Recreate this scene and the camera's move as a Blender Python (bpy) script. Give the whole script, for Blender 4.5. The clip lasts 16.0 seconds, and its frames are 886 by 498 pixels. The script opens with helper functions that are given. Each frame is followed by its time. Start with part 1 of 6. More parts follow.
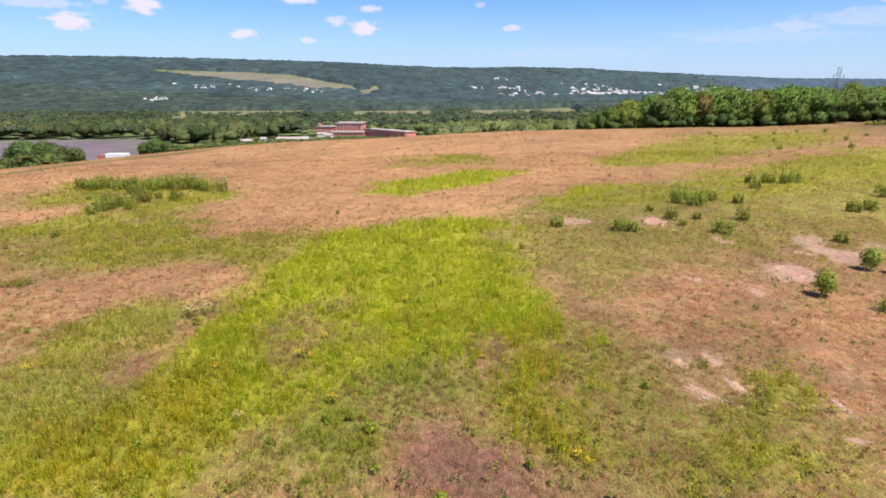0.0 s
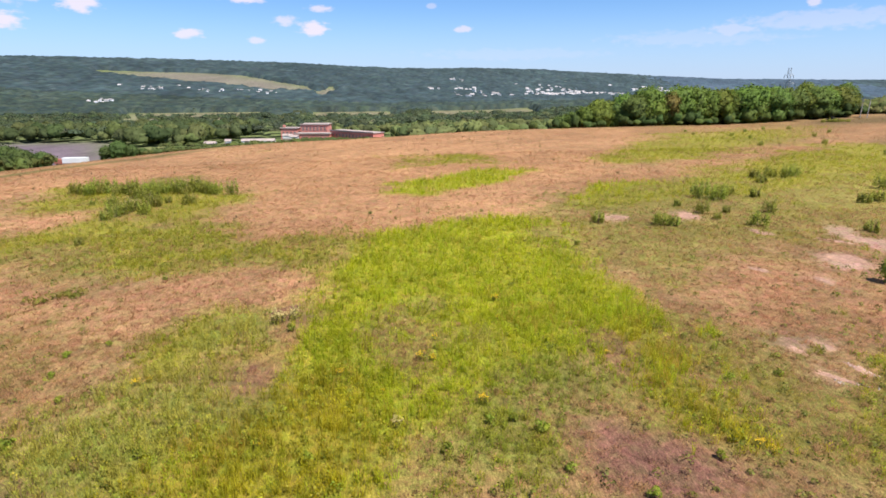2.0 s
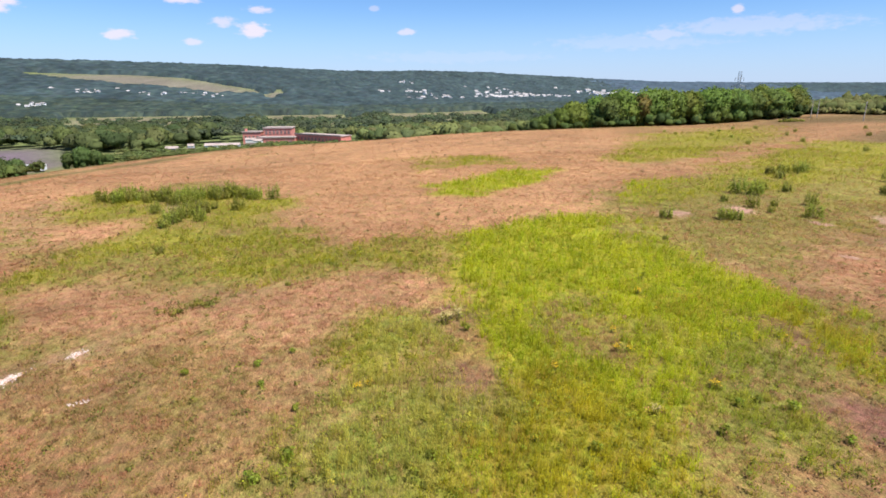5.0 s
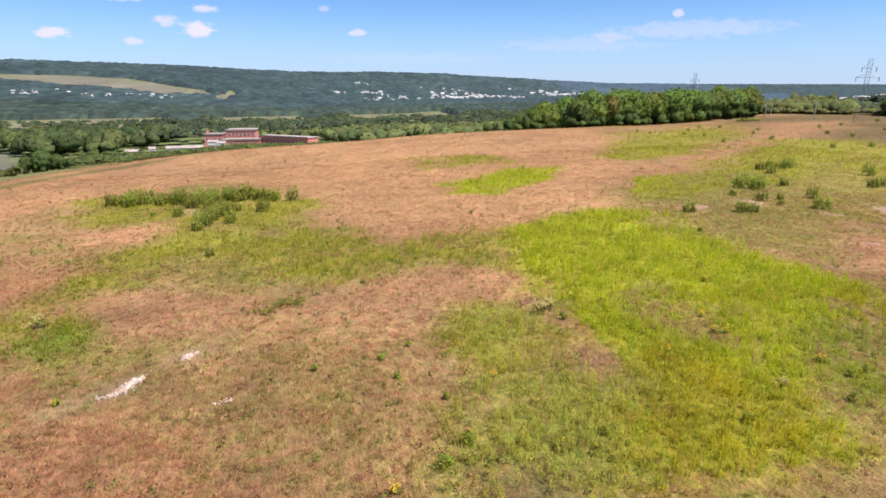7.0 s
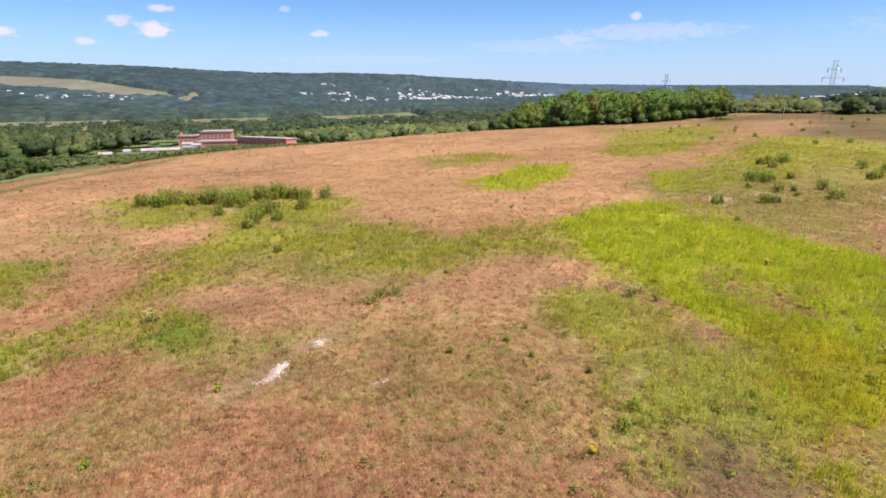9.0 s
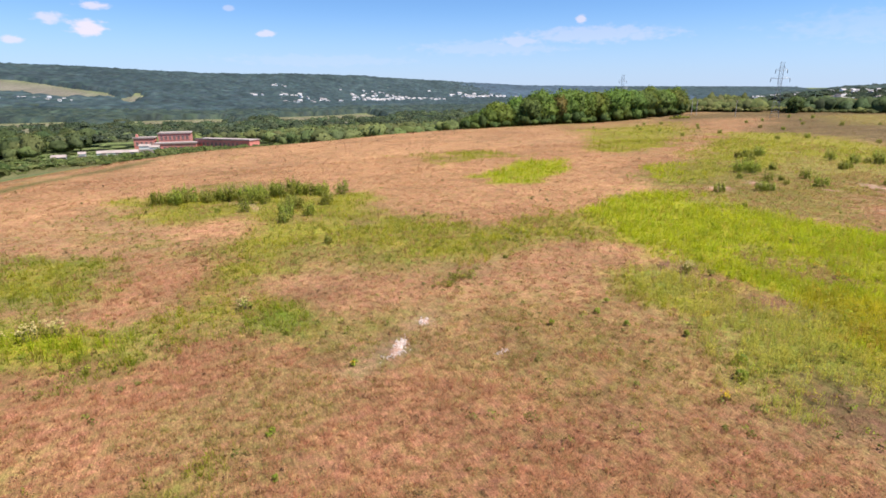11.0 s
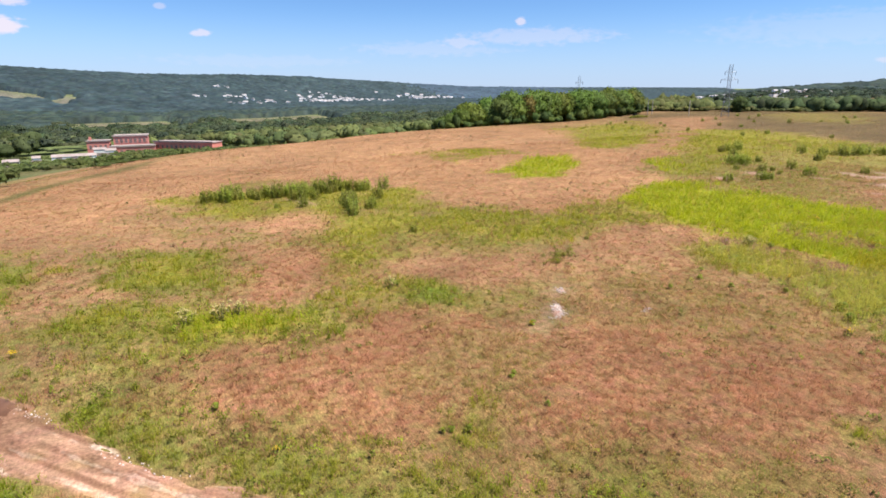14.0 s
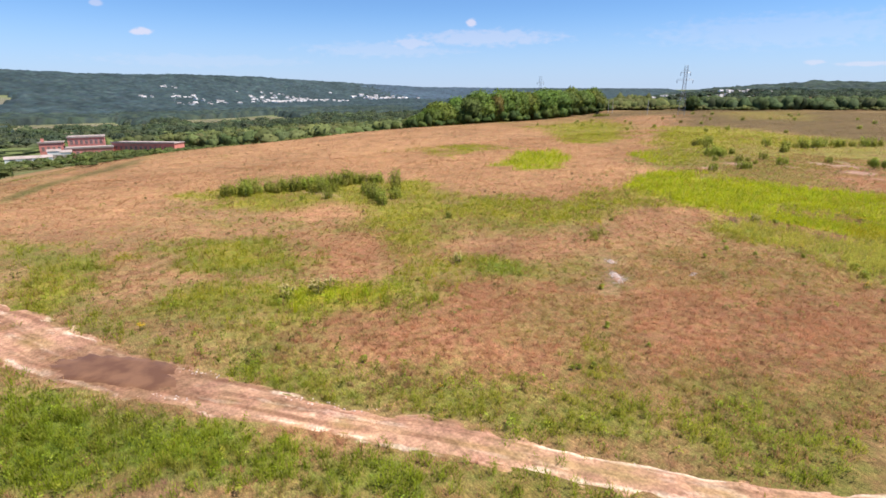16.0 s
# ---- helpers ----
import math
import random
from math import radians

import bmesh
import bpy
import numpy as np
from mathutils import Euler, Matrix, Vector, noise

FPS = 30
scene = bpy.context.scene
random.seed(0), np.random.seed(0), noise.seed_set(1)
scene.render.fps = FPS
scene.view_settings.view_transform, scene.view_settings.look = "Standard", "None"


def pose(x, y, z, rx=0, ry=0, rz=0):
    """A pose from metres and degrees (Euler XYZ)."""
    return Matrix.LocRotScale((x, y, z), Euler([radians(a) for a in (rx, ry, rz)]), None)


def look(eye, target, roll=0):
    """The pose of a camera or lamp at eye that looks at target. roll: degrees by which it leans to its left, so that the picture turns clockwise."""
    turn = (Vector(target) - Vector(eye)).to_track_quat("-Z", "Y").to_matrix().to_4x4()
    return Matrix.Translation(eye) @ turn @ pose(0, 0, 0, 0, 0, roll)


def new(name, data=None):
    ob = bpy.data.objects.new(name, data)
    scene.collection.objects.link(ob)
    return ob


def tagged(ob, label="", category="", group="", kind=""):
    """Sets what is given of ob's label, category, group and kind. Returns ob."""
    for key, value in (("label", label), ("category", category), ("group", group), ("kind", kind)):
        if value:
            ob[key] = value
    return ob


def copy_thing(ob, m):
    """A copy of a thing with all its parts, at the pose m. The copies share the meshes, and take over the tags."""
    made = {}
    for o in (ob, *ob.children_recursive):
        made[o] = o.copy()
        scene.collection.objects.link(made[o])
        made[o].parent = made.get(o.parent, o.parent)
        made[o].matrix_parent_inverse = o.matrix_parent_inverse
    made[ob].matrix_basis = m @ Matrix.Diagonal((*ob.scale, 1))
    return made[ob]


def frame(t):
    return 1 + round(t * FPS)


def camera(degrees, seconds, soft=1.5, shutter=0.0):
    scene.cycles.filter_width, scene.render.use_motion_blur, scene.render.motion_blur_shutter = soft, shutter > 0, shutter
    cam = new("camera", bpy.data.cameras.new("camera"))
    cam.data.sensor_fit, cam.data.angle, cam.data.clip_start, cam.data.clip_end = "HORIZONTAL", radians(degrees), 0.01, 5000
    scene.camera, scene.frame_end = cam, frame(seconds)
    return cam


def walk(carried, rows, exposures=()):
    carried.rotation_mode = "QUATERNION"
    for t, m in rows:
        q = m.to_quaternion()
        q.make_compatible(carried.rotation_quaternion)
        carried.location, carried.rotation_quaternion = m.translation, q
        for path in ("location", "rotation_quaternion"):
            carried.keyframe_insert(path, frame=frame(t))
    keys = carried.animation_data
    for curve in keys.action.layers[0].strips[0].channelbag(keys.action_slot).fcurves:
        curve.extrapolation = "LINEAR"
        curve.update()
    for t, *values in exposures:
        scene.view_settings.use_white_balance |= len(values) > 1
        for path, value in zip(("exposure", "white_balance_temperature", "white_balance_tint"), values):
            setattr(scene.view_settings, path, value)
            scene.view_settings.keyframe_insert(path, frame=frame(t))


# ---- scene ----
cam = camera(77.9, 16.0, soft=1.65)
METRES, EYE, TILT, LEAN, TURN = 75.0, 15.0, -17.0, 0.0, 0.0
EXPOSURES = [(0.0, 1.0), (13.5, 1.0), (15.0, 0.93), (16.0, 0.93)]
ROWS = [
    (0.0, 0.0, 0.0, 0.0, 0.0, 0.0, 0.0),
    (0.5, -0.0305, 0.0024, 0.0001, -0.95, 0.03, 0.31),
    (1.0, -0.0613, 0.0044, -0.0001, -1.63, 0.04, 0.5),
    (1.5, -0.0921, 0.007, -0.0004, -2.62, 0.04, 0.86),
    (2.0, -0.1225, 0.0105, -0.0009, -4.48, 0.03, 1.42),
    (2.5, -0.1534, 0.0137, -0.001, -6.25, 0.03, 1.93),
    (3.0, -0.1847, 0.016, -0.0002, -7.13, 0.04, 2.21),
    (3.5, -0.2158, 0.0178, 0.0006, -7.43, 0.07, 2.29),
    (4.0, -0.2469, 0.02, 0.0012, -7.98, 0.09, 2.46),
    (6.5, -0.4013, 0.0327, 0.0043, -13.16, -0.03, 4.05),
    (7.0, -0.4323, 0.0353, 0.0043, -14.3, -0.09, 4.34),
    (7.5, -0.4632, 0.0381, 0.0042, -15.26, -0.13, 4.64),
    (8.0, -0.4945, 0.041, 0.0038, -16.25, -0.19, 4.92),
    (8.5, -0.5262, 0.0442, 0.0038, -16.76, -0.21, 5.11),
    (9.0, -0.5572, 0.0473, 0.0035, -17.73, -0.26, 5.4),
    (11.5, -0.7112, 0.0635, 0.0003, -23.76, -0.79, 7.11),
    (12.0, -0.7428, 0.066, 0.0023, -24.91, -0.92, 7.44),
    (12.5, -0.7745, 0.0685, 0.0042, -25.64, -0.99, 7.61),
    (13.0, -0.806, 0.0711, 0.0056, -26.46, -1.09, 7.84),
    (13.5, -0.8377, 0.0742, 0.0054, -27.52, -1.2, 8.13),
    (14.0, -0.8691, 0.0772, 0.0038, -28.0, -1.27, 8.26),
    (14.5, -0.9008, 0.0803, 0.0018, -28.51, -1.33, 8.38),
    (15.0, -0.9323, 0.0838, 0.0001, -29.91, -1.5, 8.74),
    (15.5, -0.964, 0.0872, -0.0003, -31.47, -1.72, 9.14),
    (16.0, -0.9953, 0.0904, -0.001, -32.67, -1.91, 9.43),
]
walk(cam, [(t, pose(0, 0, EYE, TILT, LEAN, TURN) @ pose(METRES * x, METRES * y, METRES * z, 90 + pitch, roll, yaw)) for t, x, y, z, yaw, pitch, roll in ROWS], EXPOSURES)

# ---- world and sun ----
SUN_AZ, SUN_EL = 132.0, 62.0      # degrees clockwise from +y, degrees up
world = bpy.data.worlds.new("sky")
scene.world = world
world.use_nodes = True
wn, wl = world.node_tree.nodes, world.node_tree.links
wn.clear()


def wnode(kind, **props):
    n = wn.new(kind)
    for key, value in props.items():
        if key == "operation":
            n.operation = value
        elif key == "blend_type":
            n.blend_type = value
    return n


sky = wn.new("ShaderNodeTexSky")
sky.sky_type = "NISHITA"
sky.sun_disc = False
sky.sun_elevation = radians(SUN_EL)
sky.sun_rotation = radians(SUN_AZ)
sky.altitude = 200
sky.air_density, sky.dust_density, sky.ozone_density = 0.8, 0.0, 6.0
SKY = 0.064
coord = wn.new("ShaderNodeTexCoord")
unit = wnode("ShaderNodeVectorMath", operation="NORMALIZE")
wl.new(coord.outputs["Generated"], unit.inputs[0])
split = wn.new("ShaderNodeSeparateXYZ")
wl.new(unit.outputs[0], split.inputs[0])
azim = wnode("ShaderNodeMath", operation="ARCTAN2")
wl.new(split.outputs["X"], azim.inputs[0])
wl.new(split.outputs["Y"], azim.inputs[1])
elev = wnode("ShaderNodeMath", operation="ARCSINE")
wl.new(split.outputs["Z"], elev.inputs[0])
dome = wn.new("ShaderNodeCombineXYZ")
wl.new(azim.outputs[0], dome.inputs[0])
wl.new(elev.outputs[0], dome.inputs[1])
stretch = wnode("ShaderNodeVectorMath", operation="MULTIPLY")
stretch.inputs[1].default_value = (1.0, 2.2, 1.0)
wl.new(dome.outputs[0], stretch.inputs[0])
puff = wn.new("ShaderNodeTexNoise")
puff.inputs["Scale"].default_value = 55
puff.inputs["Detail"].default_value = 5
wl.new(stretch.outputs[0], puff.inputs["Vector"])
puff_off = wnode("ShaderNodeMath", operation="SUBTRACT")
puff_off.inputs[1].default_value = 0.5
wl.new(puff.outputs["Fac"], puff_off.inputs[0])
puff_amp = wnode("ShaderNodeMath", operation="MULTIPLY")
puff_amp.inputs[1].default_value = 2.2
wl.new(puff_off.outputs[0], puff_amp.inputs[0])
cover = None


def cloud(az, el, half_w, half_h, strength):
    """One cloud of the sky: direction and half sizes in degrees."""
    global cover
    m = wn.new("ShaderNodeMapping")
    m.vector_type = "TEXTURE"
    m.inputs["Location"].default_value = (radians(az), radians(el), 0)
    m.inputs["Scale"].default_value = (radians(half_w), radians(half_h), 1)
    wl.new(dome.outputs[0], m.inputs["Vector"])
    size = wnode("ShaderNodeVectorMath", operation="LENGTH")
    wl.new(m.outputs[0], size.inputs[0])
    rough = wnode("ShaderNodeMath", operation="ADD")
    wl.new(size.outputs["Value"], rough.inputs[0])
    wl.new(puff_amp.outputs[0], rough.inputs[1])
    soft = wn.new("ShaderNodeMapRange")
    soft.interpolation_type = "SMOOTHSTEP"
    for name, value in (("From Min", 1.35), ("From Max", 0.55), ("To Min", 0.0), ("To Max", strength * 0.85)):
        soft.inputs[name].default_value = value
    wl.new(rough.outputs[0], soft.inputs["Value"])
    if cover is None:
        cover = soft.outputs[0]
    else:
        top = wnode("ShaderNodeMath", operation="MAXIMUM")
        wl.new(cover, top.inputs[0])
        wl.new(soft.outputs[0], top.inputs[1])
        cover = top.outputs[0]


cloud(-32.3, 4.7, 1.5, 0.6, 1.00)
cloud(-26.8, 6.3, 1.3, 0.7, 1.00)
cloud(-18.7, 4.2, 1.1, 0.4, 0.90)
cloud(-13.7, 7.2, 1.6, 0.3, 0.90)
cloud(-10.3, 5.5, 1.0, 0.4, 0.70)
cloud(-7.7, 4.9, 1.2, 0.6, 1.00)
cloud(-7.0, 6.7, 1.1, 0.3, 0.80)
cloud(-12.9, 3.8, 0.8, 0.3, 0.70)
cloud(6.6, 4.9, 0.8, 0.3, 0.70)
cloud(3.6, 7.0, 0.5, 0.2, 0.40)
cloud(-34.4, 6.0, 3.1, 0.4, 0.50)
cloud(-29.9, 6.4, 0.5, 0.3, 0.40)
cloud(36.6, 6.2, 0.5, 0.4, 0.70)
cloud(30.9, 4.4, 1.9, 0.5, 0.40)
cloud(38.1, 4.9, 6.5, 0.7, 0.33)
cloud(28.1, 3.8, 6.7, 0.6, 0.20)
cloud(66.5, 2.2, 0.7, 0.2, 0.40)
cloud(70.0, 2.0, 1.6, 0.2, 0.40)
cloud(63.7, 4.8, 9.6, 1.2, 0.15)
cloud(11.3, 2.6, 8.3, 0.5, 0.12)
dim = wn.new("ShaderNodeMix")
dim.data_type, dim.blend_type = "RGBA", "MULTIPLY"
dim.inputs["Factor"].default_value = 1.0
dim.inputs["B"].default_value = (SKY * 0.90, SKY * 1.06, SKY * 1.22, 1)
wl.new(sky.outputs[0], dim.inputs["A"])
veil = wn.new("ShaderNodeMix")
veil.data_type = "RGBA"
veil.inputs["B"].default_value = (0.49, 0.44, 0.49, 1)
low = wn.new("ShaderNodeMapRange")
low.interpolation_type = "SMOOTHSTEP"
for name, value in (("From Min", radians(8)), ("From Max", radians(-1)), ("To Min", 0.0), ("To Max", 0.8)):
    low.inputs[name].default_value = value
wl.new(elev.outputs[0], low.inputs["Value"])
mist = wn.new("ShaderNodeMix")
mist.data_type = "RGBA"
mist.inputs["B"].default_value = (0.255, 0.315, 0.455, 1)
wl.new(low.outputs[0], mist.inputs["Factor"])
wl.new(dim.outputs["Result"], mist.inputs["A"])
wl.new(cover, veil.inputs["Factor"])
wl.new(mist.outputs["Result"], veil.inputs["A"])
background = wn.new("ShaderNodeBackground")
wl.new(veil.outputs["Result"], background.inputs["Color"])
world_out = wn.new("ShaderNodeOutputWorld")
wl.new(background.outputs[0], world_out.inputs[0])

sun_data = bpy.data.lights.new("sun", "SUN")
sun_data.energy, sun_data.angle, sun_data.color = 4.35, radians(0.5), (1.0, 0.95, 0.87)
sun = new("sun", sun_data)
a, e = radians(SUN_AZ), radians(SUN_EL)
sun.matrix_world = look((0, 0, 0), (-math.sin(a) * math.cos(e), -math.cos(a) * math.cos(e), -math.sin(e)))

# ---- numbers ----
rng = np.random.default_rng(7)


def value_noise(x, y, scale, seed=0):
    """Smooth noise from -1 to 1, features about scale metres wide."""
    x, y = np.asarray(x, float) / scale + 31.7 * seed, np.asarray(y, float) / scale - 17.3 * seed
    ix, iy = np.floor(x), np.floor(y)
    fx, fy = x - ix, y - iy
    fx, fy = fx * fx * (3 - 2 * fx), fy * fy * (3 - 2 * fy)

    def corner(i, j):
        v = np.sin(i * 127.1 + j * 311.7 + seed * 74.7) * 43758.5453
        return (v - np.floor(v)) * 2 - 1
    low = corner(ix, iy) * (1 - fx) + corner(ix + 1, iy) * fx
    high = corner(ix, iy + 1) * (1 - fx) + corner(ix + 1, iy + 1) * fx
    return low * (1 - fy) + high * fy


def fractal(x, y, scale, seed=0):
    return (value_noise(x, y, scale, seed) + 0.5 * value_noise(x, y, scale / 2.1, seed + 5) + 0.25 * value_noise(x, y, scale / 4.3, seed + 9)) / 1.4


def step01(a, b, x):
    t = np.clip((x - a) / (b - a), 0, 1)
    return t * t * (3 - 2 * t)


def smooth_max(a, b, k):
    h = np.clip(0.5 + 0.5 * (a - b) / k, 0, 1)
    return b * (1 - h) + a * h + k * h * (1 - h)


def beyond(x, y):
    """Metres past the rounded edge of the hilltop field (negative on it)."""
    north = (y - 185 - 0.268 * x) / 1.035
    west = (-48 * (x + 87) + 26 * (y - 107)) / 54.6
    return smooth_max(north, west, 20.0) - 2.5


RIDGE_X = (-4000, -1262, -1001, -710, -378, 0, 436, 944, 1543, 2200, 4000)
RIDGE_Z = (74, 76, 80, 75, 71, 55, 56, 36, 20, 16, 16)


def height(x, y):
    """The lie of the land."""
    x, y = np.asarray(x, float), np.asarray(y, float)
    z = 0.1 + np.tanh(x / 60) * np.where(x < 0, 1.25, 0.5)
    z = z - 0.02 * np.clip(y - 60, 0, 120) * step01(30, -60, x)
    z = z - 0.03 * np.clip(y - 135, 0, 90) * step01(215, 120, x) * step01(-60, 0, x)
    s = np.maximum(beyond(x, y), 0)
    z = z - 23 * (1 - np.exp(-s * s / (s + 8) / 125))
    r = np.hypot(x, y)
    z = z - 0.007 * np.clip(r - 380, 0, 700)
    crest = 2000 + 0.35 * np.clip(x, -2500, 2500)
    v = y - crest
    top = (np.interp(x - 110, RIDGE_X, RIDGE_Z) + np.interp(x, RIDGE_X, RIDGE_Z) + np.interp(x + 110, RIDGE_X, RIDGE_Z)) / 3 + 28 + 2.0 * fractal(x, y, 260, 3)
    foot = np.interp(x, (-800, 0, 450, 900), (1000, 880, 480, 420))
    rise = np.where(v < 0, np.clip(1 + v / foot, 0, 1) ** 1.25, 1 - 0.35 * step01(0, 900, v))
    z = z + top * rise * (1 + 0.10 * fractal(x, y, 340, 4) * np.clip(rise * (1 - rise) * 4, 0, 1))
    z = z + 42 * np.exp(-((x - 1500) / 500) ** 2 - ((y - 4100) / 300) ** 2)
    z = z + 22 * np.exp(-((x - 1200) / 380) ** 2 - ((y - 180) / 380) ** 2)
    z = z + 8 * np.exp(-((x - 480) / 140) ** 2 - ((y - 400) / 150) ** 2)
    z = z + 26 * np.exp(-((x - 950) / 230) ** 2 - ((y - 600) / 200) ** 2)
    z = z - 2.3 * np.exp(-((x + 60) / 75) ** 2 - ((y - 405) / 48) ** 2)
    z = z - 4.5 * np.exp(-((x + 182) / 70) ** 2 - ((y - 288) / 58) ** 2)
    z = z + 0.12 * fractal(x, y, 9, 1) * step01(6, -4, beyond(x, y))
    return z


def on_ground(x, y, z=0.0):
    return (x, y, float(height(x, y)) + z)


# ---- ground cover: which plants grow where ----
PATCHES = []


def patch(kind, *corners):
    PATCHES.append((kind, np.array(corners, float)))


def signed(px, py, poly):
    """Distance inside a polygon (negative outside)."""
    best = np.full(px.shape, 1e9)
    inside = np.zeros(px.shape, bool)
    for (ax, ay), (bx, by) in zip(poly, np.roll(poly, -1, axis=0)):
        dx, dy = bx - ax, by - ay
        t = np.clip(((px - ax) * dx + (py - ay) * dy) / (dx * dx + dy * dy + 1e-9), 0, 1)
        best = np.minimum(best, np.hypot(px - ax - t * dx, py - ay - t * dy))
        if by != ay:
            inside ^= ((ay > py) != (by > py)) & (px < (bx - ax) * (py - ay) / (by - ay) + ax)
    return np.where(inside, best, -best)


patch("dull", (104, 120), (140, 185), (160, 225), (300, 250), (360, 40), (100, 40), (76, 60), (120, 100))
patch("dull", (192, 230), (309, 131), (92, 59), (104, 87), (122, 125), (141, 159))
patch("tan", (-82, 82), (-84, 107), (-73, 138), (-49, 171), (-9, 178), (33, 161), (63, 142), (20, 95), (2, 67), (-18, 54), (-27, 58), (-28, 70), (-26, 94), (-37, 106), (-57, 95), (-64, 90), (-68, 77), (-58, 65), (-67, 70))
patch("tan", (-46, 140), (-25, 174), (11, 191), (72, 198), (64, 152), (22, 95), (29, 92), (78, 122), (63, 102), (13, 72), (5, 64), (-6, 60), (-12, 56), (-19, 54), (-23, 53), (-29, 55), (-31, 64), (-29, 79), (-39, 97))
patch("tan", (-43, 108), (-42, 157), (-36, 427), (39, 180), (65, 153), (32, 95), (15, 80), (8, 63), (-3, 60), (-11, 56), (-20, 51), (-26, 53), (-31, 64), (-30, 75))
patch("lime", (39, 95), (55, 103), (101, 126), (76, 94), (51, 79), (42, 75), (34, 79))
patch("olive", (43, 79), (55, 83), (76, 94), (44, 52), (41, 58), (39, 63), (33, 67))
patch("lime", (40, 127), (70, 166), (120, 183), (96, 143), (55, 113), (36, 102), (29, 98))
patch("lime", (11, 67), (94, 122), (114, 118), (96, 83), (92, 59), (60, 49), (38, 62), (25, 65), (14, 64))
patch("olive", (77, 95), (89, 80), (86, 57), (49, 45), (40, 65), (43, 79))
patch("rust", (0, 75), (32, 93), (88, 130), (167, 206), (190, 181), (81, 115), (34, 85), (3, 68))
patch("lime", (69, 155), (145, 195), (93, 135), (58, 109), (30, 96), (34, 111))
patch("gold", (11, 71), (18, 78), (30, 82), (38, 79), (28, 67), (19, 66), (12, 66))
patch("lime", (-12, 120), (-3, 120), (11, 114), (8, 105), (-7, 103))
patch("gold", (-9, 79), (-6, 91), (5, 96), (15, 94), (10, 87), (1, 79), (-5, 75))
patch("rust", (48, 183), (63, 154), (33, 112), (19, 118), (12, 155))
patch("rust", (-73, 117), (-63, 156), (-44, 167), (-30, 136), (-44, 118), (-56, 113), (-62, 94))
patch("lime", (-61, 78), (-63, 94), (-48, 91), (-34, 84), (-30, 75), (-34, 70), (-43, 77), (-48, 74))
patch("olive", (-51, 61), (-53, 73), (-41, 70), (-33, 68), (-28, 54), (-30, 49), (-34, 46), (-38, 45))
patch("lime", (-58, 79), (-51, 81), (-40, 83), (-30, 81), (-32, 72), (-37, 66), (-39, 66), (-41, 55), (-46, 50), (-50, 52), (-50, 60), (-49, 68), (-55, 73))
patch("olive", (-49, 55), (-41, 58), (-37, 63), (-32, 57), (-27, 53), (-31, 44), (-37, 44), (-42, 48), (-49, 50))
patch("lime", (-40, 50), (-37, 58), (-32, 54), (-27, 52), (-21, 52), (-15, 55), (-14, 48), (-16, 43), (-20, 46), (-27, 45), (-31, 44), (-35, 47), (-40, 47))
patch("olive", (-32, 63), (-27, 59), (-21, 51), (-13, 53), (-6, 51), (-20, 45), (-28, 47), (-34, 44), (-38, 46), (-39, 52), (-41, 60))
patch("tan", (-55, 72), (-49, 71), (-47, 63), (-50, 60), (-53, 62))
patch("rust", (-61, 59), (-61, 65), (-54, 56), (-53, 48), (-56, 44))
patch("rust", (-43, 45), (-38, 45), (-37, 40), (-40, 38), (-44, 41))
patch("rust", (-38.5, 39.2), (-32.8, 40.9), (-28.3, 44.4), (-21.3, 44.8), (-18.3, 41.0), (-19.0, 37.5), (-23.5, 36.7), (-30.7, 37.6), (-33.7, 35.2))
patch("rust", (-31.2, 35.6), (-28.9, 40.8), (-22.6, 42.6), (-15.1, 44.0), (-15.6, 37.7), (-23.0, 37.5), (-24.7, 34.8), (-27.8, 31.2))
patch("rust", (-23, 45), (-18, 46), (-16, 41), (-16, 39), (-19, 37), (-23, 37), (-25, 33), (-27, 33), (-26, 37))
patch("rust", (-35.4, 37.1), (-32.1, 38.9), (-29.5, 36.4), (-30.7, 34.1), (-34.2, 34.6))
patch("gold", (-10, 54), (-5, 59), (3, 60), (10, 56), (8, 47), (6, 38), (6, 34), (7, 31), (-3, 24), (-9, 28), (-12, 31), (-15, 33), (-15, 40), (-12, 49))
patch("gold", (-12, 56), (-3, 59), (8, 58), (7, 49), (7, 41), (8, 33), (7, 27), (5, 23), (3, 23), (3, 30), (2, 33), (2, 29), (-0, 26), (-2, 24), (-5, 24), (-7, 28), (-7, 34), (-9, 36), (-9, 31), (-9, 25), (-9, 21), (-11, 20), (-11, 17), (-17, 17), (-20, 21), (-17, 25), (-15, 29), (-16, 37), (-14, 45))
patch("fern", (-17.1, 17.4), (-19.9, 21.1), (-16.8, 24.6), (-15.2, 27.3), (-10.6, 26.6), (-9.7, 21.0), (-11.0, 19.9), (-10.8, 17.2))
patch("gold", (-9, 57), (-3, 58), (8, 56), (5, 43), (4, 36), (4, 28), (3, 23), (5, 20), (9, 25), (10, 32), (8, 26), (3, 19), (2, 22), (1, 26), (-2, 26), (-5, 22), (-8, 21), (-10, 17), (-17, 19), (-16, 26), (-16, 32), (-16, 40), (-13, 49))
patch("fern", (-17.4, 18.6), (-16.2, 26.1), (-12.2, 28.3), (-10.2, 24.4), (-8.6, 21.3), (-10.5, 17.4))
patch("fern", (4.7, 31.4), (7.3, 29.1), (4.6, 22.8), (4.9, 20.3), (3.0, 18.5), (2.3, 21.6), (2.9, 26.7))
patch("olive", (-11.3, 35.6), (-7.5, 36.9), (-5.7, 30.5), (-7.0, 27.1), (-8.2, 22.7), (-8.8, 21.4), (-10.1, 27.9))
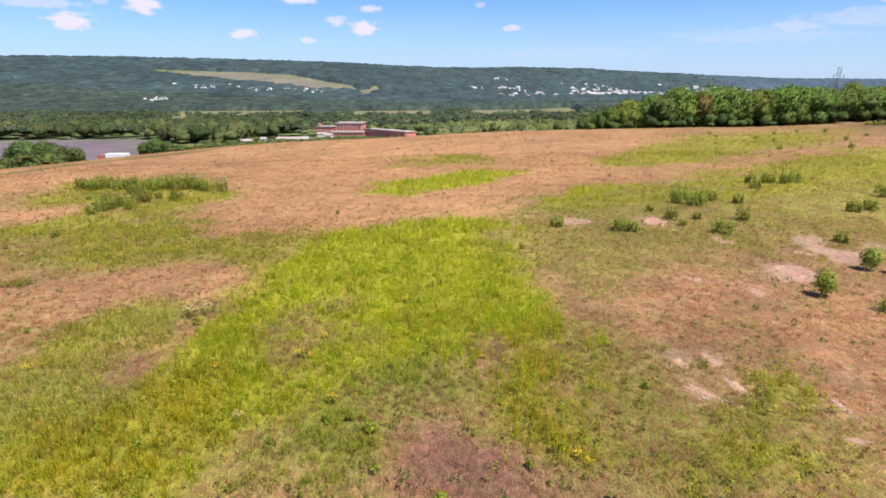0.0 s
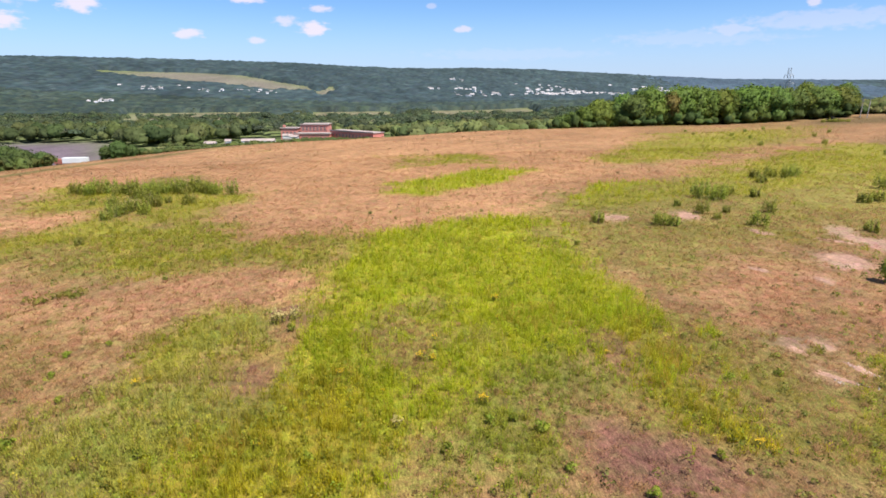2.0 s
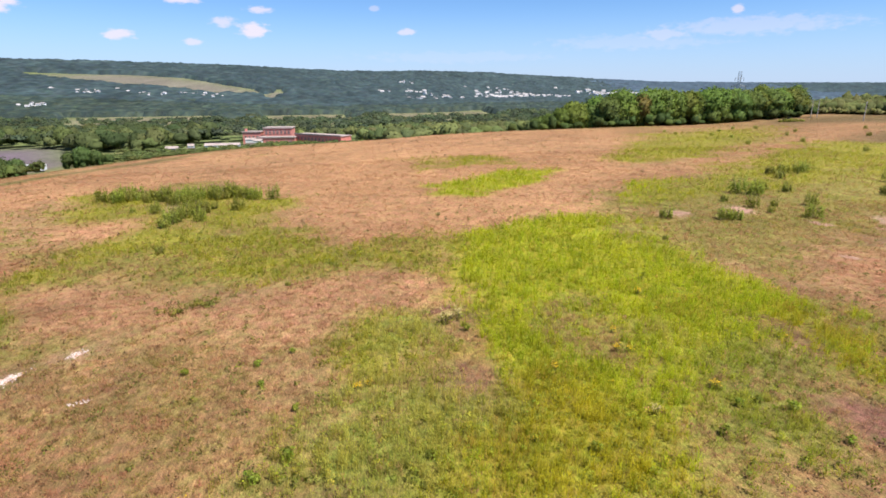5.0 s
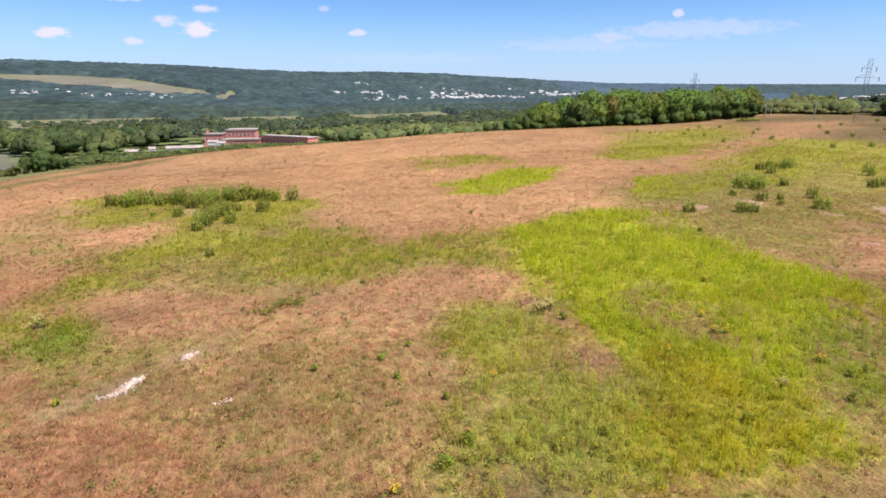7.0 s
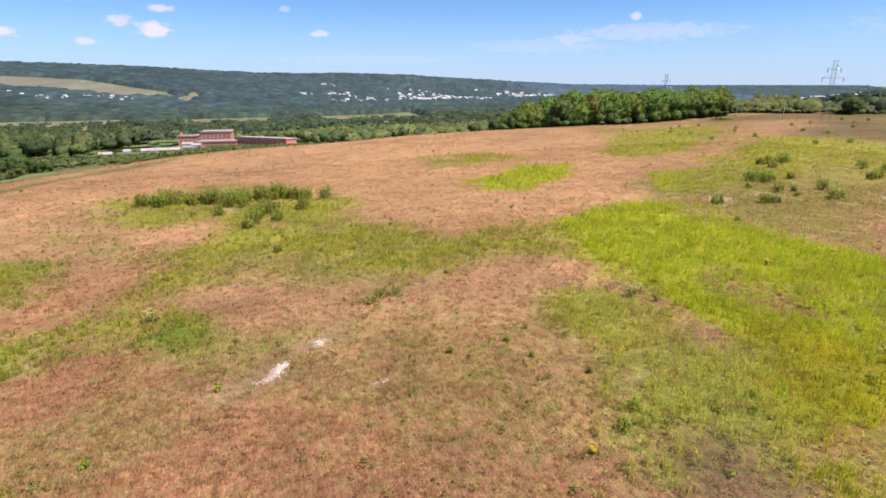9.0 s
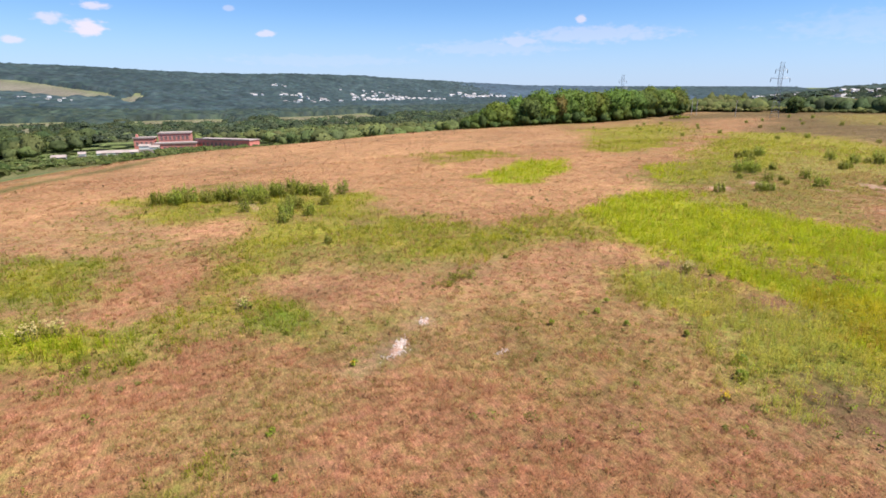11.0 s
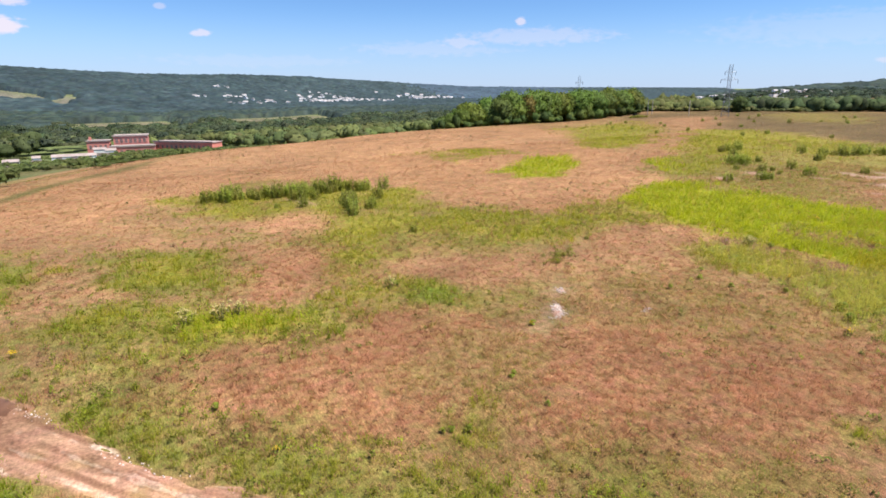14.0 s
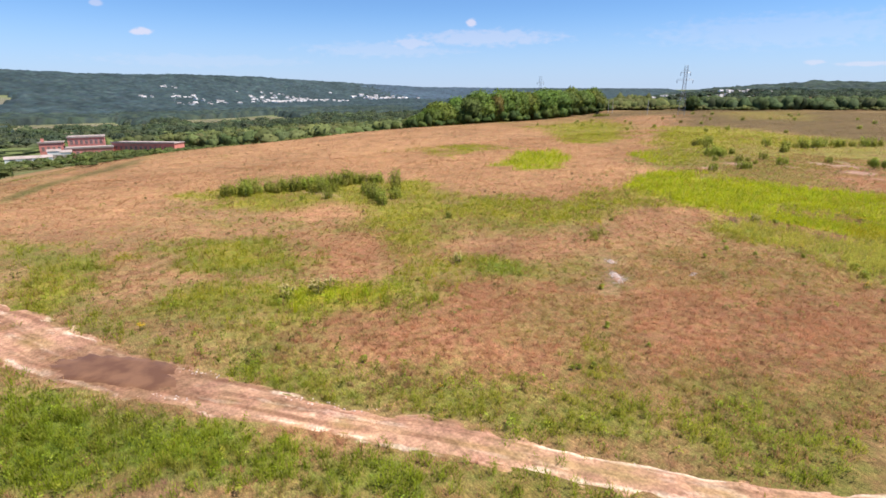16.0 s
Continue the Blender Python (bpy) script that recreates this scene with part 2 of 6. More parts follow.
patch("brush", (-6.2, 27.7), (-4.8, 29.3), (-2.9, 26.8), (-3.0, 24.4), (-5.0, 24.6))
patch("olive", (-9.2, 21.0), (-7.5, 24.2), (-2.4, 23.9), (-1.4, 21.1), (-2.0, 17.0), (-9.7, 17.1), (-9.5, 19.1))
patch("lime", (-7.5, 19.7), (-6.1, 20.8), (-5.1, 19.7), (-6.1, 19.0), (-3.5, 20.0), (-2.1, 18.5), (-3.1, 16.9), (-8.2, 17.1))
patch("plum", (2.5, 31.6), (3.3, 30.1), (2.7, 24.3), (1.5, 22.2), (0.4, 21.6), (1.3, 24.3), (2.1, 27.2))
patch("olive", (0.2, 24.2), (2.7, 24.3), (3.4, 21.1), (2.7, 19.5), (0.4, 21.0), (-1.4, 21.9))
patch("plum", (-1.1, 20.6), (0.4, 21.3), (2.6, 20.3), (3.4, 18.4), (4.5, 17.5), (3.3, 16.8), (-2.0, 17.0), (-1.8, 18.8))
patch("olive", (8, 49), (13, 50), (16, 45), (14, 39), (9, 36), (8, 40))
patch("olive", (8.0, 34.8), (10.8, 30.1), (12.7, 27.3), (11.6, 23.0), (17.2, 23.7), (18.7, 22.7), (15.5, 21.0), (20.3, 21.7), (16.4, 16.7), (4.5, 16.8), (3.5, 19.5), (5.4, 22.9))
patch("fern", (3.1, 22.8), (5.4, 22.9), (6.2, 21.0), (6.3, 18.8), (4.9, 18.4), (3.3, 19.9))
patch("lime", (10.1, 20.7), (13.2, 22.0), (14.8, 19.9), (15.7, 18.4), (13.0, 16.8), (9.9, 17.8))
patch("lime", (15.5, 24.3), (18.8, 26.4), (16.0, 22.8), (14.0, 21.9))
patch("rust", (14.5, 40.5), (21.5, 42.3), (22.3, 36.9), (17.5, 29.8), (13.8, 30.8), (12.2, 32.4))
patch("rust", (21.2, 34.8), (25.8, 36.0), (27.0, 30.5), (23.3, 25.7), (21.5, 28.3), (19.1, 29.7))
patch("lime", (-22.3, 37.1), (-18.9, 37.3), (-19.9, 33.2), (-16.9, 31.0), (-17.8, 28.9), (-22.3, 29.1), (-24.4, 30.3))
patch("rust", (-25.2, 29.2), (-23.1, 27.1), (-22.3, 24.3), (-25.1, 25.1), (-26.1, 26.7))
patch("brush", (-25.0, 22.9), (-22.7, 24.7), (-19.1, 24.6), (-17.5, 23.0), (-17.6, 21.4), (-20.0, 20.0), (-20.8, 19.1), (-23.9, 19.5))
patch("lime", (-23.0, 24.8), (-21.8, 25.5), (-20.9, 23.9), (-21.8, 23.0))
patch("lime", (-23.2, 36.7), (-20.5, 36.7), (-20.7, 33.5), (-22.8, 34.1))
patch("lime", (-24.8, 32.8), (-22.0, 32.6), (-21.5, 29.5), (-24.0, 29.9))
patch("lime", (-20.3, 31.1), (-17.0, 31.1), (-17.5, 29.1), (-20.3, 29.0))
patch("rust", (-33.8, 26.0), (-29.2, 25.2), (-28.1, 22.0), (-29.5, 17.2), (-36.0, 19.6))
patch("olive", (-25.4, 27.0), (-23.4, 26.2), (-24.0, 21.6), (-23.5, 19.0), (-25.7, 20.3), (-27.3, 21.8))
patch("brush", (-23.4, 26.2), (-20.5, 26.6), (-18.3, 23.8), (-19.4, 21.7), (-19.7, 19.2), (-21.0, 17.1), (-22.9, 16.5), (-24.2, 18.1), (-23.8, 21.9))
patch("umber", (-25.0, 20.7), (-23.6, 18.9), (-23.0, 15.9), (-23.3, 15.0), (-27.8, 16.6), (-26.8, 18.3))
patch("umber", (-17.6, 36.2), (-14.3, 35.8), (-15.7, 32.0), (-19.4, 32.6))
patch("plum", (-16.3, 29.0), (-15.9, 26.6), (-17.5, 24.1), (-18.5, 25.7))
patch("brush", (-27.8, 19.5), (-26.3, 19.6), (-27.4, 17.5), (-28.9, 17.7))
patch("fern", (-15.7, 26.4), (-11.4, 24.7), (-10.4, 21.3), (-21.0, 14.2), (-22.4, 14.6), (-19.6, 18.2), (-18.9, 22.1))
patch("lime", (-22.4, 36.9), (-18.4, 36.5), (-20.2, 31.7), (-22.2, 29.5), (-24.5, 32.0))
patch("lime", (-54, 42), (-51, 43), (-48, 40), (-48, 38), (-51, 39))
patch("lime", (-25.7, 32.6), (-23.6, 33.6), (-21.1, 30.2), (-23.1, 29.4))
patch("lime", (-24.3, 36.1), (-20.7, 37.0), (-19.1, 34.5), (-22.4, 33.5))
patch("plum", (-18.6, 27.2), (-16.9, 28.6), (-15.7, 27.3), (-16.8, 25.1))
patch("mixed", (-38.3, 32.7), (-33.6, 34.2), (-27.8, 31.6), (-25.2, 29.2), (-26.8, 24.1), (-31.2, 24.6), (-36.2, 27.3), (-38.5, 29.7))
patch("mixed", (-35.4, 32.4), (-29.6, 33.6), (-25.7, 30.9), (-26.1, 26.2), (-30.7, 26.1), (-33.9, 28.6))
patch("lush", (-49, 39), (-48, 39), (-48, 37), (-49, 38))
patch("russet", (-60, 35), (-55, 37), (-49, 35), (-47, 32), (-51, 29), (-54, 26), (-59, 30), (-62, 32), (-63, 35))
patch("russet", (-66, 38), (-61, 38), (-58, 35), (-53, 37), (-49, 36), (-48, 31), (-49, 28), (-51, 26), (-54, 25), (-56, 23), (-60, 24), (-61, 26), (-64, 30), (-65, 33))
patch("russet", (-46, 28), (-40, 26), (-38, 20), (-34, 17), (-48, 13), (-50, 15), (-51, 19), (-54, 20), (-52, 23))
patch("russet", (-50, 28), (-47, 29), (-43, 30), (-40, 27), (-36, 24), (-32, 24), (-30, 23), (-30, 21), (-32, 20), (-48, 25))
patch("russet", (-47, 31), (-42, 29), (-37, 25), (-31, 24), (-31, 19), (-29, 16), (-29, 14), (-32, 13), (-47, 20), (-49, 23), (-51, 25))
patch("russet", (-53, 59), (-50, 52), (-55, 42), (-59, 43), (-60, 49), (-57, 54))
patch("rust", (-42.9, 43.9), (-36.7, 42.1), (-39.4, 38.7), (-42.3, 37.9), (-44.6, 40.0))
patch("rust", (-23, 46), (-14, 40), (-20, 37), (-26, 39), (-30, 39))
patch("rust", (-82, 82), (-76, 79), (-67, 70), (-59, 63), (-61, 58), (-70, 67), (-77, 69), (-82, 72))
patch("olive", (-35.9, 29.1), (-29.2, 29.5), (-24.4, 25.0), (-27.3, 21.7), (-30.3, 24.7), (-36.1, 26.1))
patch("sere", (-37.3, 38.0), (-29.9, 34.6), (-27.3, 30.8), (-25.9, 20.1), (-30.0, 18.7), (-36.6, 21.8), (-40.4, 27.5), (-44.3, 31.3))
patch("sere", (-48, 31), (-46, 27), (-55, 21), (-57, 22), (-52, 25))
patch("sere", (-53, 30), (-49, 31), (-49, 28), (-51, 25), (-54, 27))
patch("verge", (-81, 72), (-77, 68), (-74, 59), (-75, 49), (-73, 43), (-70, 39), (-68, 35), (-66, 33), (-64, 30), (-63, 28), (-60, 25), (-61, 23), (-64, 27), (-67, 29), (-70, 34), (-72, 38), (-75, 42), (-77, 45), (-79, 49))
patch("olive", (-75, 49), (-71, 47), (-67, 39), (-66, 36), (-68, 35), (-70, 38), (-73, 43))
patch("rust", (-74, 56), (-70, 53), (-71, 48), (-73, 47), (-74, 50))
patch("verge", (-70, 63), (-65, 62), (-59, 58), (-59, 53), (-61, 48), (-65, 49), (-68, 52), (-70, 56))
patch("lime", (-68, 59), (-65, 59), (-60, 56), (-61, 50), (-64, 51), (-68, 54))
patch("lime", (-79, 61), (-77, 60), (-76, 51), (-77, 49), (-79, 51))
patch("verge", (-71, 50), (-64, 48), (-62, 43), (-58, 42), (-54, 39), (-55, 36), (-57, 35), (-61, 39), (-66, 38), (-70, 42), (-71, 46))
patch("lime", (-70, 47), (-65, 46), (-63, 42), (-58, 41), (-56, 39), (-57, 37), (-61, 39), (-66, 39), (-69, 43))
patch("gold", (-63, 43), (-60, 41), (-57, 39), (-59, 38), (-62, 40), (-64, 40))
patch("verge", (-64, 31), (-62, 27), (-58, 24), (-56, 22), (-54, 19), (-53, 17), (-55, 17), (-58, 19), (-61, 23), (-64, 26), (-65, 29))
patch("olive", (51, 94), (52, 65), (61, 51), (40, 44), (25, 48), (6, 42), (3, 48), (9, 67))
patch("lime", (48, 90), (62, 89), (54, 74), (22, 64), (11, 67))
patch("olive", (240, 185), (282, 160), (177, 112), (173, 128), (185, 151))
patch("lime", (86, 120), (109, 124), (106, 100), (90, 72), (72, 63), (63, 78), (55, 93))
patch("olive", (28, 67), (41, 56), (19, 45), (11, 48), (14, 56))
patch("lime", (-23, 55), (-17, 56), (-11, 53), (-13, 47), (-17, 45), (-21, 50), (-25, 49))
patch("lime", (-54, 44), (-51, 42), (-49, 39), (-52, 38), (-56, 42))
patch("lush", (-49, 40), (-47, 39), (-48, 37), (-50, 38))
patch("lime", (-48, 55), (-46, 54), (-50, 47), (-52, 48))
patch("lime", (-60, 87), (-52, 84), (-50, 76), (-54, 72), (-58, 73))
patch("lime", (-36, 77), (-31, 70), (-30, 62), (-24, 54), (-23, 50), (-30, 45), (-36, 48), (-41, 55), (-43, 62))
patch("brush", (-21.0, 37.0), (-16.6, 33.8), (-19.8, 29.5), (-15.5, 23.6), (-27.2, 19.7), (-24.3, 24.0), (-22.8, 29.1), (-22.7, 33.4))
patch("verge", (-71, 36), (-68, 34), (-65, 28), (-61, 25), (-57, 22), (-54, 20), (-55, 17), (-57, 17), (-60, 19), (-61, 21), (-63, 24), (-65, 27), (-68, 30), (-69, 33))
patch("olive", (-65, 33), (-64, 30), (-61, 26), (-59, 24), (-57, 22), (-65, 28), (-68, 34))
patch("olive", (-56, 22), (-51, 21), (-47, 18), (-44, 14), (-51, 11), (-54, 14), (-53, 17), (-54, 20))
patch("verge", (-55, 19), (-51, 16), (-50, 12), (-53, 11), (-56, 15), (-57, 17))
patch("lush", (-80, 42), (-78, 38), (-76, 35), (-72, 31), (-70, 28), (-67, 24), (-64, 21), (-62, 19), (-60, 17), (-59, 15), (-79, 29))
patch("plum", (-73, 26), (-72, 26), (-72, 26), (-73, 25))
patch("plum", (-74, 30), (-74, 29), (-74, 29))
patch("verge", (-7.7, 22.2), (-3.7, 26.3), (0.5, 27.4), (0.5, 23.1), (-3.3, 19.0), (-6.3, 17.8), (-8.6, 18.9))
patch("plum", (-1.0, 21.0), (2.4, 20.6), (4.4, 17.8), (2.7, 16.1), (-0.8, 16.0), (-1.9, 17.4))
patch("soil", (13.7, 59.9), (16.9, 59.8), (15.9, 57.3), (13.5, 57.3))
patch("soil", (22.2, 60.5), (24.4, 61.2), (24.3, 57.1), (21.4, 56.5))
patch("soil", (34.3, 52.4), (37.3, 53.1), (35.5, 48.0), (37.2, 46.1), (40.6, 48.0), (41.8, 49.5), (40.5, 50.3), (36.9, 46.4), (34.4, 42.5), (33.6, 44.4), (32.9, 49.6))
patch("soil", (26.5, 43.5), (29.2, 43.7), (29.8, 41.6), (28.7, 39.2), (26.3, 39.5))
patch("soil", (22.4, 37.8), (23.4, 37.8), (22.6, 35.9), (22.0, 36.4))
patch("soil", (13.2, 28.5), (14.0, 28.5), (13.4, 26.7), (12.9, 27.0))
patch("soil", (13.1, 25.5), (13.4, 25.2), (13.2, 24.2), (13.9, 23.4), (13.1, 23.3), (12.4, 24.0))
patch("soil", (14.8, 28.7), (15.7, 27.9), (15.0, 26.5), (14.6, 27.2))
patch("soil", (15.1, 25.7), (15.5, 25.3), (15.1, 24.0), (14.5, 23.9))
patch("soil", (18.9, 23.1), (19.1, 22.6), (18.7, 22.1), (18.4, 22.3))
patch("soil", (17.4, 20.5), (19.0, 20.3), (18.5, 19.8), (17.3, 20.1))
patch("soil", (21.1, 25.8), (21.8, 25.5), (20.5, 23.9), (20.1, 24.2))
patch("soil", (-47.7, 83.0), (-45.6, 81.9), (-45.3, 74.8), (-46.8, 76.4))
patch("trail", (-45, 29), (-42, 32), (-39, 35), (-34, 40), (-28, 44), (-28, 45), (-34, 40), (-39, 35), (-42, 32), (-46, 30))
patch("gravel", (-43.0, 31.1), (-42.6, 32.3), (-41.3, 33.1), (-41.4, 31.2), (-42.1, 30.3))
patch("gravel", (-39.6, 35.0), (-39.1, 34.7), (-38.9, 33.8), (-39.5, 33.9))
patch("gravel", (-36.9, 29.0), (-36.5, 28.9), (-36.5, 28.4), (-36.9, 28.6))
patch("puddle", (-77.1, 39.2), (-75.0, 39.9), (-73.3, 37.5), (-71.6, 34.5), (-72.5, 33.4), (-74.8, 35.0))
patch("path", (-84, 106), (-81, 116), (-76, 127), (-69, 141), (-61, 156), (-62, 147), (-69, 134), (-76, 121), (-80, 110), (-84, 100))
# the lot in the valley, the clearings on the far hillside, the open fields on the valley floor
patch("lot", (-345, 400), (-271, 394), (-205, 388), (-178, 345), (-160, 312), (-140, 268), (-138, 244), (-165, 225), (-260, 225), (-345, 290))
patch("meadow", (-158, 312), (-174, 348), (-132, 350), (-112, 326), (-74, 262), (-88, 204), (-110, 190), (-135, 220), (-165, 270))
patch("clearing", (-760, 1535), (-700, 1530), (-540, 1560), (-405, 1550), (-225, 1420), (-180, 1310), (-285, 1285), (-412, 1350), (-514, 1370), (-640, 1400), (-760, 1470))
patch("clearing", (-190, 1290), (-170, 1460), (-150, 1360), (-170, 1220))
patch("clearing", (-900, 1210), (-850, 1235), (-820, 1190), (-870, 1160))
patch("stubble", (-140, 900), (-20, 915), (-10, 640), (-110, 640))
patch("stubble", (40, 900), (210, 930), (160, 640), (40, 640))
patch("stubble", (-420, 905), (-220, 925), (-170, 660), (-330, 660))

KINDS = ("mixed", "tan", "olive", "gold", "lime", "plum", "rust", "soil", "brush", "lush", "gravel", "puddle", "lot", "meadow", "clearing", "stubble", "woods", "path", "dull", "russet", "fern", "verge", "trail", "umber", "sere")
SOIL_COLOUR = {"mixed": (0.245, 0.145, 0.075), "tan": (0.3126, 0.1668, 0.09031), "olive": (0.1857, 0.1478, 0.04364), "gold": (0.2098, 0.1958, 0.01898),
               "lime": (0.1908, 0.1627, 0.02836), "plum": (0.19, 0.094, 0.070), "rust": (0.2876, 0.1558, 0.0849), "soil": (0.389, 0.235, 0.19), "brush": (0.1598, 0.1548, 0.03496),
               "lush": (0.1128, 0.1378, 0.01977), "gravel": (0.29, 0.20, 0.15), "puddle": (0.20, 0.12, 0.075), "lot": (0.135, 0.10, 0.13), "meadow": (0.15, 0.135, 0.06),
               "clearing": (0.15, 0.128, 0.114), "stubble": (0.155, 0.132, 0.088), "woods": (0.12, 0.142, 0.058), "path": (0.105, 0.088, 0.032), "dull": (0.1227, 0.08134, 0.04113),
               "russet": (0.2617, 0.1318, 0.07062), "fern": (0.1927, 0.1627, 0.02137), "verge": (0.1481, 0.1354, 0.03386), "trail": (0.235, 0.16, 0.092), "umber": (0.14, 0.082, 0.05), "sere": (0.243, 0.150, 0.067)}


RAGGED = {"gold": 0.12, "fern": 0.2, "lush": 0.3, "verge": 0.45, "brush": 0.45, "tan": 0.2, "rust": 0.35, "russet": 0.4, "lime": 0.55, "olive": 0.5, "plum": 0.15, "umber": 0.45, "dull": 0.3, "sere": 0.4}


CRISP = {"gold": 0.7, "lush": 0.9, "soil": 0.5, "gravel": 0.5, "puddle": 0.5, "path": 0.6, "trail": 0.5}


def cover_at(x, y):
    """The kind of cover (an index into KINDS) at each place, ragged where patches meet."""
    x, y = np.asarray(x, float), np.asarray(y, float)
    kind = np.zeros(x.shape, int)
    wob = fractal(x, y, 4.0, 11) * 1.3 + value_noise(x, y, 0.8, 12) * 0.5
    ragged = fractal(x, y, 9, 19) * 6.0 * step01(45, 110, y)
    s = beyond(x, y)
    broad = fractal(x, y, 8.0, 15) + 0.5 * value_noise(x, y, 1.6, 16)
    kind[broad > 0.5] = KINDS.index("olive")
    kind[broad < -0.38] = KINDS.index("rust")
    kind[fractal(x, y, 4.5, 17) + 0.3 * value_noise(x, y, 0.9, 18) > 0.82] = KINDS.index("lime")
    kind[(s + 6 * fractal(x, y, 30, 13) > 40)] = KINDS.index("woods")
    for order, (name, poly) in enumerate(PATCHES):
        far = name in ("lot", "meadow", "clearing", "stubble")
        small = name in ("soil", "gravel", "puddle", "path", "trail")
        pad = 14 if far else 5
        lo, hi = poly.min(0) - pad, poly.max(0) + pad
        near = np.nonzero((x > lo[0]) & (x < hi[0]) & (y > lo[1]) & (y < hi[1]))[0]
        if not len(near):
            continue
        d = signed(x[near], y[near], poly)
        scale = 4.0 if far else 0.25 if small else 0.7 + 0.009 * abs(poly[:, 1].mean())
        edge = CRISP.get(name, 1.8) * scale
        p = step01(-edge, edge, d + wob[near] * scale * (1.0 if name in CRISP else 1.7) + (0 if far or small else ragged[near]))
        holes = RAGGED.get(name, 0.22 if small and name != "path" else 0.0)
        if holes:
            mottle = fractal(x[near], y[near], 0.9 if small else 2.2, 100 + order) + 0.6 * value_noise(x[near], y[near], 0.6, 140 + order)
            p = p * (1 - step01(0.75 - holes, 0.95 - holes, mottle) * min(0.9, 0.4 + holes))
        chosen = near[rng.random(len(near)) < p]
        kind[chosen] = KINDS.index(name)
    return kind


# ---- materials ----
def material(name, rough=0.8, metal=0.0):
    m = bpy.data.materials.new(name)
    m.use_nodes = True
    b = m.node_tree.nodes["Principled BSDF"]
    b.inputs["Roughness"].default_value, b.inputs["Metallic"].default_value = rough, metal
    b.inputs["Specular IOR Level"].default_value = 0.25
    return m, m.node_tree.nodes, m.node_tree.links, b


def speckled(name, dark, light, scale, rough=0.85, metal=0.0, bump=0.3, fine=8.0, per_object=0.0):
    """A surface mottled at two sizes, with fine relief."""
    m, n, l, b = material(name, rough, metal)
    tex = n.new("ShaderNodeTexCoord")
    big, small = n.new("ShaderNodeTexNoise"), n.new("ShaderNodeTexNoise")
    for t, s in ((big, scale), (small, scale * fine)):
        t.inputs["Scale"].default_value, t.inputs["Detail"].default_value = s, 6
        l.new(tex.outputs["Object"], t.inputs["Vector"])
    both = n.new("ShaderNodeMath")
    both.operation = "MULTIPLY_ADD"
    both.inputs[1].default_value = 0.55
    l.new(small.outputs["Fac"], both.inputs[0])
    half = n.new("ShaderNodeMath")
    half.operation = "MULTIPLY"
    half.inputs[1].default_value = 0.45
    l.new(big.outputs["Fac"], half.inputs[0])
    l.new(half.outputs[0], both.inputs[2])
    ramp = n.new("ShaderNodeValToRGB")
    ramp.color_ramp.elements[0].position, ramp.color_ramp.elements[1].position = 0.36, 0.64
    ramp.color_ramp.elements[0].color, ramp.color_ramp.elements[1].color = (*dark, 1), (*light, 1)
    l.new(both.outputs[0], ramp.inputs[0])
    colour = ramp.outputs[0]
    if per_object:
        info = n.new("ShaderNodeObjectInfo")
        spread = n.new("ShaderNodeMapRange")
        spread.inputs["To Min"].default_value, spread.inputs["To Max"].default_value = 1 - per_object, 1 + per_object
        l.new(info.outputs["Random"], spread.inputs["Value"])
        mix = n.new("ShaderNodeVectorMath")
        mix.operation = "SCALE"
        l.new(colour, mix.inputs[0])
        l.new(spread.outputs[0], mix.inputs["Scale"])
        colour = mix.outputs[0]
    l.new(colour, b.inputs["Base Color"])
    if bump:
        rel = n.new("ShaderNodeBump")
        rel.inputs["Strength"].default_value, rel.inputs["Distance"].default_value = bump, 0.02
        l.new(small.outputs["Fac"], rel.inputs["Height"])
        l.new(rel.outputs[0], b.inputs["Normal"])
    return m


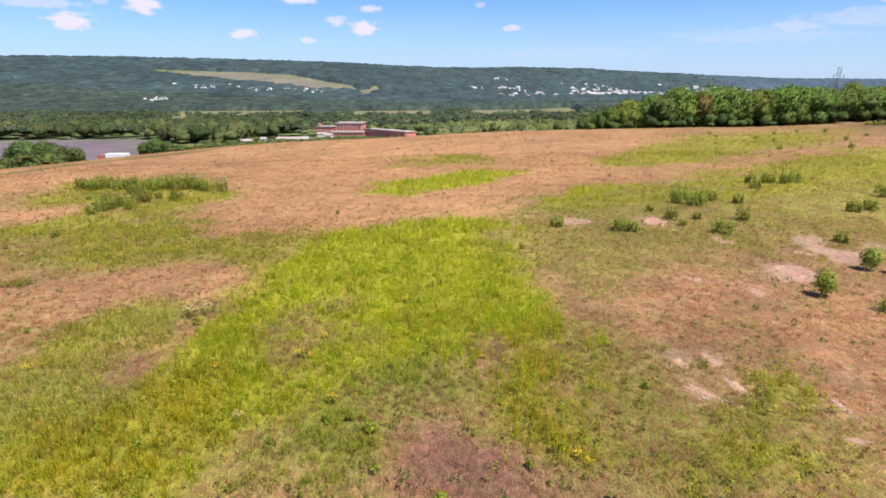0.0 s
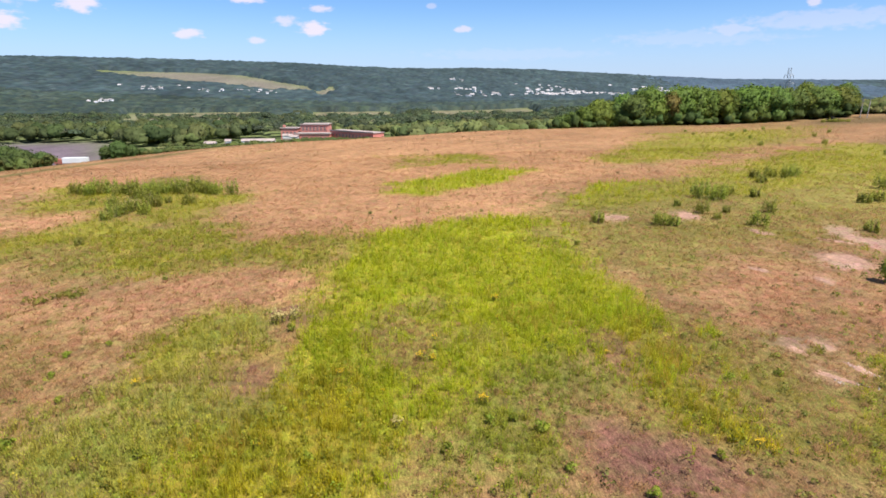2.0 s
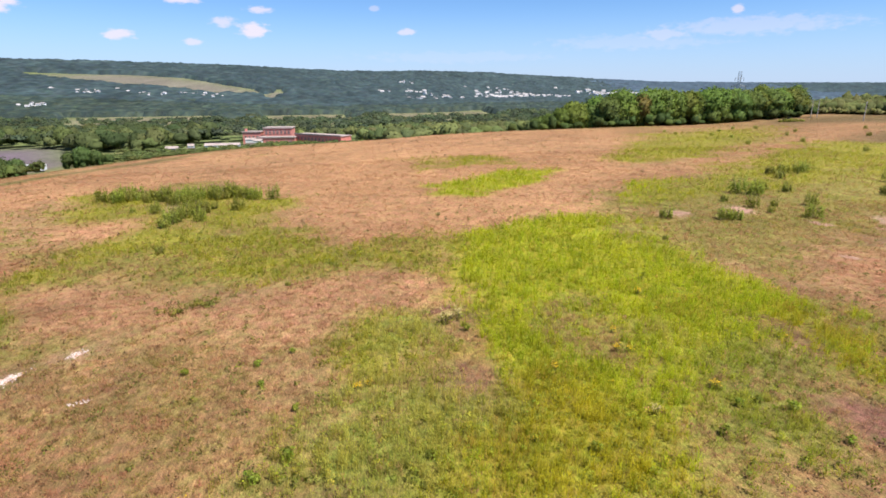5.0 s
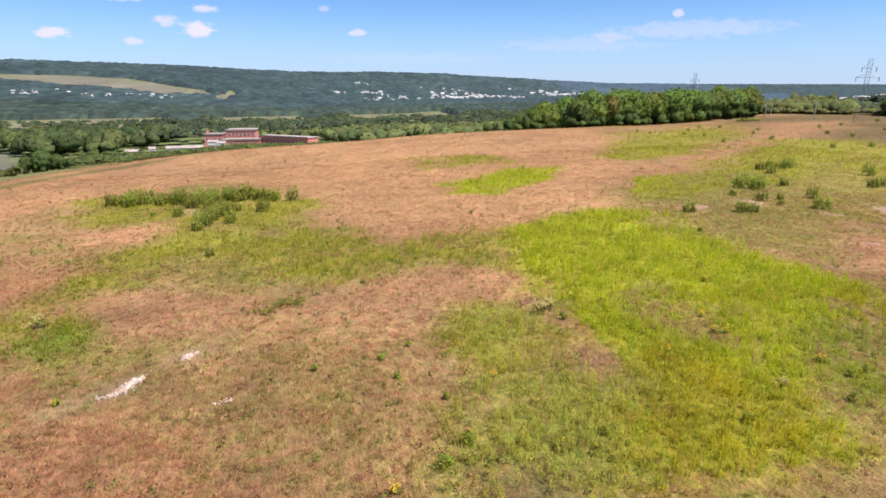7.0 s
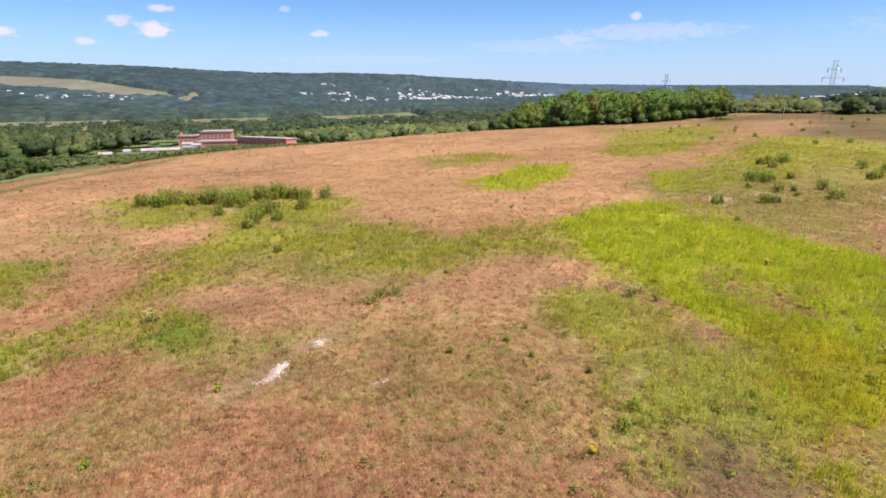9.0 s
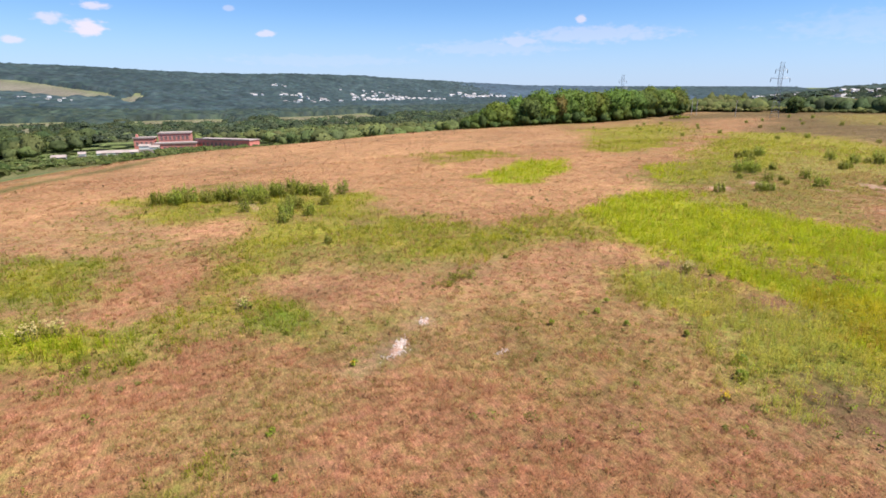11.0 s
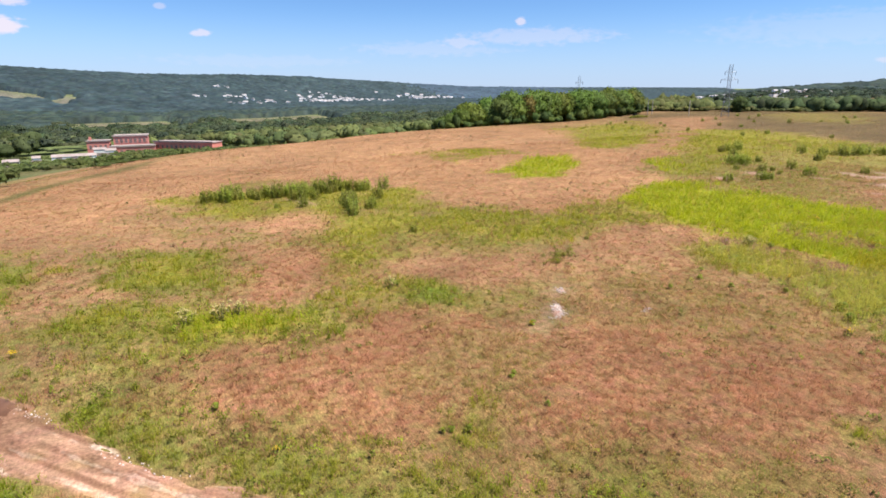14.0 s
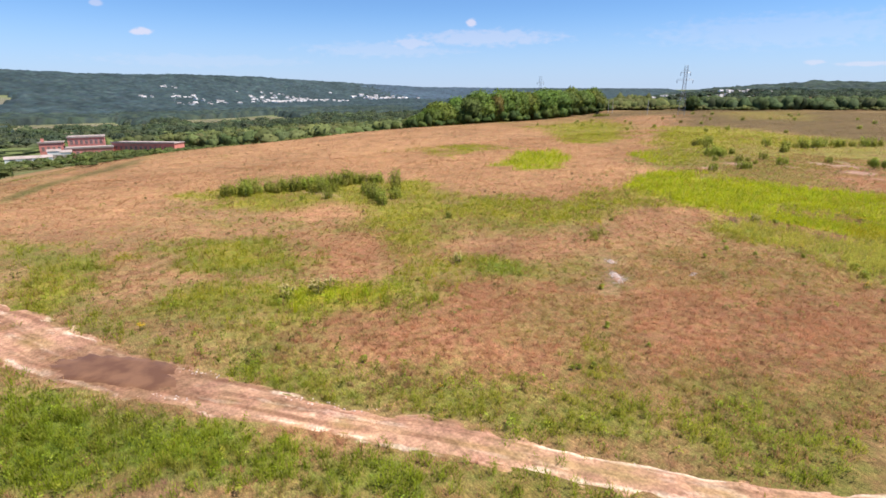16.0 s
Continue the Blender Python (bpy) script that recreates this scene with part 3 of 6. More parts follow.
def leafy(name, rough=0.6, thin=0.35, per_object=0.0, grain=1.2, relief=0.0, leaf=0.35):
    """Leaves and stems: colour from the mesh, light shining through."""
    m, n, l, b = material(name, rough)
    b.inputs["Specular IOR Level"].default_value = 0.12 if relief else 0.2
    col = n.new("ShaderNodeAttribute")
    col.attribute_name = "Col"
    tex = n.new("ShaderNodeTexCoord")
    noise_ = n.new("ShaderNodeTexNoise")
    noise_.inputs["Scale"].default_value, noise_.inputs["Detail"].default_value = grain, 4
    l.new(tex.outputs["Object"], noise_.inputs["Vector"])
    spread = n.new("ShaderNodeMapRange")
    spread.inputs["From Min"].default_value, spread.inputs["From Max"].default_value = 0.3, 0.7
    spread.inputs["To Min"].default_value, spread.inputs["To Max"].default_value = 0.78, 1.22
    l.new(noise_.outputs["Fac"], spread.inputs["Value"])
    scale = n.new("ShaderNodeVectorMath")
    scale.operation = "SCALE"
    l.new(col.outputs["Color"], scale.inputs[0])
    l.new(spread.outputs[0], scale.inputs["Scale"])
    colour = scale.outputs[0]
    if per_object:
        info = n.new("ShaderNodeObjectInfo")
        hue = n.new("ShaderNodeHueSaturation")
        sway = n.new("ShaderNodeMapRange")
        sway.inputs["To Min"].default_value, sway.inputs["To Max"].default_value = 0.5 - 0.03 * per_object, 0.5 + 0.018 * per_object
        l.new(info.outputs["Random"], sway.inputs["Value"])
        val = n.new("ShaderNodeMapRange")
        val.inputs["To Min"].default_value, val.inputs["To Max"].default_value = 1 - 0.3 * per_object, 1 + 0.3 * per_object
        l.new(info.outputs["Random"], val.inputs["Value"])
        l.new(sway.outputs[0], hue.inputs["Hue"])
        l.new(val.outputs[0], hue.inputs["Value"])
        l.new(colour, hue.inputs["Color"])
        colour = hue.outputs[0]
    if relief:
        leaves = n.new("ShaderNodeTexNoise")
        leaves.inputs["Scale"].default_value, leaves.inputs["Detail"].default_value = leaf, 5
        l.new(tex.outputs["Object"], leaves.inputs["Vector"])
        rel = n.new("ShaderNodeBump")
        rel.inputs["Strength"].default_value, rel.inputs["Distance"].default_value = relief, 0.9 / leaf
        l.new(leaves.outputs["Fac"], rel.inputs["Height"])
        l.new(rel.outputs[0], b.inputs["Normal"])
    l.new(colour, b.inputs["Base Color"])
    glow = n.new("ShaderNodeBsdfTranslucent")
    l.new(colour, glow.inputs["Color"])
    mix = n.new("ShaderNodeMixShader")
    mix.inputs[0].default_value = thin
    out = n["Material Output"]
    l.new(b.outputs[0], mix.inputs[1])
    l.new(glow.outputs[0], mix.inputs[2])
    l.new(mix.outputs[0], out.inputs["Surface"])
    return m


def earth(name, grain, bump, deep, stalks=0.15, hues=0.2):
    """Ground: colour from the mesh, broken up by litter, stems and clods."""
    m, n, l, b = material(name, 0.92)
    b.inputs["Specular IOR Level"].default_value = 0.1
    col = n.new("ShaderNodeAttribute")
    col.attribute_name = "Col"
    tex = n.new("ShaderNodeTexCoord")
    value = None
    for s, lo, hi in ((grain * 2.2, 0.74, 1.26), (grain * 0.5, 0.78, 1.22), (grain * 0.06, 0.85, 1.15)):
        t = n.new("ShaderNodeTexNoise")
        t.inputs["Scale"].default_value, t.inputs["Detail"].default_value = s, 6
        t.inputs["Roughness"].default_value = 0.65
        l.new(tex.outputs["Object"], t.inputs["Vector"])
        r = n.new("ShaderNodeMapRange")
        for key, v in (("From Min", 0.36), ("From Max", 0.64), ("To Min", lo), ("To Max", hi)):
            r.inputs[key].default_value = v
        l.new(t.outputs["Fac"], r.inputs["Value"])
        if value is None:
            value, relief = r.outputs[0], t.outputs["Fac"]
        else:
            mul = n.new("ShaderNodeMath")
            mul.operation = "MULTIPLY"
            l.new(value, mul.inputs[0])
            l.new(r.outputs[0], mul.inputs[1])
            value = mul.outputs[0]
    # lying stalks: streaks that run several ways
    for turn, s in ((25, 16.0), (-40, 13.0), (80, 14.0)):
        lay = n.new("ShaderNodeMapping")
        lay.inputs["Rotation"].default_value = (0, 0, radians(turn))
        lay.inputs["Scale"].default_value = (s * grain / 5, s * grain / 30, 1)
        l.new(tex.outputs["Object"], lay.inputs["Vector"])
        t = n.new("ShaderNodeTexNoise")
        t.inputs["Scale"].default_value, t.inputs["Detail"].default_value, t.inputs["Distortion"].default_value = 1.0, 3, 0.6
        l.new(lay.outputs[0], t.inputs["Vector"])
        r = n.new("ShaderNodeMapRange")
        for key, v in (("From Min", 0.35), ("From Max", 0.65), ("To Min", 1 - stalks), ("To Max", 1 + stalks)):
            r.inputs[key].default_value = v
        l.new(t.outputs["Fac"], r.inputs["Value"])
        mul = n.new("ShaderNodeMath")
        mul.operation = "MULTIPLY"
        l.new(value, mul.inputs[0])
        l.new(r.outputs[0], mul.inputs[1])
        value = mul.outputs[0]
    scale = n.new("ShaderNodeVectorMath")
    scale.operation = "SCALE"
    l.new(col.outputs["Color"], scale.inputs[0])
    l.new(value, scale.inputs["Scale"])
    # reddish and greenish plants side by side
    tint = n.new("ShaderNodeTexNoise")
    tint.inputs["Scale"].default_value, tint.inputs["Detail"].default_value, tint.inputs["Roughness"].default_value = grain * 0.28, 6, 0.7
    l.new(tex.outputs["Object"], tint.inputs["Vector"])
    ramp = n.new("ShaderNodeValToRGB")
    ramp.color_ramp.elements[0].position, ramp.color_ramp.elements[1].position = 0.38, 0.62
    ramp.color_ramp.elements[0].color = (1 - hues * 0.7, 1 + hues * 0.25, 1 - hues, 1)
    ramp.color_ramp.elements[1].color = (1 + hues * 0.45, 1 - hues * 0.2, 1 + hues * 0.2, 1)
    l.new(tint.outputs["Fac"], ramp.inputs[0])
    tinted = n.new("ShaderNodeVectorMath")
    tinted.operation = "MULTIPLY"
    l.new(scale.outputs[0], tinted.inputs[0])
    l.new(ramp.outputs[0], tinted.inputs[1])
    l.new(tinted.outputs[0], b.inputs["Base Color"])
    rel = n.new("ShaderNodeBump")
    rel.inputs["Strength"].default_value, rel.inputs["Distance"].default_value = bump, deep
    l.new(relief, rel.inputs["Height"])
    l.new(rel.outputs[0], b.inputs["Normal"])
    return m


M_GROUND = earth("field_soil", 5.0, 0.9, 0.10)
M_TRACK = earth("track_clay", 3.0, 0.6, 0.05, 0.05, 0.06)
M_GRASS = leafy("grass_blades", 0.75, 0.5, 0.0, 0.35)
M_LEAF = leafy("shrub_leaves", 0.55, 0.5, 0.6, 1.5)
M_TREE = leafy("tree_leaves", 0.6, 0.4, 0.6, 0.6, 0.3, 1.3)
M_CROWNS = leafy("crown_leaves", 0.7, 0.45, 0.0, 0.25, 0.4, 0.9)
M_WOODS = leafy("far_leaves", 0.7, 0.15, 0.0, 0.03, 0.7)
M_BARK = speckled("bark", (0.09, 0.07, 0.05), (0.22, 0.18, 0.14), 3.0, 0.9)
M_STEM = speckled("stem", (0.12, 0.12, 0.05), (0.24, 0.2, 0.1), 9.0, 0.8)
M_PETAL = speckled("yellow_petals", (0.55, 0.30, 0.01), (0.8, 0.55, 0.02), 8.0, 0.6, bump=0)
M_PALE = speckled("pale_flowers", (0.36, 0.29, 0.10), (0.52, 0.42, 0.17), 8.0, 0.7, bump=0)
M_WHITE_STONE = speckled("white_stone", (0.42, 0.33, 0.29), (0.64, 0.53, 0.48), 3.0, 0.85, per_object=0.1)
M_BRICK = speckled("red_brick", (0.46, 0.15, 0.125), (0.66, 0.28, 0.235), 0.5, 0.9, per_object=0.08)
M_ROOF = speckled("grey_roof", (0.26, 0.21, 0.19), (0.42, 0.34, 0.32), 0.3, 0.9)
M_WHITE = speckled("white_paint", (0.62, 0.62, 0.62), (0.82, 0.82, 0.82), 0.4, 0.6, per_object=0.1)
M_SIDING = speckled("house_siding", (0.74, 0.74, 0.75), (0.86, 0.86, 0.86), 0.05, 0.7, per_object=0.25)
M_SHINGLE = speckled("house_shingles", (0.28, 0.26, 0.26), (0.5, 0.47, 0.47), 0.08, 0.9, per_object=0.4)
M_STEEL = speckled("galvanised_steel", (0.20, 0.21, 0.23), (0.32, 0.33, 0.35), 0.6, 0.5, 0.5)
M_POLE = speckled("weathered_pole", (0.3, 0.27, 0.24), (0.5, 0.46, 0.42), 1.5, 0.9)
M_DARK_PAINT = speckled("dark_paint", (0.025, 0.02, 0.02), (0.06, 0.045, 0.045), 0.8, 0.3, bump=0)
M_RED_PAINT = speckled("rusty_red_paint", (0.3, 0.10, 0.07), (0.42, 0.16, 0.11), 0.8, 0.5, bump=0.1)
M_TYRE = speckled("tyre_rubber", (0.02, 0.02, 0.02), (0.05, 0.05, 0.05), 4.0, 0.9)
M_GLASS, _, _, gb = material("dark_glass", 0.06)
gb.inputs["Base Color"].default_value = (0.03, 0.035, 0.04, 1)
gb.inputs["Specular IOR Level"].default_value = 0.6
M_DUSTY = speckled("dusty_glass", (0.13, 0.075, 0.07), (0.24, 0.15, 0.14), 0.6, 0.5, bump=0)
M_WATER, wnn, wll, wb = material("muddy_water", 0.22)
wb.inputs["Base Color"].default_value = (0.145, 0.078, 0.045, 1)
wb.inputs["Specular IOR Level"].default_value = 0.08
silt, tones = wnn.new("ShaderNodeTexNoise"), wnn.new("ShaderNodeValToRGB")
silt.inputs["Scale"].default_value, silt.inputs["Detail"].default_value = 0.9, 5
where = wnn.new("ShaderNodeTexCoord")
wll.new(where.outputs["Object"], silt.inputs["Vector"])
tones.color_ramp.elements[0].position, tones.color_ramp.elements[1].position = 0.38, 0.62
tones.color_ramp.elements[0].color, tones.color_ramp.elements[1].color = (0.120, 0.058, 0.034, 1), (0.185, 0.094, 0.053, 1)
wll.new(silt.outputs["Fac"], tones.inputs[0])
wll.new(tones.outputs[0], wb.inputs["Base Color"])
rip = wnn.new("ShaderNodeTexNoise")
rip.inputs["Scale"].default_value = 5
ripb = wnn.new("ShaderNodeBump")
ripb.inputs["Strength"].default_value, ripb.inputs["Distance"].default_value = 0.08, 0.02
wll.new(rip.outputs["Fac"], ripb.inputs["Height"])
wll.new(ripb.outputs[0], wb.inputs["Normal"])


# ---- mesh helpers ----
def bulk(name, verts, faces, cols, mat, normals=None):
    """One mesh object out of arrays: verts (n, 3), faces (m, 3 or 4), colours (n, 3)."""
    me = bpy.data.meshes.new(name)
    k = faces.shape[1]
    me.vertices.add(len(verts))
    me.vertices.foreach_set("co", np.ascontiguousarray(verts, np.float32).ravel())
    me.loops.add(faces.size)
    me.loops.foreach_set("vertex_index", np.ascontiguousarray(faces, np.int32).ravel())
    me.polygons.add(len(faces))
    me.polygons.foreach_set("loop_start", np.arange(0, faces.size, k, dtype=np.int32))
    me.update(calc_edges=True)
    if cols is not None:
        attr = me.color_attributes.new("Col", "FLOAT_COLOR", "POINT")
        attr.data.foreach_set("color", np.concatenate([cols, np.ones((len(cols), 1))], 1).astype(np.float32).ravel())
    me.materials.append(mat)
    if normals is not None:
        me.polygons.foreach_set("use_smooth", np.ones(len(faces), bool))
        me.normals_split_custom_set_from_vertices(normals)
    return new(name, me)


def part(name, bm, mat, parent=None, label="", smooth=False):
    me = bpy.data.meshes.new(name)
    bm.to_mesh(me)
    bm.free()
    me.materials.append(mat)
    if smooth:
        me.polygons.foreach_set("use_smooth", [True] * len(me.polygons))
    ob = new(name, me)
    ob.parent = parent
    if label:
        tagged(ob, label)
    return ob


def box(bm, x0, y0, z0, x1, y1, z1, bevel=0.0):
    m = Matrix.LocRotScale(((x0 + x1) / 2, (y0 + y1) / 2, (z0 + z1) / 2), None, (x1 - x0, y1 - y0, z1 - z0))
    made = bmesh.ops.create_cube(bm, size=1, matrix=m)
    if bevel:
        edges = list({ed for v in made["verts"] for ed in v.link_edges})
        bmesh.ops.bevel(bm, geom=edges, offset=bevel, segments=2, affect="EDGES")
    return bm


def beam(bm, p, q, r0, r1=None, sides=6):
    """A round, tapering bar from p to q."""
    p, q = Vector(p), Vector(q)
    r1 = r0 if r1 is None else r1
    turn = (q - p).to_track_quat("Z", "Y").to_matrix().to_4x4()
    m = Matrix.Translation((p + q) / 2) @ turn
    bmesh.ops.create_cone(bm, cap_ends=True, segments=sides, radius1=r0, radius2=r1, depth=(q - p).length, matrix=m)
    return bm


def empty_at(name, place, turn=0.0, size=1.0):
    ob = new(name)
    ob.matrix_basis = Matrix.LocRotScale(place, Euler((0, 0, radians(turn))), (size, size, size))
    return ob


# ---- ground ----
def graded(lo, hi, fine_lo, fine_hi, fine, rate, cap):
    out = list(np.arange(fine_lo, fine_hi, fine))
    v, s = fine_hi, fine
    while v < hi:
        out.append(v)
        s = min(s * (1 + rate), cap)
        v += s
    v, s = fine_lo, fine
    while v > lo:
        s = min(s * (1 + rate), cap)
        v -= s
        out.append(v)
    return np.array(sorted(out))


gx = graded(-4200, 4600, -96, 62, 0.9, 0.085, 90)
gy = graded(-1500, 4700, 9, 108, 0.78, 0.07, 55)
GX, GY = np.meshgrid(gx, gy)
px, py = GX.ravel(), GY.ravel()
pz = height(px, py)
kinds = cover_at(px, py)
palette = np.array([SOIL_COLOUR[k] for k in KINDS])
cols = palette[kinds]
grid = cols.reshape(len(gy), len(gx), 3).copy()
for _ in range(2):
    soft = grid.copy()
    soft[1:-1, 1:-1] = (grid[1:-1, 1:-1] * 2 + grid[:-2, 1:-1] + grid[2:, 1:-1] + grid[1:-1, :-2] + grid[1:-1, 2:]) / 6
    grid = soft
cols = grid.reshape(-1, 3)
cols = cols * (1 + 0.22 * fractal(px, py, 13, 21) + 0.12 * value_noise(px, py, 1.7, 22))[:, None]
nx = len(gx)
i0 = (np.arange(len(gy) - 1)[:, None] * nx + np.arange(nx - 1)[None]).ravel()
ground = bulk("ground", np.stack([px, py, pz], 1), np.stack([i0, i0 + 1, i0 + nx + 1, i0 + nx], 1), np.clip(cols, 0, 1), M_GROUND)
ground.data.polygons.foreach_set("use_smooth", [True] * len(ground.data.polygons))
tagged(ground, "rolling dry field on a hilltop above a wooded valley", "ground", kind="structure")

# ---- dirt track ----
TRACK = [(-96, 78, 4.5), (-87, 60, 5.0), (-80.0, 47.5, 6.0), (-76.6, 40.1, 5.4), (-72.9, 34.4, 4.3), (-69.5, 29.8, 3.5), (-66.7, 26.4, 3.1), (-64.2, 23.3, 2.9), (-61.5, 19.6, 2.7), (-58.9, 16.3, 2.5), (-55.9, 12.7, 2.4), (-48, 5, 3.4), (-36, -8, 3.4), (-20, -24, 3.4), (4, -50, 3.4)]


def track_line(points, spacing):
    pts = np.array(points, float)
    d = np.concatenate([[0], np.cumsum(np.hypot(*np.diff(pts[:, :2], axis=0).T))])
    q = np.arange(0, d[-1], spacing)
    out = np.stack([np.interp(q, d, pts[:, i]) for i in range(3)], 1)
    for _ in range(6):
        out[3:-3] = (out[:-6] + out[1:-5] + out[2:-4] + out[3:-3] + out[4:-2] + out[5:-1] + out[6:]) / 7
    return q, out


tq, tline = track_line(TRACK, 0.25)
tdir = np.gradient(tline[:, :2], axis=0)
tdir /= np.linalg.norm(tdir, axis=1)[:, None]
tside = np.stack([tdir[:, 1], -tdir[:, 0]], 1)
ACROSS = np.linspace(-1, 1, 61)
edge_l = 0.8 + 0.22 * fractal(tq, tq * 0, 3.0, 31) + 0.12 * value_noise(tq, tq * 0, 0.7, 33)
edge_r = 0.8 + 0.22 * fractal(tq, tq * 0, 3.0, 41) + 0.12 * value_noise(tq, tq * 0, 0.7, 43)
tv, tc = [], []
for a_ in ACROSS:
    w = tline[:, 2] / 2 * np.where(a_ < 0, edge_l, edge_r) * a_
    x, y = tline[:, 0] + tside[:, 0] * w, tline[:, 1] + tside[:, 1] * w
    rut = np.exp(-((abs(w) - 0.85) / 0.28) ** 2)
    calm = np.exp(-(np.hypot((x + 74.5) * 0.58 - (y - 36.9) * 0.81, 2.0 * ((x + 74.5) * 0.81 + (y - 36.9) * 0.58)) / 5.0) ** 4)
    lift = 0.085 - 0.10 * abs(a_) ** 4 - (0.045 * rut + 0.03 * value_noise(tq, w * 5, 0.8, 51)) * (1 - calm) - 0.03 * calm
    tv.append(np.stack([x, y, height(x, y) + lift], 1))
    pale = np.clip(0.60 + 1.3 * fractal(tq, w * 18, 6, 52) + 0.35 * value_noise(tq, w * 4, 0.9, 57) + 0.25 * rut, 0, 1)[:, None]
    crust = fractal(tq * 0.4, w * 3.0, 1.0, 55) + 0.35 * value_noise(x, y, 0.35, 56)
    edge_pale = 0.9 * step01(0.45, 0.75, abs(a_)) * step01(1.0, 0.86, abs(a_)) * step01(0.12, 0.42, crust) + 0.35 * step01(0.35, 0.6, crust) * (abs(a_) <= 0.45)
    wet = np.exp(-(np.hypot((x + 74.5) * 0.58 - (y - 36.9) * 0.81, 2.2 * ((x + 74.5) * 0.81 + (y - 36.9) * 0.58)) / 6.0) ** 4)[:, None]
    c_ = np.array((0.235, 0.120, 0.076)) * (1 - pale) + np.array((0.40, 0.224, 0.150)) * pale
    c_ = c_ * (1 - edge_pale[:, None]) + np.array((0.60, 0.44, 0.34)) * edge_pale[:, None]
    c_ = c_ * (1 - 0.8 * wet) + np.array((0.15, 0.078, 0.043)) * 0.8 * wet
    grassy = np.clip(step01(0.0, 0.9, fractal(x, y, 1.6, 53)) * step01(0.9, 0.3, abs(w)) + step01(0.7, 0.97, abs(a_)) * step01(-0.8, 0.2, value_noise(x, y, 0.9, 54)), 0, 1)[:, None]
    grassy = np.maximum(grassy, (np.exp(-((w - 0.2) / 0.32) ** 2) * step01(27, 20, y) * step01(-0.5, 0.3, fractal(x, y, 2.2, 58)))[:, None])
    tc.append(c_ * (1 - 0.5 * grassy) + np.array((0.22, 0.16, 0.05)) * 0.5 * grassy)
na, nt = len(ACROSS), len(tq)
j0 = (np.arange(na - 1)[:, None] * nt + np.arange(nt - 1)[None]).ravel()
track = bulk("dirt_track", np.concatenate(tv), np.stack([j0, j0 + nt, j0 + nt + 1, j0 + 1], 1), np.concatenate(tc), M_TRACK)
track.data.polygons.foreach_set("use_smooth", [True] * len(track.data.polygons))
tagged(track, "rutted pale clay track curving over the field", "dirt track", kind="structure")


def track_gap(x, y):
    """Distance from the track's middle over its half width."""
    near = np.full(x.shape, 9.0)
    hot = np.nonzero((x > -100) & (x < -15) & (y < 82))[0]
    for lo in range(0, len(hot), 20000):
        h = hot[lo:lo + 20000]
        d = np.hypot(x[h, None] - tline[None, ::4, 0], y[h, None] - tline[None, ::4, 1]) / (tline[None, ::4, 2] / 2)
        near[h] = d.min(1)
    return near


# ---- puddle ----
def pool(cx, cy, long, wide, seed, lift, label):
    bm = bmesh.new()
    rings = []
    for k in range(1, 7):
        ring = []
        for i in range(72):
            t = i / 72 * math.tau
            r = 1 + 0.34 * noise.noise((math.cos(t) * 1.3, math.sin(t) * 1.3, seed)) + 0.24 * noise.noise((math.cos(t) * 4, math.sin(t) * 4, seed + 5)) + 0.12 * noise.noise((math.cos(t) * 11, math.sin(t) * 11, seed + 8))
            u, v = long * r * math.cos(t) * k / 6, wide * r * math.sin(t) * k / 6
            x, y = cx + 0.58 * u + 0.81 * v, cy - 0.81 * u + 0.58 * v
            ring.append(bm.verts.new((x, y, float(height(x, y)) + lift - (0.05 if k == 6 else 0.0))))
        rings.append(ring)
    bm.faces.new(rings[0])
    for a_, b_ in zip(rings, rings[1:]):
        for i in range(72):
            bm.faces.new((a_[i], b_[i], b_[(i + 1) % 72], a_[(i + 1) % 72]))
    bmesh.ops.recalc_face_normals(bm, faces=bm.faces)
    tagged(part("puddle", bm, M_WATER, smooth=True), label, "water", kind="structure")


pool(-74.6, 37.0, 4.1, 1.55, 4, 0.076, "shallow muddy brown puddle lying across a dirt track")
pool(-17.1, 36.6, 0.4, 1.3, 14, 0.03, "small muddy pool on bare ground in the field")


# ---- bare soil showing through the field ----
def bare(cx, cy, long, wide, turn, seed, label="bare patch of pinkish soil among grass"):
    rings, spokes = 7, 40
    pts, cols_ = [], []
    ca, sa = math.cos(radians(turn)), math.sin(radians(turn))
    for i in range(rings + 1):
        for j in range(spokes):
            t = j / spokes * math.tau
            k = 0.85 + 0.5 * noise.noise((math.cos(t) * 1.6, math.sin(t) * 1.6, seed)) + 0.42 * noise.noise((math.cos(t) * 4, math.sin(t) * 4, seed + 3)) + 0.3 * noise.noise((math.cos(t) * 10, math.sin(t) * 10, seed + 6))
            u, v = long * k * math.cos(t) * i / rings, wide * k * math.sin(t) * i / rings
            x, y = cx + ca * u - sa * v, cy + sa * u + ca * v
            f = i / rings
            pts.append((x, y, float(height(x, y)) + 0.035 - 0.055 * f ** 4))
            tone = 1 + 0.25 * noise.noise((x * 1.7, y * 1.7, 3)) + 0.12 * noise.noise((x * 7, y * 7, 5))
            edge = f ** 3
            cols_.append([tone * (q * (1 - edge) + r * edge) for q, r in zip((0.32, 0.19, 0.145), (0.27, 0.162, 0.10))])
    fs = [(i * spokes + j, i * spokes + (j + 1) % spokes, (i + 1) * spokes + (j + 1) % spokes, (i + 1) * spokes + j) for i in range(rings) for j in range(spokes)]
    ob = bulk("bare_ground", np.array(pts), np.array(fs), np.clip(np.array(cols_), 0, 1), M_TRACK)
    ob.data.polygons.foreach_set("use_smooth", [True] * len(fs))
    tagged(ob, label, "soil", kind="structure")


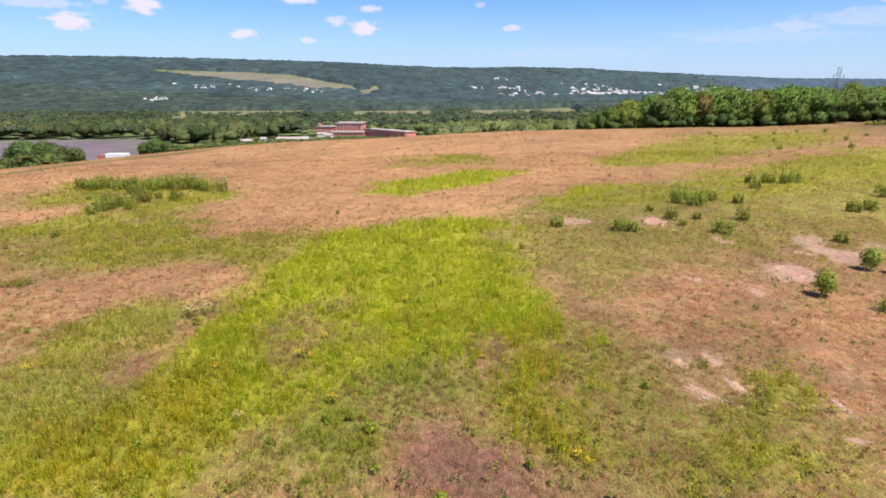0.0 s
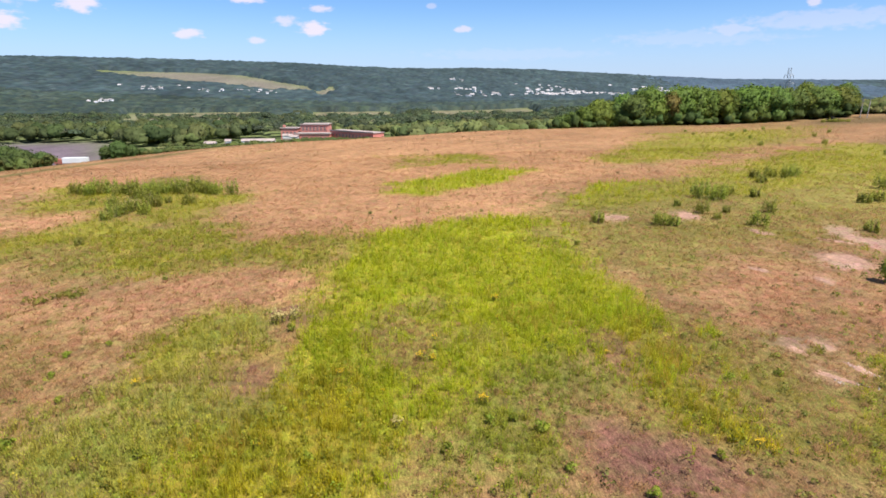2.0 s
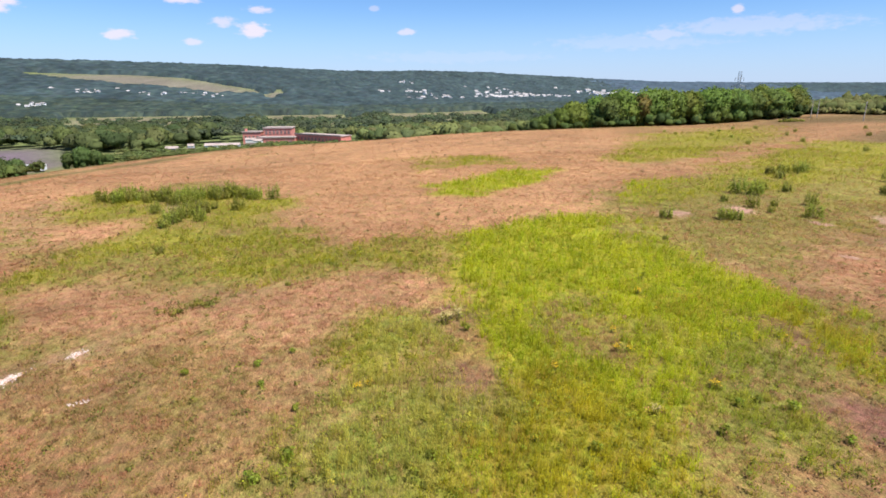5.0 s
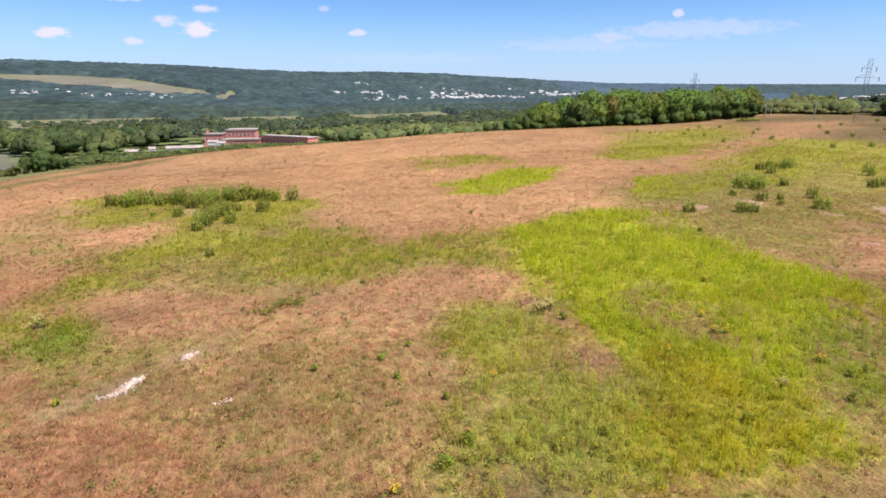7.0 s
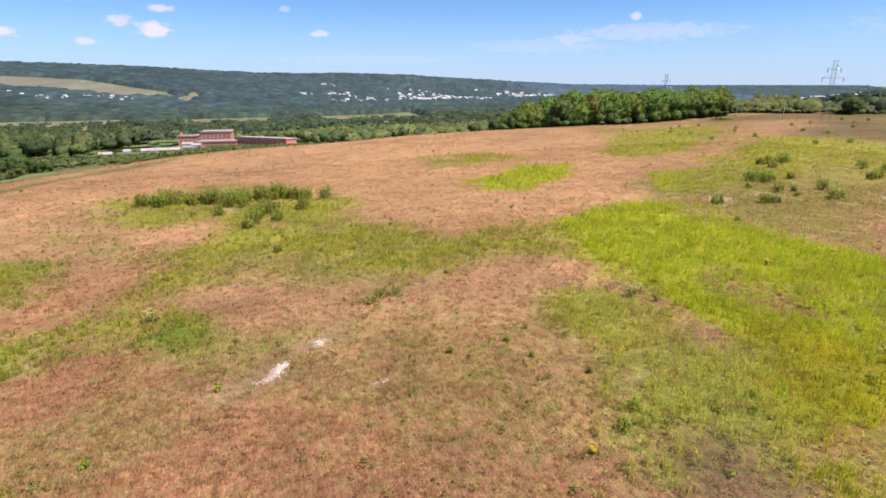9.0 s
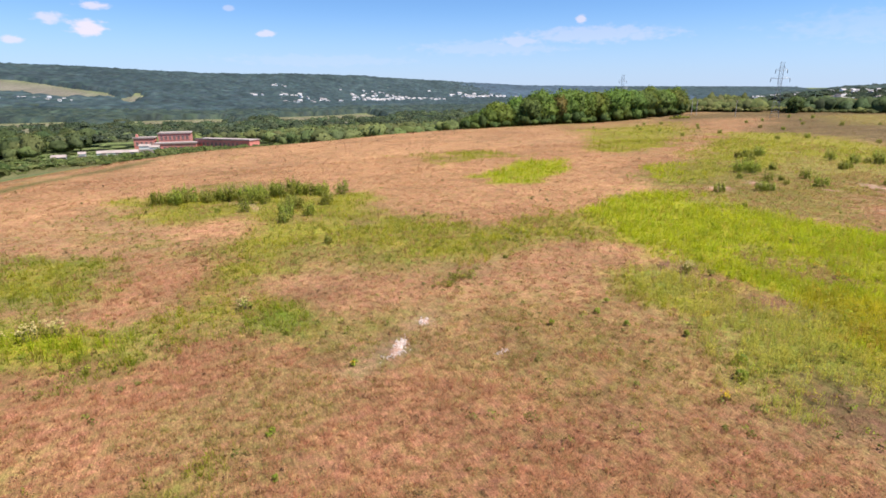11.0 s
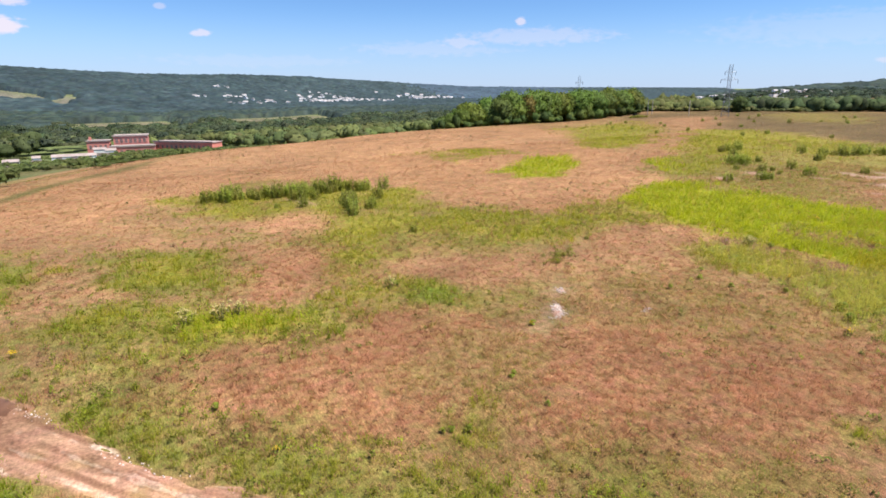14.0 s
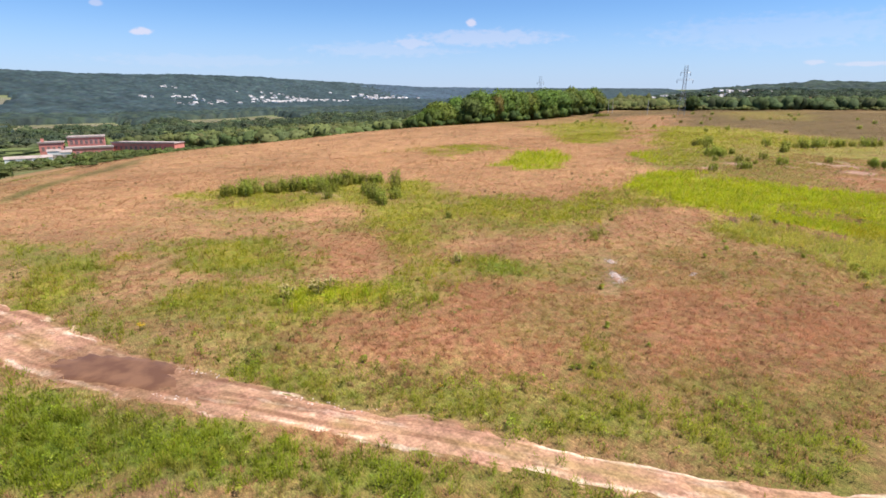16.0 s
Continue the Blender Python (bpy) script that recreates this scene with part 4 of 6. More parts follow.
for i, (x, y, long, wide, turn) in enumerate(((13.1, 27.1, 0.95, 0.40, 100), (13.1, 24.1, 1.15, 0.36, -52), (14.9, 24.6, 1.05, 0.34, -80), (15.0, 27.3, 0.95, 0.38, 105), (18.9, 22.8, 0.75, 0.2, -75), (17.9, 20.0, 0.8, 0.25, -25),
                                             (28.6, 42.0, 1.9, 1.6, -60), (22.6, 37.2, 0.5, 1.2, 10), (27.0, 51.0, 1.0, 2.0, 25), (31.5, 47.5, 2.6, 0.8, -40), (15.4, 58.6, 1.6, 0.7, 5), (23.4, 58.5, 1.3, 2.2, -15), (-42.1, 31.5, 1.35, 0.42, 56), (-39.2, 34.4, 0.6, 0.25, 56), (19.5, 40.0, 0.6, 1.2, 20))):
    bare(x, y, long, wide, turn, i * 7.3)


# ---- grasses and weeds ----
#        height, blade width, lean, blades, leaves on the stalks, colours with their shares
GROWTH = {
    "mixed": (0.15, 0.024, 1.5, 14, 0, (((0.362, 0.198, 0.101), 0.48), ((0.310, 0.198, 0.076), 0.2), ((0.345, 0.170, 0.093), 0.32))),
    "tan": (0.17, 0.024, 1.5, 14, 0, (((0.3959, 0.2168, 0.1155), 0.5), ((0.3641, 0.1783, 0.09374), 0.38), ((0.3047, 0.2093, 0.07232), 0.12))),
    "olive": (0.20, 0.027, 1.1, 12, 3, (((0.278, 0.222, 0.0416), 0.36), ((0.3222, 0.1858, 0.08789), 0.44), ((0.1867, 0.1875, 0.02896), 0.20))),
    "dull": (0.13, 0.034, 1.8, 11, 0, (((0.208, 0.128, 0.066), 0.5), ((0.165, 0.135, 0.042), 0.25), ((0.20, 0.112, 0.058), 0.25))),
    "gold": (0.52, 0.022, 0.3, 11, 10, (((0.350, 0.372, 0.0115), 0.5), ((0.275, 0.330, 0.0112), 0.35), ((0.360, 0.288, 0.0300), 0.15))),
    "fern": (0.56, 0.022, 0.28, 11, 10, (((0.3616, 0.3131, 0.01297), 0.5), ((0.2866, 0.2778, 0.01297), 0.33), ((0.3572, 0.2425, 0.03563), 0.17))),
    "lime": (0.32, 0.025, 0.55, 11, 7, (((0.2946, 0.2779, 0.02017), 0.45), ((0.2302, 0.2394, 0.01967), 0.30), ((0.3206, 0.2034, 0.07633), 0.25))),
    "plum": (0.14, 0.028, 1.4, 13, 0, (((0.255, 0.124, 0.094), 0.62), ((0.200, 0.098, 0.074), 0.26), ((0.24, 0.17, 0.06), 0.12))),
    "umber": (0.16, 0.026, 1.3, 8, 0, (((0.20, 0.118, 0.065), 0.6), ((0.165, 0.095, 0.055), 0.25), ((0.19, 0.19, 0.04), 0.15))),
    "rust": (0.17, 0.024, 1.5, 14, 0, (((0.3934, 0.2009, 0.1122), 0.5), ((0.3432, 0.1657, 0.09123), 0.36), ((0.2896, 0.2009, 0.05859), 0.14))),
    "russet": (0.20, 0.025, 1.1, 15, 0, (((0.3725, 0.1808, 0.09756), 0.5), ((0.3164, 0.144, 0.07583), 0.32), ((0.2762, 0.18, 0.05859), 0.18))),
    "path": (0.10, 0.03, 1.8, 9, 0, (((0.1523, 0.1264, 0.03348), 0.6), ((0.1289, 0.0996, 0.04352), 0.4))),
    "soil": (0.10, 0.03, 1.8, 8, 0, (((0.2988, 0.1967, 0.08789), 0.6), ((0.2201, 0.1967, 0.03767), 0.4))),
    "brush": (0.58, 0.02, 0.3, 10, 12, (((0.385, 0.345, 0.055), 0.5), ((0.325, 0.325, 0.052), 0.3), ((0.36, 0.25, 0.085), 0.2))),
    "lush": (0.40, 0.028, 0.6, 11, 10, (((0.228, 0.270, 0.01574), 0.5), ((0.185, 0.230, 0.0149), 0.25), ((0.2511, 0.2344, 0.03407), 0.25))),
    "verge": (0.32, 0.026, 0.7, 12, 8, (((0.262, 0.262, 0.026), 0.46), ((0.210, 0.244, 0.020), 0.34), ((0.320, 0.205, 0.083), 0.20))),
    "sere": (0.18, 0.025, 1.2, 13, 2, (((0.372, 0.205, 0.102), 0.46), ((0.275, 0.216, 0.054), 0.28), ((0.372, 0.182, 0.096), 0.26))),
    "trail": (0.08, 0.026, 1.8, 7, 0, (((0.279, 0.186, 0.09765), 0.7), ((0.2325, 0.186, 0.05394), 0.3))),
}


def grass_field(name, x, y, size, blades_cut, label):
    """Tufts of blades at the places given, by the cover that grows there; stalks carry leaves up their height."""
    kind = cover_at(x, y)
    gap = track_gap(x, y)
    thin_ = fractal(x, y, 3.2, 61)
    knot = value_noise(x, y, 0.62 * size, 62) + 0.5 * value_noise(x, y, 0.3 * size, 63)
    live = np.isin(kind, [KINDS.index(k) for k in GROWTH]) & ((gap > 0.68 + 0.16 * thin_) | ((gap < 0.3) & (fractal(x, y, 1.6, 53) > np.where(y < 24, -0.15, 0.25))))
    live &= ~((kind == KINDS.index("soil")) & (rng.random(len(x)) < 0.88))
    live &= (knot > -0.62) | (rng.random(len(x)) < 0.35)
    x, y, kind, thin_, knot = x[live], y[live], kind[live], thin_[live], knot[live]
    vs, cs, ns = [], [], []
    for k, (h, w, lean, blades, leaves, colours) in GROWTH.items():
        sel = np.nonzero(kind == KINDS.index(k))[0]
        n, b = len(sel), max(3, blades - blades_cut)
        if not n:
            continue
        share = np.array([c[1] for c in colours])
        # neighbours tend to be alike
        roll = np.clip(0.5 + 0.5 * fractal(x[sel], y[sel], 2.6, 70 + len(k)) + rng.normal(0, 0.17, n), 0, 0.999)
        pick = np.searchsorted(np.cumsum(share / share.sum()), roll)
        col = np.array([c[0] for c in colours])[np.clip(pick, 0, len(share) - 1)] * (1 + rng.uniform(-0.11, 0.11, (n, 1)) / size ** 2) * (1 + 0.08 * knot[sel, None] / size ** 2) * rng.uniform(0.95, 1.05, (n, 3))
        tall = h * (0.5 + 0.5 * size) * rng.uniform(0.6, 1.3, n) * (1 + 0.3 * thin_[sel]) * (1 + 0.3 * knot[sel])
        ang = rng.uniform(0, math.tau, (n, b))
        away = rng.uniform(0.1, 1.0, (n, b)) * lean * tall[:, None]
        top = tall[:, None] * rng.uniform(0.55, 1.0, (n, b))
        rad = rng.uniform(0, 0.17, (n, b)) * size
        wid = w * size ** 1.5 * rng.uniform(0.7, 1.4, (n, b)) / 2
        bx, by = x[sel, None] + np.cos(ang) * rad, y[sel, None] + np.sin(ang) * rad
        bz = height(bx.ravel(), by.ravel()).reshape(n, b) - 0.02
        turn = ang + rng.uniform(-1.2, 1.2, (n, b))
        ox, oy = -np.sin(turn) * wid, np.cos(turn) * wid
        p0 = np.stack([bx + ox, by + oy, bz], -1)
        p1 = np.stack([bx - ox, by - oy, bz], -1)
        p2 = np.stack([bx + np.cos(ang) * away, by + np.sin(ang) * away, bz + top], -1)
        vs.append(np.stack([p0, p1, p2], 2).reshape(-1, 3))
        blade_col = col[:, None, :] * rng.uniform(0.9, 1.1, (n, b, 1))
        cs.append(np.repeat(blade_col.reshape(-1, 3), 3, 0))
        tilt = np.array((0, 0, 1.0)) + rng.normal(0, 0.42 if leaves else 0.26, (n * b, 3))
        ns.append(np.repeat(tilt, 3, 0))
        m = max(0, leaves - blades_cut)
        if not m:
            continue
        ang = rng.uniform(0, math.tau, (n, m))
        up = rng.uniform(0.3, 1.0, (n, m)) * tall[:, None]
        rad = rng.uniform(0, 0.15, (n, m)) * size
        lx, ly = x[sel, None] + np.cos(ang) * rad, y[sel, None] + np.sin(ang) * rad
        lz = height(x[sel], y[sel])[:, None] + up
        reach, broad = rng.uniform(0.03, 0.09, (n, m)) * size, rng.uniform(0.012, 0.024, (n, m)) * size ** 1.3
        rise = rng.uniform(0.06, 0.15, (n, m)) * size
        ox, oy = -np.sin(ang) * broad, np.cos(ang) * broad
        p0 = np.stack([lx + ox, ly + oy, lz], -1)
        p1 = np.stack([lx - ox, ly - oy, lz + 0.3 * rise], -1)
        p2 = np.stack([lx + np.cos(ang) * reach, ly + np.sin(ang) * reach, lz + rise], -1)
        vs.append(np.stack([p0, p1, p2], 2).reshape(-1, 3))
        leaf_col = col[:, None, :] * rng.uniform(0.92, 1.1, (n, m, 1))
        cs.append(np.repeat(leaf_col.reshape(-1, 3), 3, 0))
        ns.append(np.repeat(np.array((0, 0, 1.0)) + rng.normal(0, 0.5, (n * m, 3)), 3, 0))
    v, c, nn = np.concatenate(vs), np.concatenate(cs), np.concatenate(ns)
    ob = bulk(name, v, np.arange(len(v), dtype=np.int32).reshape(-1, 3), np.clip(c, 0, 1), M_GRASS, nn / np.linalg.norm(nn, axis=1)[:, None])
    return tagged(ob, label, "grass", kind="stuff")


def strew(x0, x1, y0, y1, per_m2):
    n = int((x1 - x0) * (y1 - y0) * per_m2)
    return rng.uniform(x0, x1, n), rng.uniform(y0, y1, n)


gx_, gy_ = strew(-80, 36, 12.5, 34, 14)
ok = (gx_ < 10 + 0.8 * gy_)
grass_field("field_grass", gx_[ok], gy_[ok], 1.05, 0, "dry tan and yellow-green field grass and weeds")
gx_, gy_ = strew(-83, 48, 34, 60, 7.2)
grass_field("field_grass", gx_, gy_, 1.25, 2, "dry tan and yellow-green field grass and weeds")
gx_, gy_ = strew(-96, 85, 60, 120, 2.8)
grass_field("field_grass", gx_, gy_, 1.5, 4, "dry orange-tan and green grass on the open hilltop")
gx_, gy_ = strew(-90, 200, 115, 225, 0.75)
ok = beyond(gx_, gy_) < 14
grass_field("field_grass", gx_[ok], gy_[ok], 1.8, 5, "dry orange-tan and green grass on the open hilltop")
gx_, gy_ = strew(48, 300, 40, 225, 0.7)
ok = ((gx_ > 85) | (gy_ < 60)) & (beyond(gx_, gy_) < 14) & ~((gx_ < 200) & (gy_ > 115))
grass_field("field_grass", gx_[ok], gy_[ok], 1.8, 5, "dry brown and green grass on the far side of the hilltop")


# ---- leaves ----
def crown_cards(centres, radii, count, card, colours, low=-0.35, spread=0.55, clumps=0, lift=0.3):
    """Leaf cards on uneven shells: centres (n, 3), radii (n, 3), cards a crown; gives verts, faces, colours and normals that follow the crown."""
    n = len(centres)
    u = rng.normal(size=(n, count, 3))
    u /= np.linalg.norm(u, axis=2)[..., None]
    u[..., 2] = np.where(u[..., 2] < low, -u[..., 2], u[..., 2])
    shell = rng.uniform(0.62, 1.05, (n, count, 1))
    if clumps:
        # bunch the leaves into boughs
        b = rng.normal(size=(n, clumps, 3))
        b /= np.linalg.norm(b, axis=2)[..., None]
        b[..., 2] = np.where(b[..., 2] < low, -b[..., 2], b[..., 2])
        which = rng.integers(0, clumps, (n, count))
        hub = np.take_along_axis(b, which[..., None].repeat(3, 2), 1) * 0.68
        size = rng.uniform(0.32, 0.5, (n, clumps))
        u2 = u * np.take_along_axis(size, which, 1)[..., None]
        pos = hub + u2 * rng.uniform(0.75, 1.05, (n, count, 1))
    else:
        pos = u * shell
    p = centres[:, None] + pos * radii[:, None]
    round_ = pos / np.linalg.norm(pos, axis=2)[..., None] * 0.65 + u * 0.5 + rng.normal(0, 0.16, u.shape) + np.array((0, 0, lift))
    round_ /= np.linalg.norm(round_, axis=2)[..., None]
    nrm = u + rng.normal(0, spread, u.shape)
    nrm /= np.linalg.norm(nrm, axis=2)[..., None]
    ref = rng.normal(size=u.shape)
    s = np.cross(nrm, ref)
    s /= np.linalg.norm(s, axis=2)[..., None] + 1e-9
    t = np.cross(nrm, s)
    size = card * rng.uniform(0.6, 1.3, (n, count, 1))
    if np.ndim(card):
        size = np.asarray(card)[:, None, None] * rng.uniform(0.6, 1.3, (n, count, 1))
    t = t * np.where((np.cross(s, t) * round_).sum(2) < 0, -1.0, 1.0)[..., None]
    v = np.stack([p - s * size * 0.5, p - t * size * 0.42, p + s * size * 0.5, p + t * size * 0.42], 2).reshape(-1, 3)
    c = colours[:, None] * rng.uniform(0.88, 1.12, (n, count, 1))
    return v, np.arange(len(v), dtype=np.int32).reshape(-1, 4), np.repeat(c.reshape(-1, 3), 4, 0), np.repeat(round_.reshape(-1, 3), 4, 0)


def shades(n, base, spread=0.22):
    base = np.array(base)
    pick = base[rng.integers(0, len(base), n)]
    return np.clip(pick * rng.uniform(1 - spread, 1 + spread, (n, 1)) * rng.uniform(0.93, 1.07, (n, 3)), 0, 1)


# ---- lumpy crowns ----
def sphere_mesh(level):
    bm = bmesh.new()
    bmesh.ops.create_icosphere(bm, subdivisions=level, radius=1)
    bm.verts.index_update()
    v = np.array([q.co[:] for q in bm.verts])
    f = np.array([[q.index for q in fc.verts] for fc in bm.faces])
    bm.free()
    return v, f


def crown_shape(level, lumps, cards, card, low=-0.8, out=1.3):
    """A crown about one unit in radius: a body of many rounded boughs, open below, with ragged leaf clusters on it. Gives verts, triangles, normals and tones."""
    v, f = sphere_mesh(level)
    d = rng.normal(size=(lumps, 3))
    d /= np.linalg.norm(d, axis=1)[:, None]
    d[:, 2] = np.where(d[:, 2] < -0.5, -d[:, 2], d[:, 2])
    c = d * rng.uniform(0.42, 0.72, (lumps, 1))
    r = rng.uniform(0.27, 0.48, lumps)
    along = v @ c.T
    inside = r ** 2 - (c ** 2).sum(1) + along ** 2
    reach = np.maximum(np.where(inside > 0, along + np.sqrt(np.maximum(inside, 0)), 0).max(1), 0.55)
    seed = rng.uniform(0, 50)
    rough = np.array([noise.noise(Vector(q) * 2.3 + Vector((seed, 0, 0))) * 0.16 + noise.noise(Vector(q) * 6.0 + Vector((0, seed, 0))) * 0.13 for q in v.tolist()])
    v = v * ((reach * 0.9 + 0.02) * (1 + rough) * rng.uniform(0.93, 1.07, len(v)))[:, None]
    f = f[(v[f][:, :, 2] > low).all(1)]
    fn = np.cross(v[f[:, 1]] - v[f[:, 0]], v[f[:, 2]] - v[f[:, 0]])
    vn = np.zeros_like(v)
    for i in range(3):
        np.add.at(vn, f[:, i], fn)
    vn = vn / (np.linalg.norm(vn, axis=1)[:, None] + 1e-9) + (0, 0, 0.35)
    vn = vn / (np.linalg.norm(vn, axis=1)[:, None] + 1e-9)
    tone = rng.uniform(0.8, 1.1, len(v))
    if cards:
        pick = rng.integers(0, len(f), cards)
        w = rng.dirichlet((1, 1, 1), cards)
        p = (v[f[pick]] * w[..., None]).sum(1)
        nn = (vn[f[pick]] * w[..., None]).sum(1) + rng.normal(0, 0.6, (cards, 3)) + (0, 0, 0.15)
        nn /= np.linalg.norm(nn, axis=1)[:, None]
        face = nn + rng.normal(0, 0.8, (cards, 3))
        side = np.cross(face, rng.normal(size=(cards, 3)))
        side /= np.linalg.norm(side, axis=1)[:, None]
        other = np.cross(face / np.linalg.norm(face, axis=1)[:, None], side)
        size = card * rng.uniform(0.6, 1.3, (cards, 1))
        p = p + nn * size * rng.uniform(0.0, out, (cards, 1))
        tri = np.stack([p - side * size * 0.5, p + side * size * 0.5, p + other * size * 0.8], 1).reshape(-1, 3)
        f = np.concatenate([f, np.arange(cards * 3).reshape(-1, 3) + len(v)])
        v, vn = np.concatenate([v, tri]), np.concatenate([vn, np.repeat(nn, 3, 0)])
        tone = np.concatenate([tone, np.repeat(rng.uniform(0.6, 1.35, cards), 3)])
    return v, f, vn, tone


def crowns(shapes, centres, radii, colours):
    """Copies of the shapes, each turned, sized and coloured: arrays for one mesh."""
    vs, fs, ns, cs, base = [], [], [], [], 0
    which = rng.integers(0, len(shapes), len(centres))
    for k, (v, f, vn, tone) in enumerate(shapes):
        sel = np.nonzero(which == k)[0]
        if not len(sel):
            continue
        a = rng.uniform(0, math.tau, len(sel))
        ca, sa = np.cos(a)[:, None], np.sin(a)[:, None]
        p = np.stack([v[None, :, 0] * ca - v[None, :, 1] * sa, v[None, :, 0] * sa + v[None, :, 1] * ca, np.broadcast_to(v[None, :, 2], (len(sel), len(v)))], -1)
        q = np.stack([vn[None, :, 0] * ca - vn[None, :, 1] * sa, vn[None, :, 0] * sa + vn[None, :, 1] * ca, np.broadcast_to(vn[None, :, 2], (len(sel), len(v)))], -1)
        q = q / radii[sel, None]
        q /= np.linalg.norm(q, axis=2)[..., None]
        vs.append((centres[sel, None] + p * radii[sel, None]).reshape(-1, 3))
        ns.append(q.reshape(-1, 3))
        cs.append((colours[sel, None] * tone[None, :, None]).reshape(-1, 3))
        fs.append((f[None] + (base + len(v) * np.arange(len(sel)))[:, None, None]).reshape(-1, 3))
        base += len(v) * len(sel)
    return np.concatenate(vs), np.concatenate(fs), np.clip(np.concatenate(cs), 0, 1), np.concatenate(ns)


# ---- trees at the edge of the field ----
def make_tree(tall, wide, colour, foot=0.08):
    tree = empty_at("tree", (0, 0, -60))
    bm = bmesh.new()
    pts = [Vector((0, 0, -0.5))]
    for i in range(1, 6):
        pts.append(Vector((rng.normal(0, 0.16) * i / 2, rng.normal(0, 0.16) * i / 2, tall * 0.8 * i / 5)))
    for i in range(5):
        beam(bm, pts[i], pts[i + 1], 0.26 * (1 - i * 0.17), 0.26 * (1 - (i + 1) * 0.17), 7)
    for i in range(11):
        a = i * 2.4 + rng.uniform(0, 0.6)
        k = 1 + i % 4
        start = pts[k]
        end = start + Vector((math.cos(a) * wide * 0.38, math.sin(a) * wide * 0.38, tall * rng.uniform(0.06, 0.16)))
        beam(bm, start, end, 0.09, 0.03, 5)
    part("trunk", bm, M_BARK, tree, "grey-brown branching trunk")
    # one tall crown and a skirt of lower boughs round it
    spots_ = [((0, 0, tall * 0.58), (wide * 0.5, wide * 0.5, tall * 0.43), crown_shape(3, 40, 1300, 0.135, -0.9, 1.7))]
    for i in range(10):
        a = i * 2.5 + rng.uniform(0, 0.8)
        spots_.append(((math.cos(a) * wide * 0.3, math.sin(a) * wide * 0.3, tall * rng.uniform(foot + 0.06, 0.5)), (wide * rng.uniform(0.15, 0.24), wide * rng.uniform(0.15, 0.24), tall * rng.uniform(0.2, 0.3)), crown_shape(2, 12, 180, 0.23, -0.9)))
    arrays = [crowns([shape], np.array([centre]), np.array([radii]), shades(1, [colour], 0.1)) for centre, radii, shape in spots_]
    start = np.cumsum([0] + [len(a[0]) for a in arrays])
    v, c, nn = (np.concatenate([a[i] for a in arrays]) for i in (0, 2, 3))
    f = np.concatenate([a[1] + start[i] for i, a in enumerate(arrays)])
    crown = bulk("crown", v, f, c, M_TREE, nn)
    crown.parent = tree
    return tree


TREE_GREENS = ((0.134, 0.186, 0.036), (0.116, 0.168, 0.038), (0.160, 0.210, 0.038), (0.104, 0.152, 0.036), (0.126, 0.178, 0.041))
models = [make_tree(t, w, c) for (t, w), c in zip(((15.6, 13), (13.4, 12), (16.0, 14), (13, 11), (14.8, 12.5)), TREE_GREENS)]
models.append(make_tree(15, 9, (0.21, 0.19, 0.05)))
models.append(make_tree(14, 11, (0.085, 0.13, 0.036)))
spots = []
for row in range(3):
    for i in range(33 if row < 2 else 11):
        f = (i * (1 if row < 2 else 3) + rng.uniform(-0.3, 0.3)) / 32
        x = 60 + 128 * f + row * 4 + rng.uniform(-1.5, 1.5)
        y = 232 + row * 8.5 + rng.uniform(-2, 2) - 9 * math.exp(-((f - 0.38) / 0.3) ** 2) + 3 * f
        spots.append((x, y, row))
for k, (x, y, row) in enumerate(spots):
    base = models[5] if k in (11, 50) else models[int(rng.integers(0, 5))]
    f = (x - 60) / 128
    size = rng.uniform(0.86, 1.08) * (0.5 + 0.42 * min(1, max(0, f) * 4)) * (0.92 if f > 0.8 else 1.0)
    tree = copy_thing(base, Matrix.LocRotScale(on_ground(x, y, -0.2), Euler((0, 0, rng.uniform(0, 6.28))), None))
    tree.scale = (size * rng.uniform(0.95, 1.4), size * rng.uniform(0.95, 1.3), size * rng.uniform(0.9, 1.12))
    tagged(tree, "tall leafy green broadleaf tree at the edge of the field" if base is not models[5] else "tall tree with rust-tinged leaves at the edge of the field", "tree", group="trees along the field edge")
# a dark tree standing alone beyond the pylon
tree = copy_thing(models[6], Matrix.LocRotScale(on_ground(243, 208, -0.2), None, None))
tree.scale = (0.85, 0.85, 0.62)
tagged(tree, "dark green round-headed tree standing alone in pale scrub", "tree")
# trees standing below the field by the lot
for x, y, size in ((-124, 239, 0.56), (-120, 241, 0.42), (-128, 238, 0.45), (-116, 243, 0.3), (-127, 166, 0.58), (-121, 160, 0.62), (-116, 161, 0.56), (-110, 158, 0.45), (-133, 172, 0.55), (-105, 158, 0.36)):
    tree = copy_thing(models[6], Matrix.LocRotScale(on_ground(x, y, -0.2), Euler((0, 0, rng.uniform(0, 6.28))), None))
    tree.scale = (size * 1.25, size * 1.25, size)
    tagged(tree, "bushy dark green tree on the slope below the field", "tree", group="trees below the field")
for m in models:
    for o in list(m.children_recursive) + [m]:
        bpy.data.objects.remove(o)

